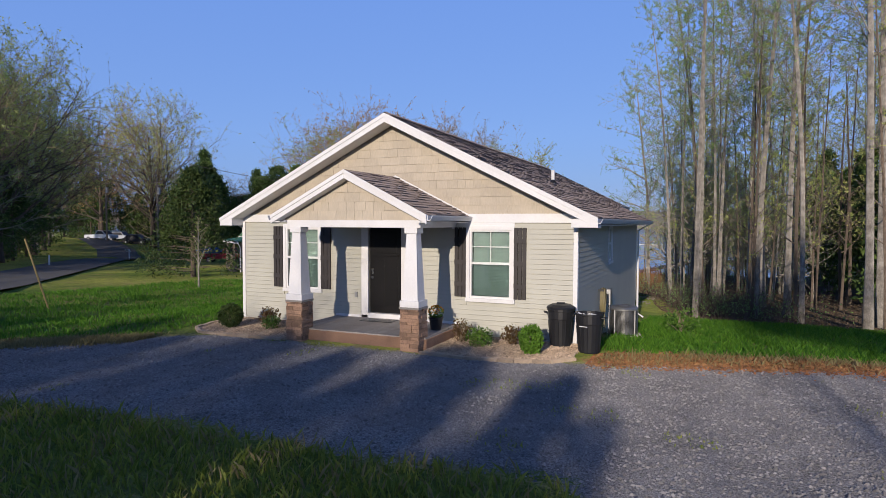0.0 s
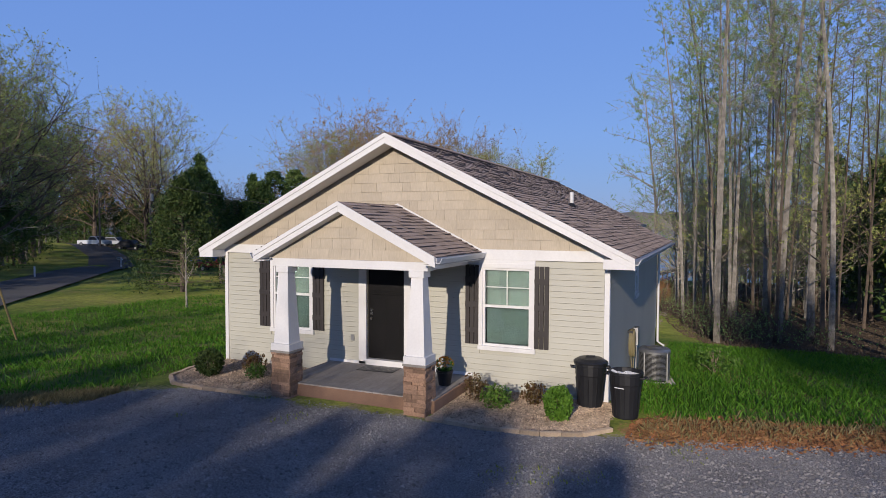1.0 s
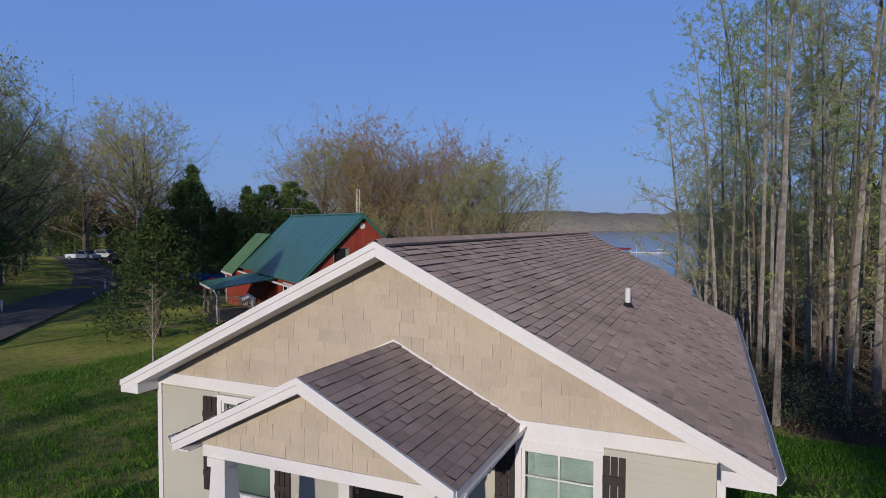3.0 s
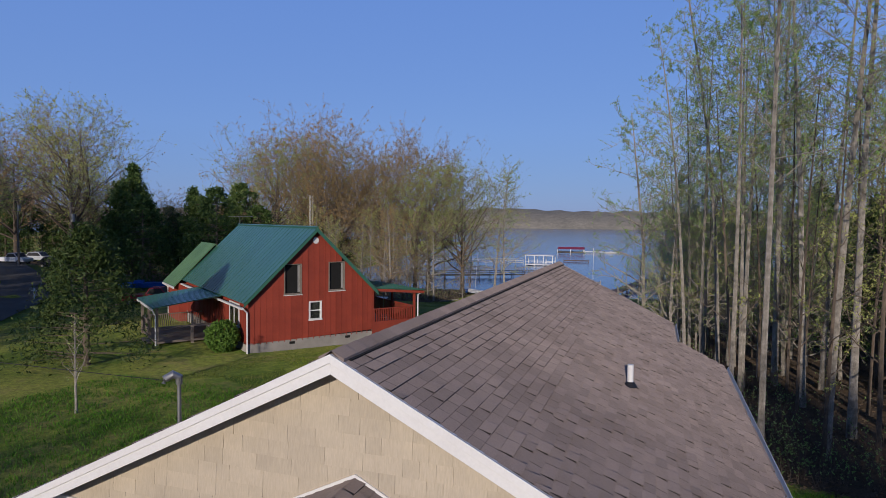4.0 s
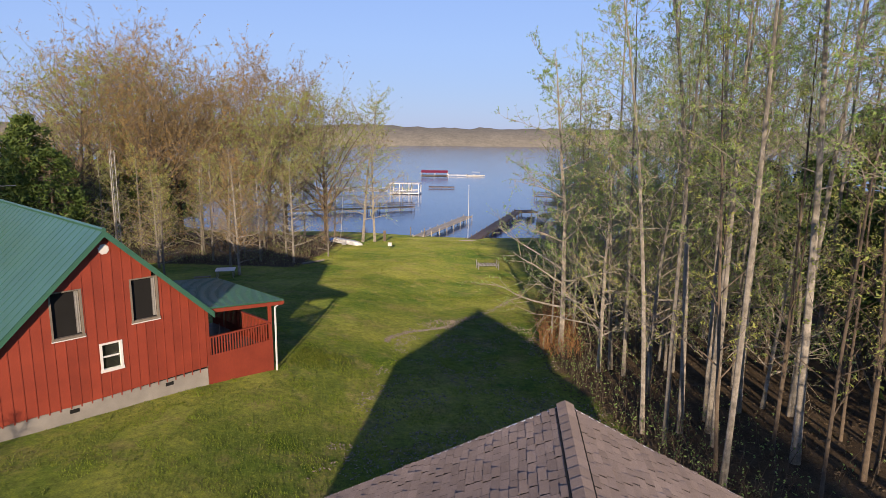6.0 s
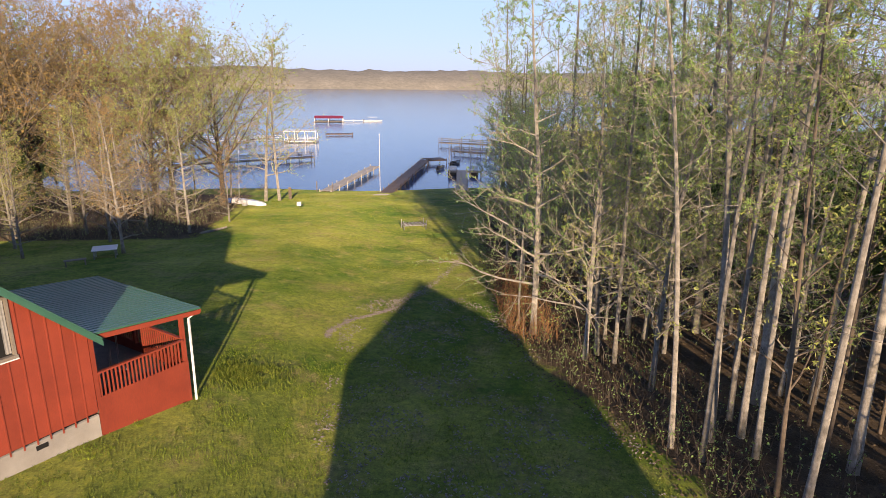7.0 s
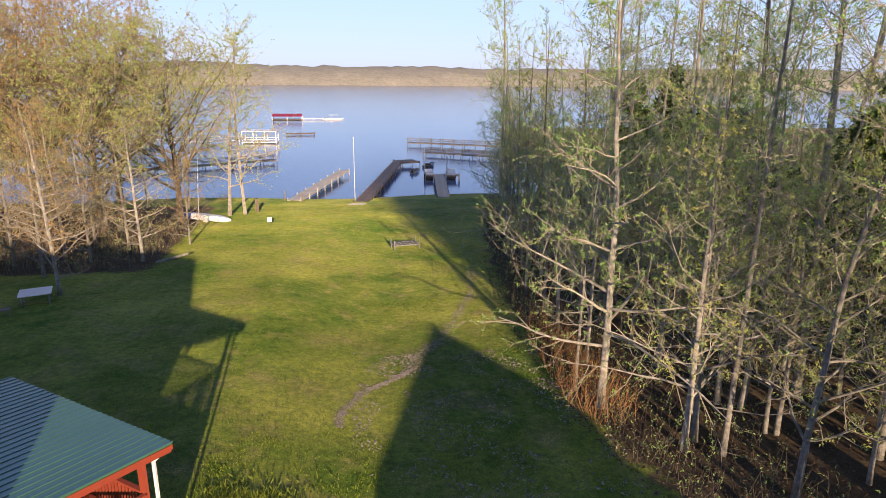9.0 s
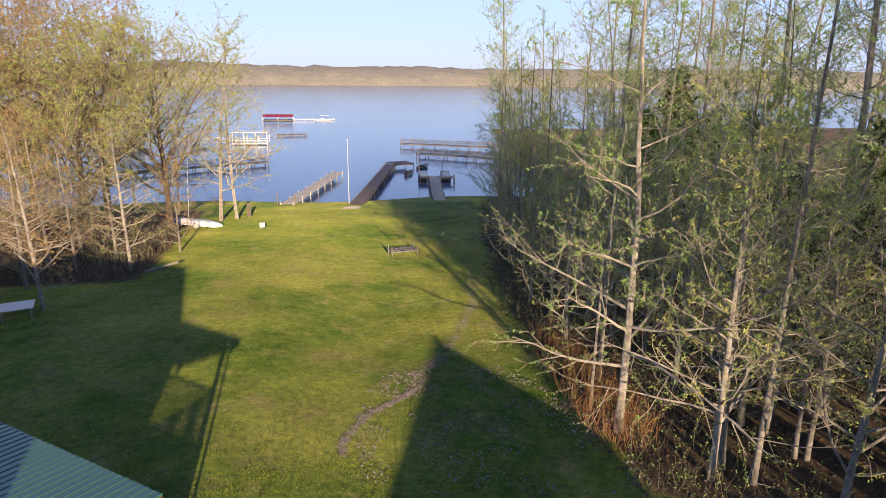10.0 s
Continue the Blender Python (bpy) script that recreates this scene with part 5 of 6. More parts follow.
# dark evergreens deep in the woods
for k in range(17):
    y = 22 + k * 4.6
    put(cedars[(k + 1) % 2], USED, woods_edge(y) - drift_x(y) + 15 + (k * 5) % 9, y, 0.75 + 0.12 * (k % 4), k * 71)
# unseen evergreens added past the left view edge to shade the lane
for k, (x, y) in enumerate(((-36, 0), (-40, 3), (-45, 5), (-51, 7), (-57, 9), (-48, 1))):
    put(cedars[k % 2], USED, x, y, 1.0, k * 50)
# dense evergreen and bare wood closing the view to the left
spots = []
while len(spots) < 38:
    x, y = rng.uniform(-125, -42), rng.uniform(60, 108)
    if y < 52 - (x + 42) * 0.32 or any((x - a) ** 2 + (y - b) ** 2 < 20 for a, b in spots) or (x < -78 and y < 76):
        continue
    spots.append((x, y))
    put(rng.choice(cedars + [bare[0]]), USED, x, y, rng.uniform(0.75, 1.0), rng.uniform(0, 360))
for k in range(16):
    x = -47.5 - k * 2.9
    put(cedars[k % 2], USED, x, 15.5 + k * 2.2 + (k % 3) * 1.6, 0.42 + 0.1 * (k % 3), k * 40)
for k in range(30):
    a, d = radians(38 + 23 * k / 29), 142 + (k * 37) % 46
    put(cedars[k % 2] if k % 3 else bare[k % 2], USED, 5 - d * math.sin(a), -10 + d * math.cos(a), 0.85 + 0.1 * (k % 4) + (0.3 if k % 3 == 0 else 0), k * 63)
small_tree = make_tree("young_tree", "young bare tree with many upright twigs", grow(71, 3.9, 0.045, 0.28, 0.3, 16, 5, 3, 120, 0.05, 0.01, 1.5), BARK_PALE, BROWN_TWIG, LEAF_YELLOW, "")
put(small_tree, USED, -18.16, 11.5, 1.0)

# unseen trees added behind the camera's start to shade drive, lawn and woods
for k, (x, y, s, v) in enumerate(((-8, -50, 0.58, 0), (-1, -47, 0.55, 1), (4, -51, 0.59, 2), (-15, -46, 0.57, 1))):
    put(broad[v], USED, x, y, s, k * 45)
# added evergreens, sized so their shadow ends short of the porch
for k in range(16):
    x, y = -26 + k * 2.25, -34.5 - (k % 3) * 1.2
    put(cedars[1], USED, x, y, ((-3.0 - y) * 0.24 - ground_z(x, y)) / 12.2 - 0.03 * (k % 2), k * 77)
for k, (x, y, s) in enumerate(((16.5, -54, 0.9), (23, -52, 1.0), (-12, -40, 0.95))):
    put(bare[k % 2], USED, x, y, s, k * 70)
for k, (x, y, s, v) in enumerate(((36, -62, 0.8, 1), (44, -60, 0.9, 0))):
    put(broad[v], USED, x, y, s, k * 33)
# unseen pine added so its high crown shades the right lawn and woods
pine = make_tree("pine_tree", "unseen tall pine tree with a high dark crown, added for its shade", grow(81, 30, 0.3, 0.74, 0.15, 22, 6, 4, 7000, 0.22, 0.01, 0.2), BARK_DARK, SHADED_TWIG, LEAF_CEDAR, "pines across the lane")
for k, (x, y, s) in enumerate(((19, -92, 0.95), (39, -90, 1.0), (43, -93, 1.0))):
    put(pine, USED, x, y, s, k * 57)
# more unseen trees, added left of view to shade the lane and left woods
for k, (x, y) in enumerate(((-40, -14), (-47, -8), (-54, -14), (-61, -4), (-68, -10), (-76, -2), (-84, 4), (-58, -22))):
    put(bare[k % 2], USED, x, y, 1.4, k * 40)
# two thin unseen trees added for streaks of shade on the drive
put(thin[0], USED, 11.6, -31, 0.9, 50)
put(thin[1], USED, 14.5, -35, 0.9, 90)

# ---- things by the small house ----
def lathe(profile, sides=20, cx=0.0, cy=0.0):
    s = Shape()
    for r, z in profile:
        for k in range(sides):
            a = 2 * math.pi * k / sides
            s.v.append((cx + r * math.cos(a), cy + r * math.sin(a), z))
    for i in range(len(profile) - 1):
        for k in range(sides):
            a, b = i * sides + k, i * sides + (k + 1) % sides
            s.f.append((a, b, b + sides, a + sides))
    s.f.append(tuple(range(sides - 1, -1, -1)))
    return s


def trash_can(x, y, lid, turn):
    t = thing("trash_can", "black plastic trash can with closed lid beside the wall" if lid else "open black plastic trash can with white bag", "trash can", pose(x, y, ground_z(x, y) + 0.02, 0, 0, turn))
    body = lathe([(0.215, 0.0), (0.225, 0.02), (0.275, 0.6), (0.283, 0.62), (0.285, 0.78), (0.305, 0.79), (0.305, 0.83), (0.27, 0.83), (0.262, 0.7), (0.2, 0.05)])
    part("body", body, BLACK_PLASTIC, t, smooth=False)
    for k in range(10):
        a = k * 0.628
        part("rib", Shape().tube([(0.222 * math.cos(a), 0.222 * math.sin(a), 0.06), (0.27 * math.cos(a), 0.27 * math.sin(a), 0.56)], [0.012, 0.012], 5), BLACK_PLASTIC, t)
    for sx in (1, -1):
        part("handle", Shape().tube([(sx * 0.29, -0.09, 0.74), (sx * 0.36, -0.07, 0.75), (sx * 0.36, 0.07, 0.75), (sx * 0.29, 0.09, 0.74)], [0.016] * 4, 6), BLACK_PLASTIC, t)
    if lid:
        part("lid", lathe([(0.315, 0.83), (0.32, 0.85), (0.3, 0.875), (0.22, 0.92), (0.1, 0.935), (0.001, 0.938)]), BLACK_PLASTIC, t, "domed black lid")
        part("lid_handle", box(-0.09, 0.09, -0.02, 0.02, 0.935, 0.965), BLACK_PLASTIC, t, bevel=0.008)
    else:
        rg = np.random.default_rng(3)
        bag = Shape()
        n = 18
        for r, z in ((0.262, 0.77), (0.2, 0.74), (0.13, 0.79), (0.06, 0.76), (0.002, 0.8)):
            for k in range(n):
                a = 2 * math.pi * k / n
                bag.v.append((r * math.cos(a), r * math.sin(a), z + rg.normal() * 0.018))
        for i in range(4):
            for k in range(n):
                a, b = i * n + k, i * n + (k + 1) % n
                bag.f.append((a, b, b + n, a + n))
        part("bag", bag, BOAT_WHITE, t, "crumpled white bin bag")
        part("label", box(-0.1, 0.08, -0.277, -0.272, 0.56, 0.575), WHITE, t)


trash_can(4.37, -0.33, True, 20)
trash_can(5.07, -0.75, False, -15)

AX, AY = 5.22, 3.75
ac = thing("air_conditioner", "round grey outdoor air conditioner unit in the grass", "air conditioner", pose(AX, AY, ground_z(AX, AY), 0, 0, 12))
part("pad", box(-0.45, 0.45, -0.45, 0.45, -0.1, 0.05), CONCRETE, ac, bevel=0.01)
part("coil", lathe([(0.34, 0.05), (0.34, 0.72)], 28), DARK, ac)
for i in range(22):
    z = 0.08 + i * 0.029
    part("fin", lathe([(0.365, z), (0.372, z + 0.004), (0.372, z + 0.011), (0.365, z + 0.015)], 24), METAL, ac)
part("top_cover", lathe([(0.38, 0.72), (0.385, 0.77), (0.34, 0.82), (0.22, 0.84), (0.2, 0.83)], 28), METAL, ac, "light grey top cover")
for i in range(6):
    r = 0.04 + i * 0.035
    part("fan_guard", Shape().tube([(r * math.cos(a * 0.5236), r * math.sin(a * 0.5236), 0.845) for a in range(13)], [0.004] * 13, 4), METAL, ac)
for k in range(4):
    a = k * 1.5708 + 0.78
    part("corner_post", Shape().tube([(0.375 * math.cos(a), 0.375 * math.sin(a), 0.05), (0.375 * math.cos(a), 0.375 * math.sin(a), 0.74)], [0.022] * 2, 6), METAL, ac)

HOSE = material("tan_hose", (0.28, 0.24, 0.12), (0.18, 0.15, 0.08), 0.55, fine=30, relief=0.1)
hose = thing("garden_hose", "coiled tan garden hose hung on the side wall", "hose", pose(HW_R + 0.03, 2.9, 0.0))
part("hanger", Shape().box(0.0, 0.12, -0.1, 0.1, 0.92, 0.98), BLACK_PLASTIC, hose)
for k in range(7):
    pts = []
    for i in range(25):
        a = 2 * math.pi * i / 24
        pts.append((0.035 + 0.018 * k, math.sin(a) * (0.13 + 0.008 * (k % 3)), 0.68 + math.cos(a) * (0.3 + 0.012 * (k % 4))))
    part("coil", Shape().tube(pts, [0.013] * 25, 6), HOSE, hose, smooth=True)
part("tap", Shape().tube([(0.0, 0.25, 0.35), (0.09, 0.25, 0.35), (0.11, 0.25, 0.28)], [0.02, 0.02, 0.015], 8), CHROME, hose, "metal outdoor tap")
part("tail", Shape().tube([(0.06, 0.05, 0.4), (0.08, 0.1, 0.1), (0.1, 0.2, -0.1), (0.1, 0.25, 0.28)], [0.013] * 4, 6), HOSE, hose)
meter_box = thing("electric_meter", "grey electric meter box on the side wall", "meter box", pose(HW_R + 0.02, 4.25, 0.4))
part("cabinet", box(0.0, 0.12, -0.14, 0.14, 0.0, 0.45), METAL, meter_box, bevel=0.008)
part("conduit", Shape().tube([(0.06, 0, 0.0), (0.06, 0, -0.9)], [0.025, 0.025], 8), METAL, meter_box)

mat_t = thing("door_mat", "dark patterned door mat on the porch", "mat", pose(-0.22, -0.33, 0.268, 0, 0, 3))
part("mat", box(-0.43, 0.43, -0.24, 0.24, 0.0, 0.014), BLACK_PLASTIC, mat_t, bevel=0.004)
rg = random.Random(5)
for k in range(26):
    a, b = rg.uniform(-0.38, 0.33), rg.uniform(-0.2, 0.17)
    part("pattern", box(a, a + rg.uniform(0.03, 0.08), b, b + rg.uniform(0.01, 0.03), 0.014, 0.016), CONCRETE, mat_t)

pot = thing("flower_pot", "dark pot of orange flowers on the porch", "flower pot", pose(1.62, -0.95, 0.268))
part("pot", lathe([(0.1, 0.0), (0.12, 0.01), (0.16, 0.26), (0.175, 0.27), (0.175, 0.3), (0.15, 0.3), (0.14, 0.24)]), BLACK_PLASTIC, pot)
FLOWER = leaf_material("orange_petal", (0.6, 0.2, 0.02), (0.75, 0.42, 0.05), 0.3)
rgn = np.random.default_rng(8)
fl, st = Shape(), Shape()
for k in range(260):
    d = rgn.normal(size=3)
    d /= np.linalg.norm(d)
    p = Vector((d[0] * 0.17, d[1] * 0.17, 0.42 + d[2] * 0.14))
    (fl if (k % 3 and d[2] > -0.2) else st).leaf(p, 0.035, rgn)
part("flowers", fl, FLOWER, pot, "orange chrysanthemum blooms")
part("leaves", st, LEAF_SHRUB, pot)


def shrub(name, label, x, y, r, h, leaf, count, size, seed, z=None, open_form=False):
    rg = np.random.default_rng(seed)
    t = thing(name, label, "shrub", pose(x, y, ground_z(x, y) if z is None else z))
    stem, green = Shape(), Shape()
    for k in range(14):
        az, el = rg.random() * 6.283, rg.uniform(0.3, 1.0)
        e = Vector((math.cos(az) * r * 0.75 * (1.2 - el), math.sin(az) * r * 0.75 * (1.2 - el), h * el * 0.95))
        stem.tube([(0, 0, 0), e * 0.5 + Vector((0, 0, 0.05)), e], [0.012, 0.008, 0.004], 4, False)
    for k in range(count):
        d = rg.normal(size=3)
        d /= np.linalg.norm(d)
        f = rg.uniform(0.72, 1.04) if not open_form else rg.uniform(0.35, 1.1)
        lump = 1 + 0.14 * noise.noise(Vector((d[0] * 2.2 + seed, d[1] * 2.2, d[2] * 2.2)))
        p = Vector((d[0] * r * f * lump, d[1] * r * f * lump, h * 0.5 + d[2] * h * 0.5 * f * lump))
        green.leaf(p, size * (0.6 + 0.8 * rg.random()), rg)
    tagged(part("stems", stem, BROWN_TWIG, t), kind="stuff")
    tagged(part("foliage", green, leaf, t), kind="stuff")


LEAF_BRIGHT = leaf_material("bright_shrub_leaf", (0.10, 0.22, 0.02), (0.22, 0.40, 0.05), 0.3)
shrub("shrub", "bright green rounded shrub in the pebble bed", 4.02, -1.5, 0.25, 0.6, LEAF_BRIGHT, 2200, 0.035, 1, 0.04)
shrub("shrub", "dark green clipped ball shrub in the bed", -3.9, -1.55, 0.3, 0.6, LEAF_DARK, 2200, 0.035, 2, 0.04)
shrub("shrub", "reddish small shrub by the wall", -3.1, -1.0, 0.26, 0.5, LEAF_RED, 500, 0.035, 3, 0.04, True)
shrub("shrub", "small olive-green shrub in pebbles", -2.75, -1.35, 0.22, 0.34, LEAF_SHRUB, 450, 0.03, 4, 0.04, True)
shrub("shrub", "thin leggy shrub by the porch", 2.25, -0.95, 0.27, 0.5, LEAF_RED, 380, 0.035, 5, 0.04, True)
shrub("shrub", "small green shrub in pebbles", 2.8, -1.25, 0.3, 0.42, LEAF_SHRUB, 650, 0.035, 6, 0.04, True)
shrub("shrub", "reddish-brown small shrub by the wall", 3.4, -0.8, 0.24, 0.46, LEAF_RED, 420, 0.035, 7, 0.04, True)
shrub("shrub", "full green bush by the red house wall", -21.3, 24.0, 1.0, 1.9, LEAF_SHRUB, 4200, 0.1, 8)
shrub("shrub", "low tangled bush at the lawn edge", 6.6, 6.2, 0.6, 0.8, LEAF_SHRUB, 500, 0.05, 9, None, True)
shrub("shrub", "leafless dark bush on the lake bank", -26.8, 112.5, 1.2, 1.9, LEAF_RED, 500, 0.06, 10, -7.9, True)

# pebble beds and their edging blocks
for k, line in enumerate((((-4.8, -0.35), (-4.85, -1.2), (-4.65, -1.95), (-4.15, -2.35), (-3.2, -2.42), (-1.66, -2.3)), ((1.86, -2.32), (2.9, -2.4), (3.9, -2.3), (4.55, -2.05), (4.95, -1.6)))):
    ed = part("edging", box(line[0][0] - 0.02, line[0][0] + 0.02, line[0][1] - 0.02, line[0][1] + 0.02, 0.0, 0.03), EDGING)
    tagged(ed, "curved row of tan edging blocks round the bed", "garden edging")
    for (ax, ay), (bx, by) in zip(line, line[1:]):
        L = math.hypot(bx - ax, by - ay)
        n = max(1, round(L / 0.3))
        for i in range(n):
            c = Vector((ax + (bx - ax) * (i + 0.5) / n, ay + (by - ay) * (i + 0.5) / n, 0))
            b = part("block", box(-L / n / 2 + 0.006, L / n / 2 - 0.006, -0.045, 0.045, -0.08, 0.06), EDGING, ed)
            b.matrix_basis = pose(c.x, c.y, rg.uniform(-0.008, 0.008), 0, 0, math.degrees(math.atan2(by - ay, bx - ax)))


def pebbles(name, label, count, pick, size, mat, seed, category="gravel"):
    """Small angular stones scattered on the ground as one mass."""
    rg = np.random.default_rng(seed)
    s = Shape()
    k = 0
    while k < count:
        p = pick(rg)
        if p is None:
            continue
        x, y, z = p
        r = size * rg.uniform(0.5, 1.3)
        n = len(s.v)
        a = rg.random() * 6.283
        c, d = math.cos(a) * r, math.sin(a) * r
        h = r * rg.uniform(0.5, 0.9)
        s.v += [(x + c, y + d, z), (x - d * 0.8, y + c * 0.8, z), (x - c, y - d, z), (x + d * 0.8, y - c * 0.8, z), (x + c * 0.25, y + d * 0.25, z + h), (x - c * 0.35, y - d * 0.3, z + h * 0.9)]
        s.f += [(n, n + 1, n + 4), (n + 1, n + 5, n + 4), (n + 1, n + 2, n + 5), (n + 2, n + 3, n + 5), (n + 3, n + 4, n + 5), (n + 3, n, n + 4)]
        k += 1
    return tagged(part(name, s, mat), label, category, kind="stuff")


def in_bed(rg):
    if rg.random() < 0.5:
        x, y = rg.uniform(-4.75, -1.65), rg.uniform(-2.36, -0.05)
        if x < -4.15 and y < -2.35 + (-4.15 - x) * 1.2:
            return None
    else:
        x, y = rg.uniform(1.88, 4.9), rg.uniform(-2.36, -0.05)
        if x > 3.9 and y < -2.3 + (x - 3.9) * 0.62:
            return None
    return x, y, 0.03


for a in ([(-4.78, -0.02), (-4.8, -1.2), (-4.62, -1.9), (-4.13, -2.3), (-1.66, -2.28), (-1.66, -0.02)], [(1.86, -0.02), (1.86, -2.3), (2.9, -2.37), (3.9, -2.27), (4.52, -2.03), (4.9, -1.6), (4.75, -0.02)]):
    tagged(part("pavement", Shape().prism([(x, y, 0.028) for x, y in a], (0, 0, -0.1)), MULCH), "tan pebble mulch bed along the wall", "bed", kind="structure")
pebbles("pebble_mulch", "tan and brown pebbles in the bed", 10000, in_bed, 0.024, MULCH, 12)


def on_gravel(rg):
    u = rg.random()
    x, y = rg.uniform(-9, 13), -1.0 - 8.5 * u
    if gravel_area(x, y) < rg.uniform(-0.25, 0.3):
        return None
    return x, y, ground_z(x, y) - 0.004


pebbles("gravel", "grey crushed stone of the drive", 30000, on_gravel, 0.028, PEBBLE, 13)


def on_clay(rg):
    x = rg.uniform(5.2, 10.5)
    y = -0.75 + (x - 7.2) * 0.28 + rg.normal() * 0.35
    return x, y, ground_z(x, y)


MULCH_RED = material("red_wood_mulch", (0.36, 0.16, 0.06), (0.22, 0.09, 0.04), 0.9, coarse=4, fine=40, fine_amount=0.4, relief=0.3, vary=0.5, island=True)
pebbles("wood_mulch", "reddish-brown wood chips beside the drive", 6000, on_clay, 0.03, MULCH_RED, 14, "mulch")


# ---- grass ----
def grass(name, label, count, pick, h, mat, seed, width=0.012):
    rg = np.random.default_rng(seed)
    v, f = [], []
    k = tries = 0
    while k < count and tries < count * 6:
        tries += 1
        p = pick(rg)
        if p is None:
            continue
        x, y = p
        z = ground_z(x, y) - 0.01
        a, hh = rg.random() * 6.283, h * rg.uniform(0.5, 1.4)
        lx, ly = rg.normal() * hh * 0.4, rg.normal() * hh * 0.4
        c, s = math.cos(a) * width, math.sin(a) * width
        n = len(v)
        v += [(x - c, y - s, z), (x + c, y + s, z), (x + lx * 0.4 + c * 0.7, y + ly * 0.4 + s * 0.7, z + hh * 0.6), (x + lx, y + ly, z + hh)]
        f += [(n, n + 1, n + 2), (n, n + 2, n + 3)]
        k += 1
    me = bpy.data.meshes.new(name)
    me.from_pydata(v, [], f)
    me.materials.append(mat)
    return tagged(new(name, me), label, "grass", kind="stuff")


def clumped(x, y, cut=0.0, freq=0.8):
    return noise.noise(Vector((x * freq, y * freq, 4.2))) > cut


def left_lawn(rg):
    x, y = -5.0 - 17 * rg.random() ** 1.2, rg.uniform(-7, 17)
    if gravel_area(x, y) > -0.35 or (rg.random() < 0.6 and not clumped(x, y)):
        return None
    return x, y


def right_lawn(rg):
    x, y = rg.uniform(5.0, 15), rg.uniform(-0.5, 15)
    if gravel_area(x, y) > -0.35 or x > woods_edge(y) + 1 or y < (x - 7.2) * 0.28 - 0.2 or (rg.random() < 0.5 and not clumped(x, y)):
        return None
    return x, y


def near_lawn(rg):
    x, y = rg.uniform(-8, 8.5), rg.uniform(-12, -7)
    if gravel_area(x, y) > rg.uniform(-0.5, 0.15):
        return None
    return x, y


def back_lawn(rg):
    x, y = rg.uniform(-19, 4), 16 + 44 * rg.random() ** 1.3
    if x > woods_edge(y) - 0.3 or not clumped(x, y, -0.15, 0.45):
        return None
    return x, y


def edge_tufts(rg):
    x = rg.uniform(-9, 13)
    up = float(np.interp(x, [-12, -6.9, -4.2], [-8.6, -5.3, -3.2])) if x < -4.6 else float(np.interp(x, [5.4, 7.8, 10, 13], [-1.3, -0.3, 0.4, 0.9]))
    if -4.6 < x < 5.4 or (x > 5 and rg.random() < 0.85):
        return None
    return x, up + rg.normal() * 0.3


def weeds_in_gravel(rg):
    x, y = rg.uniform(-8, 11), rg.uniform(-8, -1.5)
    if gravel_area(x, y) < 0 or not clumped(x, y, 0.42, 0.9):
        return None
    return x, y


def beyond(rg):
    x, y = rg.uniform(-24, 4), 58 + 46 * rg.random()
    if x > woods_edge(y) - 0.3 or not clumped(x, y, -0.05, 0.3):
        return None
    return x, y


grass("grass", "long green lawn grass beside the house", 46000, left_lawn, 0.13, GRASS_LUSH, 21)
grass("grass", "tall lush grass between house and woods", 36000, right_lawn, 0.12, GRASS_LUSH, 22)
grass("grass", "rough grass at the edge of the gravel", 15000, near_lawn, 0.14, GRASS, 23)
grass("grass", "mown back lawn grass", 52000, back_lawn, 0.07, GRASS, 24, 0.02)
grass("grass", "lawn grass towards the lake", 16000, beyond, 0.07, GRASS, 29, 0.035)
def bright_tufts(rg):
    x, y = rg.uniform(-16, 0), rg.uniform(22, 42)
    if not clumped(x, y, 0.22, 0.75):
        return None
    return x, y


grass("grass", "bright yellow-green tufts on the back lawn", 16000, bright_tufts, 0.08, GRASS_BRIGHT, 34, 0.01)
def porch_plants(rg):
    x, y = rg.normal() * 0.9 - 11.4, rg.normal() * 0.8 + 36.6
    return (x, y) if clumped(x, y, -0.2, 1.3) and x > -12.6 else None


grass("weeds", "pale leafy weeds beside the red porch", 2600, porch_plants, 0.16, GRASS, 36, 0.018)
grass("dry_grass", "straw-coloured grass along the gravel", 9000, edge_tufts, 0.12, DRY_GRASS, 25)
grass("dry_grass", "dry tufts in the rough grass", 3500, near_lawn, 0.16, DRY_GRASS, 26)
grass("weeds", "small weeds growing in the gravel", 2500, weeds_in_gravel, 0.05, GRASS, 27)


# fallen leaves on the back lawn and in the woods
def fallen(name, label, count, pick, size, mat, seed):
    rg = np.random.default_rng(seed)
    s = Shape()
    k = 0
    while k < count:
        p = pick(rg)
        if p is None:
            continue
        s.leaf((p[0], p[1], ground_z(*p) + 0.025), size * rg.uniform(0.6, 1.4), rg, 0.75)
        k += 1
    return tagged(part(name, s, mat), label, "leaves", kind="stuff")


def drift(rg):
    t = rg.random() * 8.99
    line = ((-8.6, 42.0), (-8.4, 43.4), (-7.4, 45.4), (-6.0, 46.8), (-5.3, 47.6), (-4.5, 49.8), (-3.3, 51.6), (-1.2, 57.0), (0.2, 60.7), (1.7, 68.6))
    i = int(t)
    (ax, ay), (bx, by) = line[i], line[i + 1]
    w = 0.1 + 0.16 * (i in (4, 5)) + 0.08 * (i > 5)
    return ax + (bx - ax) * (t - i) + rg.normal() * w, ay + (by - ay) * (t - i) + rg.normal() * w


def shade_leaves(rg):
    x, y = rg.uniform(-8, 4), rg.uniform(24, 50)
    if x > woods_edge(y) or not clumped(x, y, 0.02, 0.7):
        return None
    return x, y


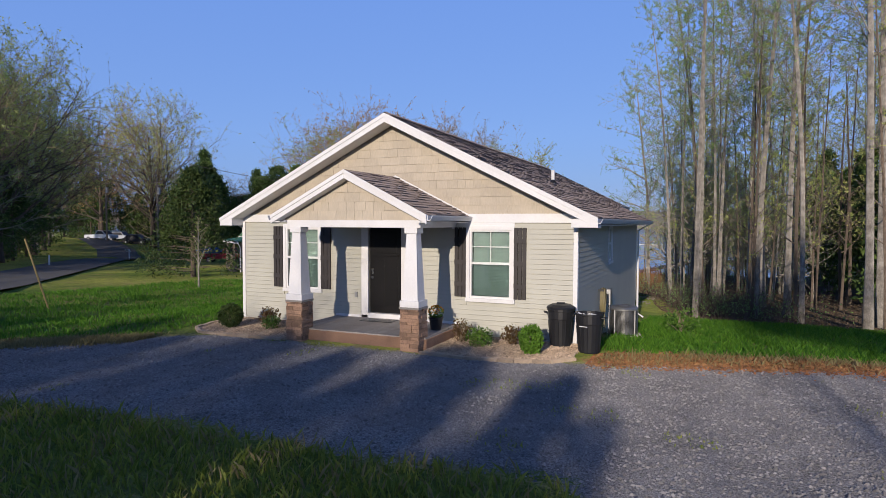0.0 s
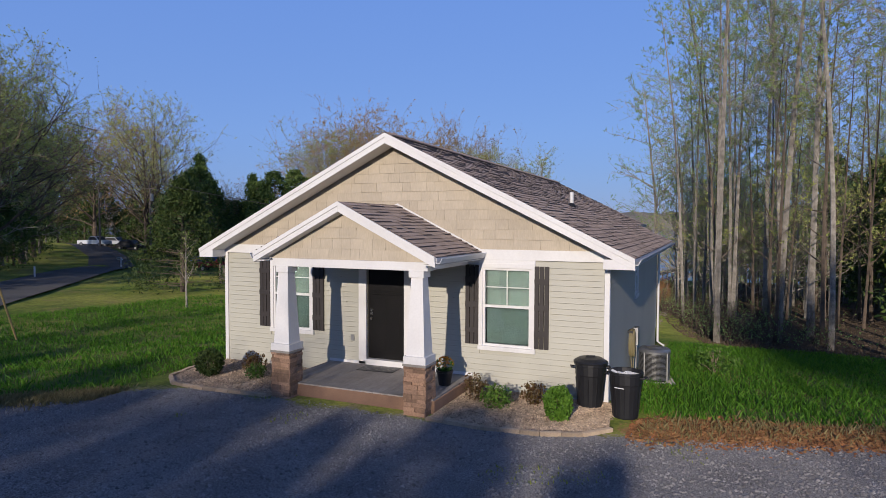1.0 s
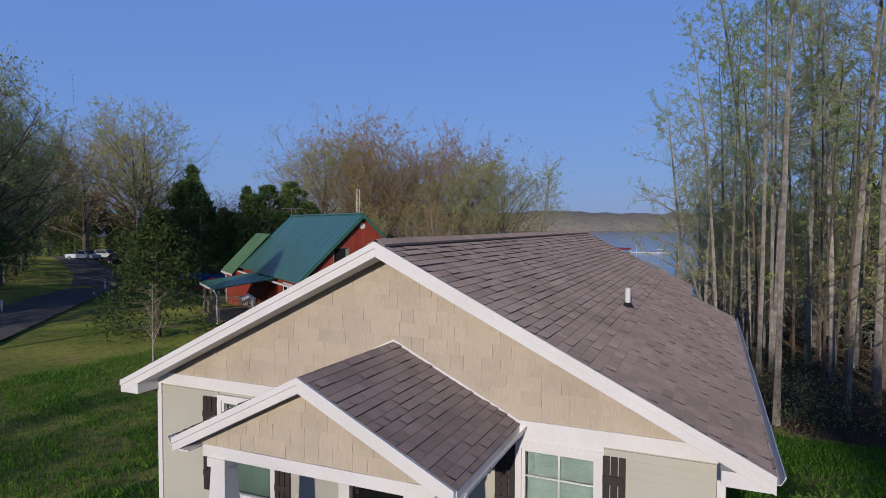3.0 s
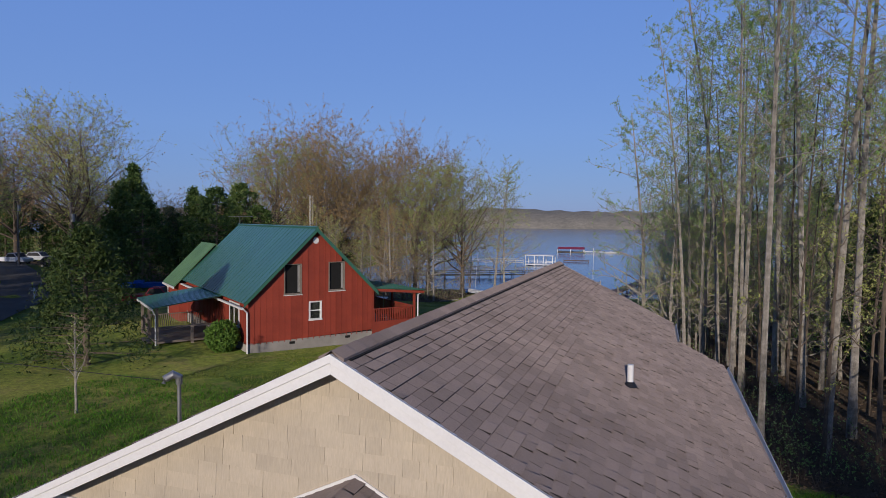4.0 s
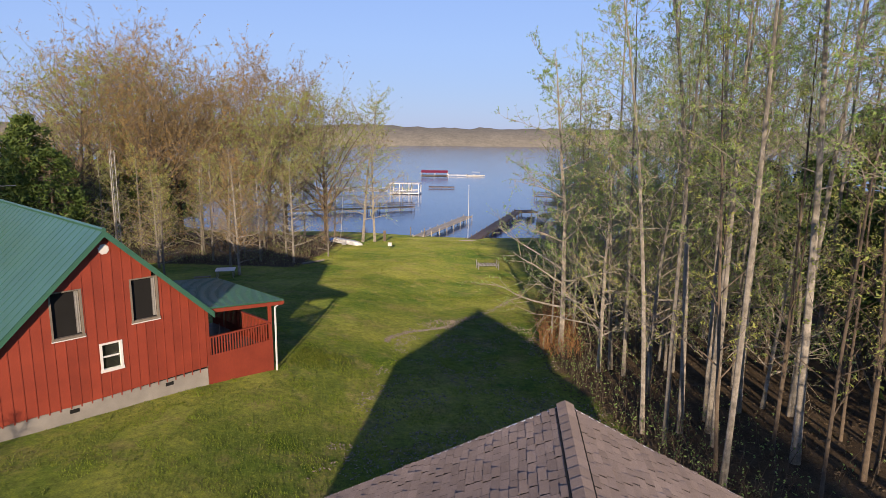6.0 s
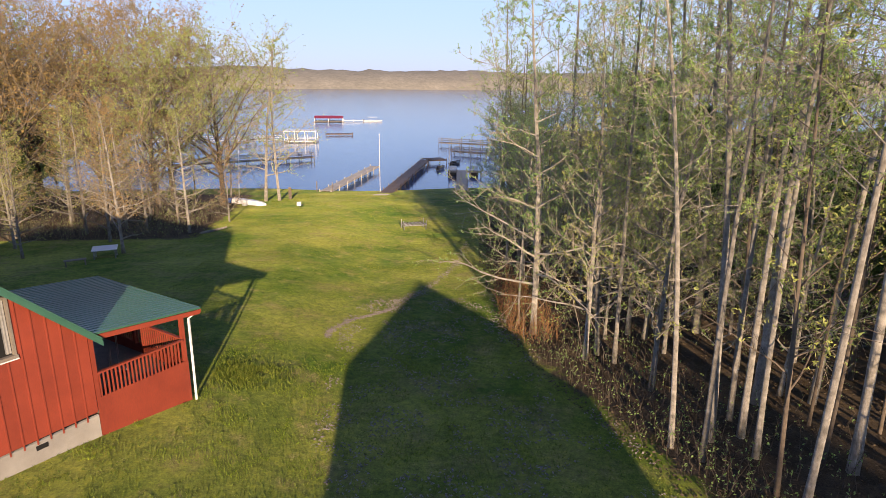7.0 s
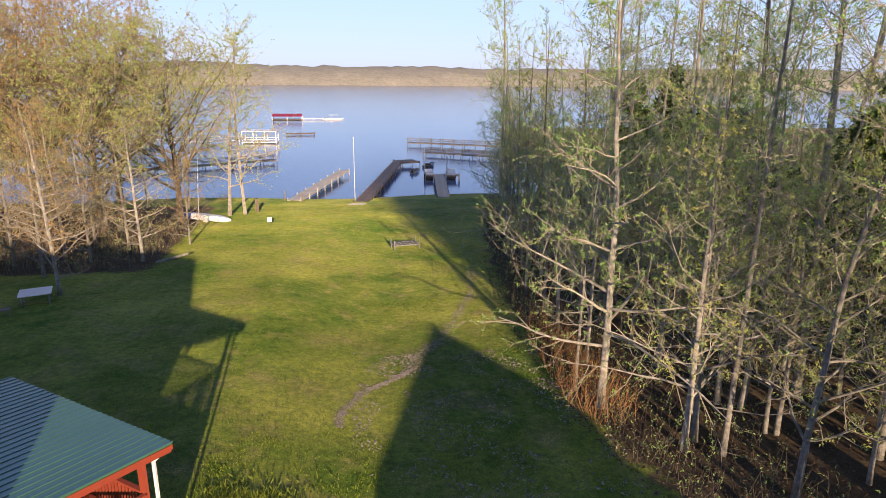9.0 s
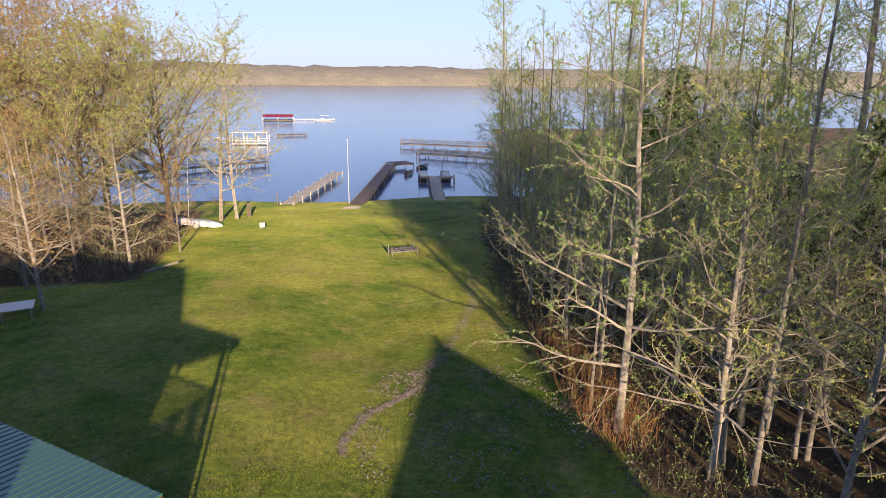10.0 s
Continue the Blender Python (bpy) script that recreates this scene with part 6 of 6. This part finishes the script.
def woods_floor(rg):
    y = 12 + 60 * rg.random() ** 1.3
    x = woods_edge(y) - 0.8 + 16 * rg.random() ** 1.4
    return x, y


LITTER_PALE = material("dry_grey_leaf", (0.36, 0.31, 0.28), (0.22, 0.19, 0.17), 0.9, coarse=4, fine=40, fine_amount=0.3, relief=0.0, vary=0.4, island=True)
def mulch_strip(rg):
    x = rg.uniform(5.3, 12.5)
    y = float(np.interp(x, [5.4, 7.8, 10, 13], [-1.5, -0.55, 0.15, 0.6])) + 0.1 + rg.normal() * 0.32
    return x, y


MULCH = material("orange_brown_chip", (0.34, 0.18, 0.075), (0.19, 0.095, 0.04), 0.9, coarse=4, fine=40, fine_amount=0.3, relief=0.0, vary=0.5, island=True)
fallen("mulch", "orange-brown wood chips along the gravel edge", 5200, mulch_strip, 0.045, MULCH, 35)
fallen("leaf_drift", "line of dry grey leaves across the lawn", 3200, drift, 0.045, LITTER_PALE, 31)
fallen("fallen_leaves", "scattered pale dead leaves on the lawn", 6000, shade_leaves, 0.06, LITTER_PALE, 32)
fallen("leaf_litter", "brown leaf litter under the trees", 16000, woods_floor, 0.07, LITTER, 33)


# underbrush along the woods: thin stems with side twigs
def brush(name, label, count, pick, h, mat, seed, leaf=None, leaf_n=0):
    rg = np.random.default_rng(seed)
    s, green = Shape(), Shape()
    k = 0
    while k < count:
        p = pick(rg)
        if p is None:
            continue
        k += 1
        hh = h * rg.uniform(0.4, 1.3)
        b = Vector((p[0], p[1], ground_z(*p) - 0.05))
        ln = Vector((rg.normal() * 0.22, rg.normal() * 0.22, 1)) * hh
        mid = b + ln * 0.5 + Vector(rg.normal(size=3) * 0.08 * hh)
        tip = b + ln
        s.tube([b, mid, tip], [0.012, 0.008, 0.003], 3, False)
        for j in range(4):
            q = mid.lerp(tip, rg.random()) if j % 2 else b.lerp(mid, 0.4 + 0.6 * rg.random())
            e = q + Vector((rg.normal() * 0.35, rg.normal() * 0.35, 0.25 + 0.3 * rg.random())) * hh * 0.35
            s.tube([q, e], [0.006, 0.003], 3, False)
            if leaf and rg.random() < 0.8:
                for m in range(leaf_n):
                    green.leaf(q.lerp(e, rg.random()), 0.05 * rg.uniform(0.6, 1.4), rg)
    tagged(part(name, s, mat), label, "brush", kind="stuff")
    if green.v:
        tagged(part("brush_leaves", green, leaf), "small spring leaves on the underbrush", "leaves", kind="stuff")


def edge_pick(rg):
    y = 16 + 86 * rg.random() ** 1.3
    x = woods_edge(y) + abs(rg.normal()) * 3.0 - 0.2
    return x, y


def orange_pick(rg):
    y = rg.uniform(41, 52)
    return woods_edge(y) + rg.uniform(-0.4, 1.8), y


def left_pick(rg):
    x, y = rg.uniform(-48, -24), rg.uniform(64, 86)
    return (x, y) if left_woods(x, y) > -0.5 and (left_woods(x, y) < 7) else None


brush("underbrush", "tangled grey-brown underbrush along the woods", 2000, edge_pick, 1.3, SHADED_TWIG, 41, LEAF_SPRING, 2)
REED = material("orange_brown_stem", (0.40, 0.21, 0.09), (0.28, 0.14, 0.06), 0.85, relief=0.0, vary=0.3)
brush("dry_stems", "orange-brown dry stems at the lawn edge", 420, orange_pick, 1.7, REED, 42)
brush("underbrush", "brown thicket under the lakeside trees", 1200, left_pick, 1.6, BROWN_TWIG, 43, LEAF_SPRING, 1)

# ---- lake shore: docks, boats, poles ----
def lake_pose(x, y, z, rx=0, ry=0, rz=0):
    return pose(x + drift_x(y), y, z, rx, ry, rz)


def along(p, q):
    d = Vector((q[0] - p[0], q[1] - p[1], 0))
    return lake_pose(p[0], p[1], 0, 0, 0, math.degrees(math.atan2(d.y, d.x))), d.length


PALE_WOOD = material("sun_bleached_wood", (0.5, 0.45, 0.38), (0.4, 0.36, 0.3), 0.8, coarse=1.5, fine=25, fine_amount=0.25, relief=0.3, vary=0.15)


def dock(name, label, p, q, width, z, mat, plank=0.3, posts=4.0, rail=False, post_top=0.3):
    m, L = along(p, q)
    d = thing(name, label, "dock", m @ Matrix.Translation((0, 0, z)))
    part("frame", Shape().box(0, L, -width / 2, -width / 2 + 0.12, -0.3, -0.05).box(0, L, width / 2 - 0.12, width / 2, -0.3, -0.05), mat, d)
    n = int(L / plank)
    me = box(0.01, L / n - 0.015, -width / 2 - 0.03, width / 2 + 0.03, -0.05, 0.0).mesh("plank")
    for i in range(n):
        part("plank", me, mat, d).location = (i * L / n, 0, 0)
    k = max(2, int(L / posts) + 1)
    pm = Shape().tube([(0, 0, -2.2), (0, 0, post_top)], [0.08, 0.08], 7).mesh("post")
    for i in range(k):
        for s in (-1, 1):
            part("post", pm, mat, d).location = (i * L / (k - 1), s * (width / 2 + 0.06), 0)
    if rail:
        for s in (-1, 1):
            for zz in (0.5, 1.0):
                part("rail", box(0, L, s * (width / 2 + 0.06) - 0.03, s * (width / 2 + 0.06) + 0.03, zz - 0.05, zz + 0.05), mat, d)
    return d


dock("dock", "pale grey wooden floating dock", (-19.3, 110.6), (-12.5, 140.5), 1.8, -7.0, PALE_WOOD)
dock("dock", "long reddish-brown wooden dock", (-9.6, 107.6), (-1.4, 151), 2.0, -6.95, DOCK_WOOD)
dock("dock_platform", "brown dock end platform", (-2.6, 152.0), (1.6, 153.4), 4.0, -6.95, DOCK_WOOD)
dock("gangway", "grey metal gangway to the boat lift", (2.75, 110.5), (5.0, 132.4), 1.8, -6.9, CONCRETE)
for x in (2.75, 7.1):
    bl = thing("boat_lift", "black floating boat lift float", "boat lift", lake_pose(x, 136.6, -7.9, 0, 0, -6))
    part("float", box(-0.85, 0.85, -3.4, 3.4, 0.0, 1.0), BLACK_PLASTIC, bl, bevel=0.05)
    part("float_deck", box(-0.8, 0.8, -3.3, 3.3, 1.0, 1.05), METAL, bl)
    for y in (-2.6, 2.6):
        part("guide_pole", Shape().tube([(-0.7, y, 1.0), (-0.7, y, 5.2)], [0.04, 0.04], 6), METAL, bl)
    for y in (-1.6, 0.0, 1.6):
        part("cross_bar", box(-0.85, 0.85, y - 0.06, y + 0.06, 1.05, 1.12), METAL, bl)
part_lift = dock("dock_platform", "grey cross platform of the boat lift", (1.9, 133.1), (8.2, 132.6), 1.2, -6.9, CONCRETE)
dock("pier", "grey railed fishing pier from the far bank", (2.3, 193), (34, 178), 1.8, -7.0, WOOD, 0.6, 3.0, True, 1.3)
dock("pier", "low railed walkway over the water", (4.9, 171), (30, 155), 1.6, -7.1, WOOD, 0.6, 2.4, True, 0.9)
dock("pier", "dark footbridge from the wooded bank", (-66, 138), (-28.5, 159), 1.6, -7.2, WOOD, 0.6, 3.0, True, 0.9)
dock("dock", "brown boat dock beside the boathouse", (-35.5, 226), (-26.5, 227), 2.2, -7.4, DOCK_WOOD, 0.6)
dock("footbridge", "white railed footbridge to the boathouse", (-82, 192), (-44.5, 199.5), 1.6, -6.9, WHITE, 0.8, 2.5, True, 1.0)
bh = thing("boathouse", "open white boathouse with flat roof on the lake", "boathouse", lake_pose(-39.4, 202, -8.0))
part("roof", box(-4.9, 4.9, -3, 3, 3.35, 3.6), WHITE, bh, bevel=0.03)
part("deck", box(-4.8, 4.8, -2.9, 2.9, 0.25, 0.5), WHITE, bh)
for x in (-4.6, -1.55, 1.5, 4.6):
    for y in (-2.7, 2.7):
        part("post", box(x - 0.12, x + 0.12, y - 0.12, y + 0.12, -1, 3.35), WHITE, bh)
for y in (-2.7, 2.7):
    part("rail", box(-4.6, 4.6, y - 0.05, y + 0.05, 1.2, 1.32), WHITE, bh)
rd = thing("boat_shelter", "red-roofed boat shelter far out on the lake", "boathouse", lake_pose(-44.2, 298, -8.0, 0, 0, 3))
part("roof", Shape().prism([(-6.3, -4, 1.7), (-6.3, 4, 1.7), (-6.3, 0, 2.7)], (12.6, 0, 0)), RED_METAL, rd, "dull red metal roof")
for x in (-6.2, 0, 6.2):
    for y in (-3.6, 3.6):
        part("post", box(x - 0.12, x + 0.12, y - 0.12, y + 0.12, -1, 1.72), WHITE, rd)
part("deck", box(-6.5, 6.5, -3.8, 3.8, 0.15, 0.35), WOOD, rd)
dock("gangway", "white gangway from the red shelter", (-37.6, 298), (-29, 299), 1.6, -7.3, WHITE, 1.0)


def boat(name, label, m, length, width, hull_mat, deck_mat, canopy=False):
    b = thing(name, label, "boat", m)
    s = Shape()
    secs = ((0.0, 0.85, 0.0), (0.3, 1.0, 0.0), (0.65, 0.95, 0.03), (0.88, 0.6, 0.12), (1.0, 0.06, 0.28))
    for t, w, rise in secs:
        hw = width / 2 * w
        x = length * (t - 0.5)
        s.v += [(x, -hw, 0.55 + rise * 0.6), (x, -hw * 0.7, rise), (x, hw * 0.7, rise), (x, hw, 0.55 + rise * 0.6)]
    for i in range(len(secs) - 1):
        for k in range(3):
            a = i * 4 + k
            s.f.append((a, a + 4, a + 5, a + 1))
    s.f += [(0, 1, 2, 3), (16, 19, 18, 17)]
    part("hull", s, hull_mat, b)
    d = Shape()
    for t, w, rise in secs:
        hw = width / 2 * w * 0.96
        x = length * (t - 0.5)
        d.v += [(x, -hw, 0.5 + rise * 0.6), (x, hw, 0.5 + rise * 0.6)]
    d.f = [(2 * i, 2 * i + 1, 2 * i + 3, 2 * i + 2) for i in range(len(secs) - 1)]
    part("deck", d, deck_mat, b)
    part("seat", box(-length * 0.2, -length * 0.05, -width * 0.3, width * 0.3, 0.5, 0.85), deck_mat, b, bevel=0.04)
    part("motor", box(-length * 0.54, -length * 0.47, -0.15, 0.15, 0.2, 1.0), BLACK_PLASTIC, b, bevel=0.04)
    if canopy:
        part("canopy", box(-length * 0.25, length * 0.2, -width * 0.45, width * 0.45, 2.0, 2.12), hull_mat, b, bevel=0.04)
        for x in (-length * 0.23, length * 0.18):
            for y in (-width * 0.42, width * 0.42):
                part("canopy_post", Shape().tube([(x, y, 0.5), (x, y, 2.0)], [0.04, 0.04], 5), METAL, b)
    return b


boat("pontoon_boat", "white pontoon boat with canopy", lake_pose(-24.5, 300, -8.0, 0, 0, 5), 8.5, 2.6, BOAT_WHITE, BOAT_WHITE, True)
boat("boat", "small dark fishing boat moored at the dock", lake_pose(4.2, 151, -8.05, 0, 0, 65), 5.2, 1.8, BLACK_PLASTIC, BLACK_PLASTIC)
boat("boat", "grey jon boat tied beside the dock", lake_pose(0.6, 143, -8.05, 0, 0, 70), 4.2, 1.5, METAL, WOOD)
boat("boat", "white rowing boat upturned on the bank", lake_pose(-25.6, 89.5, ground_z(-25.6, 89.5) + 0.75, 178, 6, -4), 4.2, 1.3, BOAT_WHITE, BOAT_WHITE)
k2 = thing("kayak", "bright blue plastic kayak on the bank", "kayak", lake_pose(-28.5, 91.3, ground_z(-28.5, 91.3) + 0.4, 0, 0, 10))
part("hull", Shape().tube([(-1.0, 0, 0.1), (-0.7, 0, 0.02), (0, 0, 0), (0.7, 0, 0.02), (1.0, 0, 0.1)], [0.03, 0.28, 0.36, 0.28, 0.03], 10), BLUE_TARP, k2, smooth=True)
part("cockpit", box(-0.25, 0.3, -0.18, 0.18, 0.3, 0.37), BLACK_PLASTIC, k2)
for (x, y, h, lean, label) in ((-29.1, 97.1, 7.4, 4, "leaning white pole on the lake bank"), (-10.5, 110.6, 9.2, 0, "tall thin white flagpole without flag")):
    t = thing("pole", label, "pole", lake_pose(x, y, ground_z(x, y) - 0.1, 0, lean, 0))
    part("shaft", Shape().tube([(0, 0, 0), (0, 0, h)], [0.045, 0.03], 8), WHITE, t)
    part("finial", lathe([(0.03, h), (0.09, h + 0.06), (0.09, h + 0.12), (0.01, h + 0.18)], 10), WHITE, t)
for x, y in ((-18.1, 110.2), (-20.6, 110.6)):
    t = thing("mooring_post", "weathered mooring post at the dock", "post", lake_pose(x, y, ground_z(x, y) - 0.2))
    part("shaft", Shape().tube([(0, 0, 0), (0, 0, 1.8)], [0.09, 0.08], 8), WOOD, t)
# stone landing at the long dock
tagged(part("landing", Shape().prism([(-8.9, 103.6, ground_z(-8.9, 103.6) + 0.05), (-6.6, 103.4, ground_z(-6.6, 103.4) + 0.05), (-5.9, 107.7, -6.9), (-7.9, 107.9, -6.9)], (0, 0, -0.3)), CONCRETE), "pale stone landing before the dock", "landing")
cart = thing("boat_trailer", "low slatted metal and wood rack on the grass", "rack", lake_pose(-4.9, 75.4, ground_z(-4.9, 75.4), 0, 0, 12))
for i in range(6):
    part("slat", box(-1.2 + i * 0.42, -1.08 + i * 0.42, -0.75, 0.75, 0.5, 0.58), WOOD, cart)
for y in (-0.6, 0.0, 0.6):
    part("bearer", box(-1.3, 1.25, y - 0.05, y + 0.05, 0.42, 0.5), METAL, cart)
for x in (-1.2, 1.15):
    for y in (-0.6, 0.6):
        part("leg", Shape().tube([(x, y, -0.05), (x * 1.03, y, 0.95)], [0.05, 0.05], 6), METAL, cart)
tb = thing("garden_table", "white square garden table in the shade", "table", lake_pose(-28.0, 58.0, ground_z(-28, 58), 0, 0, 20))
part("tabletop", box(-0.85, 0.85, -0.75, 0.75, 0.72, 0.78), WHITE, tb, bevel=0.01)
for x in (-0.7, 0.7):
    for y in (-0.6, 0.6):
        part("leg", box(x - 0.04, x + 0.04, y - 0.04, y + 0.04, -0.03, 0.72), METAL, tb)
bench = thing("bench", "weathered wooden bench in the shade", "bench", lake_pose(-28.6, 55.0, ground_z(-28.6, 55), 0, 0, 30))
part("seat", box(-0.7, 0.7, -0.2, 0.2, 0.42, 0.47), WOOD, bench)
for x in (-0.6, 0.6):
    part("leg", box(x - 0.04, x + 0.04, -0.18, 0.18, -0.03, 0.42), WOOD, bench)
sg = thing("lawn_sign", "small pale yellow marker sign on the grass", "sign", lake_pose(-18.8, 85.7, ground_z(-18.8, 85.7), 0, 0, 10))
part("panel", box(-0.25, 0.25, -0.015, 0.015, 0.45, 0.95), BOAT_WHITE, sg)
part("stake", Shape().tube([(0, 0, -0.05), (0, 0, 0.5)], [0.02, 0.02], 5), METAL, sg)
log = thing("log", "fallen bare log at the wood's edge", "log", lake_pose(-23.8, 69.7, ground_z(-23.8, 69.7) + 0.12, 0, 0, 40))
part("stem", Shape().tube([(-1.3, 0, 0), (0, 0.1, 0.05), (1.3, 0, 0.2)], [0.13, 0.11, 0.08], 8), BARK_PALE, log)
hm = thing("post", "dark short post on the lake bank", "post", lake_pose(-22.0, 96.5, ground_z(-22, 96.5) - 0.1))
part("shaft", Shape().tube([(0, 0, 0), (0, 0, 1.7)], [0.22, 0.2], 9), BARK_DARK, hm)

# porch swing on the red house
sw = thing("porch_swing", "pale wooden porch swing under the roof", "swing", RM @ pose(10.3, 1.9, 0.72, 0, 0, 60))
part("seat", box(-0.7, 0.7, -0.3, 0.25, 0.42, 0.48), WOOD, sw)
b = part("backrest", box(-0.7, 0.7, 0.25, 0.3, 0.48, 1.0), WOOD, sw)
for x in (-0.65, 0.65):
    part("chain", Shape().tube([(x, 0, 0.45), (x * 0.95, 0, 2.35)], [0.012, 0.012], 5), METAL, sw)

# ---- lane side: vehicles, poles, wires, mailbox ----
def vehicle(label, m, colour, pickup):
    paint = material("car_paint", colour, tuple(c * 0.9 for c in colour), 0.3, 0.1, fine=30, fine_amount=0.05, relief=0.0, spec=0.6)
    c = thing("pickup_truck" if pickup else "car", label, "truck" if pickup else "car", m)
    L, W = (5.5, 1.95) if pickup else (4.6, 1.8)
    prof = [(-L / 2, 0.45), (L / 2, 0.45), (L / 2, 0.95), (L / 2 - 1.1, 1.1), (L / 2 - 1.7, 1.75), (0.0 if pickup else -1.2, 1.78), (-0.5 if pickup else -1.9, 1.1), (-L / 2, 1.05)]
    part("body", Shape().prism([(x, -W / 2, z) for x, z in prof], (0, W, 0)), paint, c, bevel=0.06)
    gl = [(L / 2 - 1.25, 1.14), (L / 2 - 1.75, 1.68), (0.05 if pickup else -1.1, 1.7), (-0.35 if pickup else -1.6, 1.14)]
    for y in (-W / 2 - 0.006, W / 2 - 0.006):
        part("side_window", Shape().prism([(x, y, z) for x, z in gl], (0, 0.012, 0)), BLACK_PLASTIC, c)
    part("windscreen", Shape().prism([(L / 2 - 1.14, -W / 2 + 0.12, 1.16), (L / 2 - 1.14, W / 2 - 0.12, 1.16), (L / 2 - 1.66, W / 2 - 0.16, 1.7), (L / 2 - 1.66, -W / 2 + 0.16, 1.7)], (0.03, 0, 0.03)), BLACK_PLASTIC, c)
    for x in (-L / 2 + 0.9, L / 2 - 0.9):
        for y in (-W / 2 + 0.1, W / 2 - 0.1):
            w = part("wheel", Shape().tube([(x, y - 0.12, 0.36), (x, y + 0.12, 0.36)], [0.36, 0.36], 16), BLACK_PLASTIC, c)
            part("rim", Shape().tube([(x, y - 0.13, 0.36), (x, y + 0.13, 0.36)], [0.2, 0.2], 12), METAL, w)
    for y in (-0.65, 0.65):
        part("headlight", box(L / 2 - 0.02, L / 2 + 0.03, y - 0.15, y + 0.15, 0.78, 0.92), WHITE, c)
    return c


vehicle("white pickup truck parked beside the lane", pose(-92, 62, ground_z(-92, 62), 0, 0, 10), (0.7, 0.72, 0.75), True)
vehicle("dark sedan parked under the trees", pose(-87.5, 65.5, ground_z(-87.5, 65.5), 0, 0, 20), (0.02, 0.022, 0.028), False)
vehicle("silver car parked beside the lane", pose(-97, 70, ground_z(-97, 70), 0, 0, 15), (0.45, 0.47, 0.5), False)
vehicle("red pickup truck parked by the red house", pose(-46, 43.5, ground_z(-46, 43.5), 0, 0, 30), (0.33, 0.015, 0.03), True)
boat("boat", "blue covered boat parked by the trees", pose(-55, 51.5, ground_z(-55, 51.5) + 0.9, 0, 0, 25), 5.5, 2.1, BLUE_TARP, BLUE_TARP)
mb = thing("mailbox", "white mailbox on a post by the lane", "mailbox", pose(-58.5, 40.2, ground_z(-58.5, 40.2)))
part("post", box(-0.06, 0.06, -0.06, 0.06, -0.1, 1.25), WHITE, mb)
part("arm", box(-0.5, 0.3, -0.05, 0.05, 0.95, 1.05), WHITE, mb)
part("box", box(-0.6, -0.1, -0.12, 0.12, 1.05, 1.3), METAL, mb, bevel=0.03)


def utility_pole(x, y, h):
    u = thing("utility_pole", "grey wooden utility pole", "utility pole", pose(x, y, ground_z(x, y) - 0.3))
    part("shaft", Shape().tube([(0, 0, 0), (0, 0, h)], [0.16, 0.11], 9), WOOD, u)
    part("crossarm", box(-1.1, 1.1, -0.06, 0.06, h - 0.7, h - 0.58), WOOD, u)
    part("transformer", Shape().tube([(0.3, 0, h - 2.2), (0.3, 0, h - 1.3)], [0.22, 0.22], 12), METAL, u, "grey transformer can")


utility_pole(-59, 45, 11.0)
utility_pole(-88, 60, 11.0)
utility_pole(-27, -13, 11.5)


def wire(p, q, sag, r=0.007):
    p, q = Vector(p), Vector(q)
    pts = [p.lerp(q, i / 16) - Vector((0, 0, sag * 4 * (i / 16) * (1 - i / 16))) for i in range(17)]
    t = thing("overhead_wire", "thin overhead service wire", "wire", pose(*p))
    part("strand", Shape().tube([x - p for x in pts], [r] * 17, 5), CABLE, t)


wire((-4.95, 2.36, 3.95), (-27, -13, 10.6), 0.5)
wire((-59, 45, 10.0), (-27, -13, 10.9), 0.8)
wire((-59, 45, 10.0), (-88, 60, 10.8), 0.5)
gs = thing("guy_wire_guard", "leaning yellow guy wire guard in the grass", "marker", pose(-15.1, 1.2, ground_z(-15.1, 1.2) - 0.1))
part("guard", Shape().tube([(0, 0, 0), (-0.75, -0.35, 2.7)], [0.035, 0.035], 8), DRY_GRASS, gs)
mk = thing("marker_post", "short white marker post beside the lane", "post", pose(-44, 20.5, ground_z(-44, 20.5)))
part("shaft", Shape().tube([(0, 0, -0.05), (0, 0, 0.9)], [0.07, 0.07], 8), WHITE, mk)

# roof shingles that can be told apart, over the front of the right slope
for s in single_r:
    part("shingle", s, SHINGLE_PART, roof)
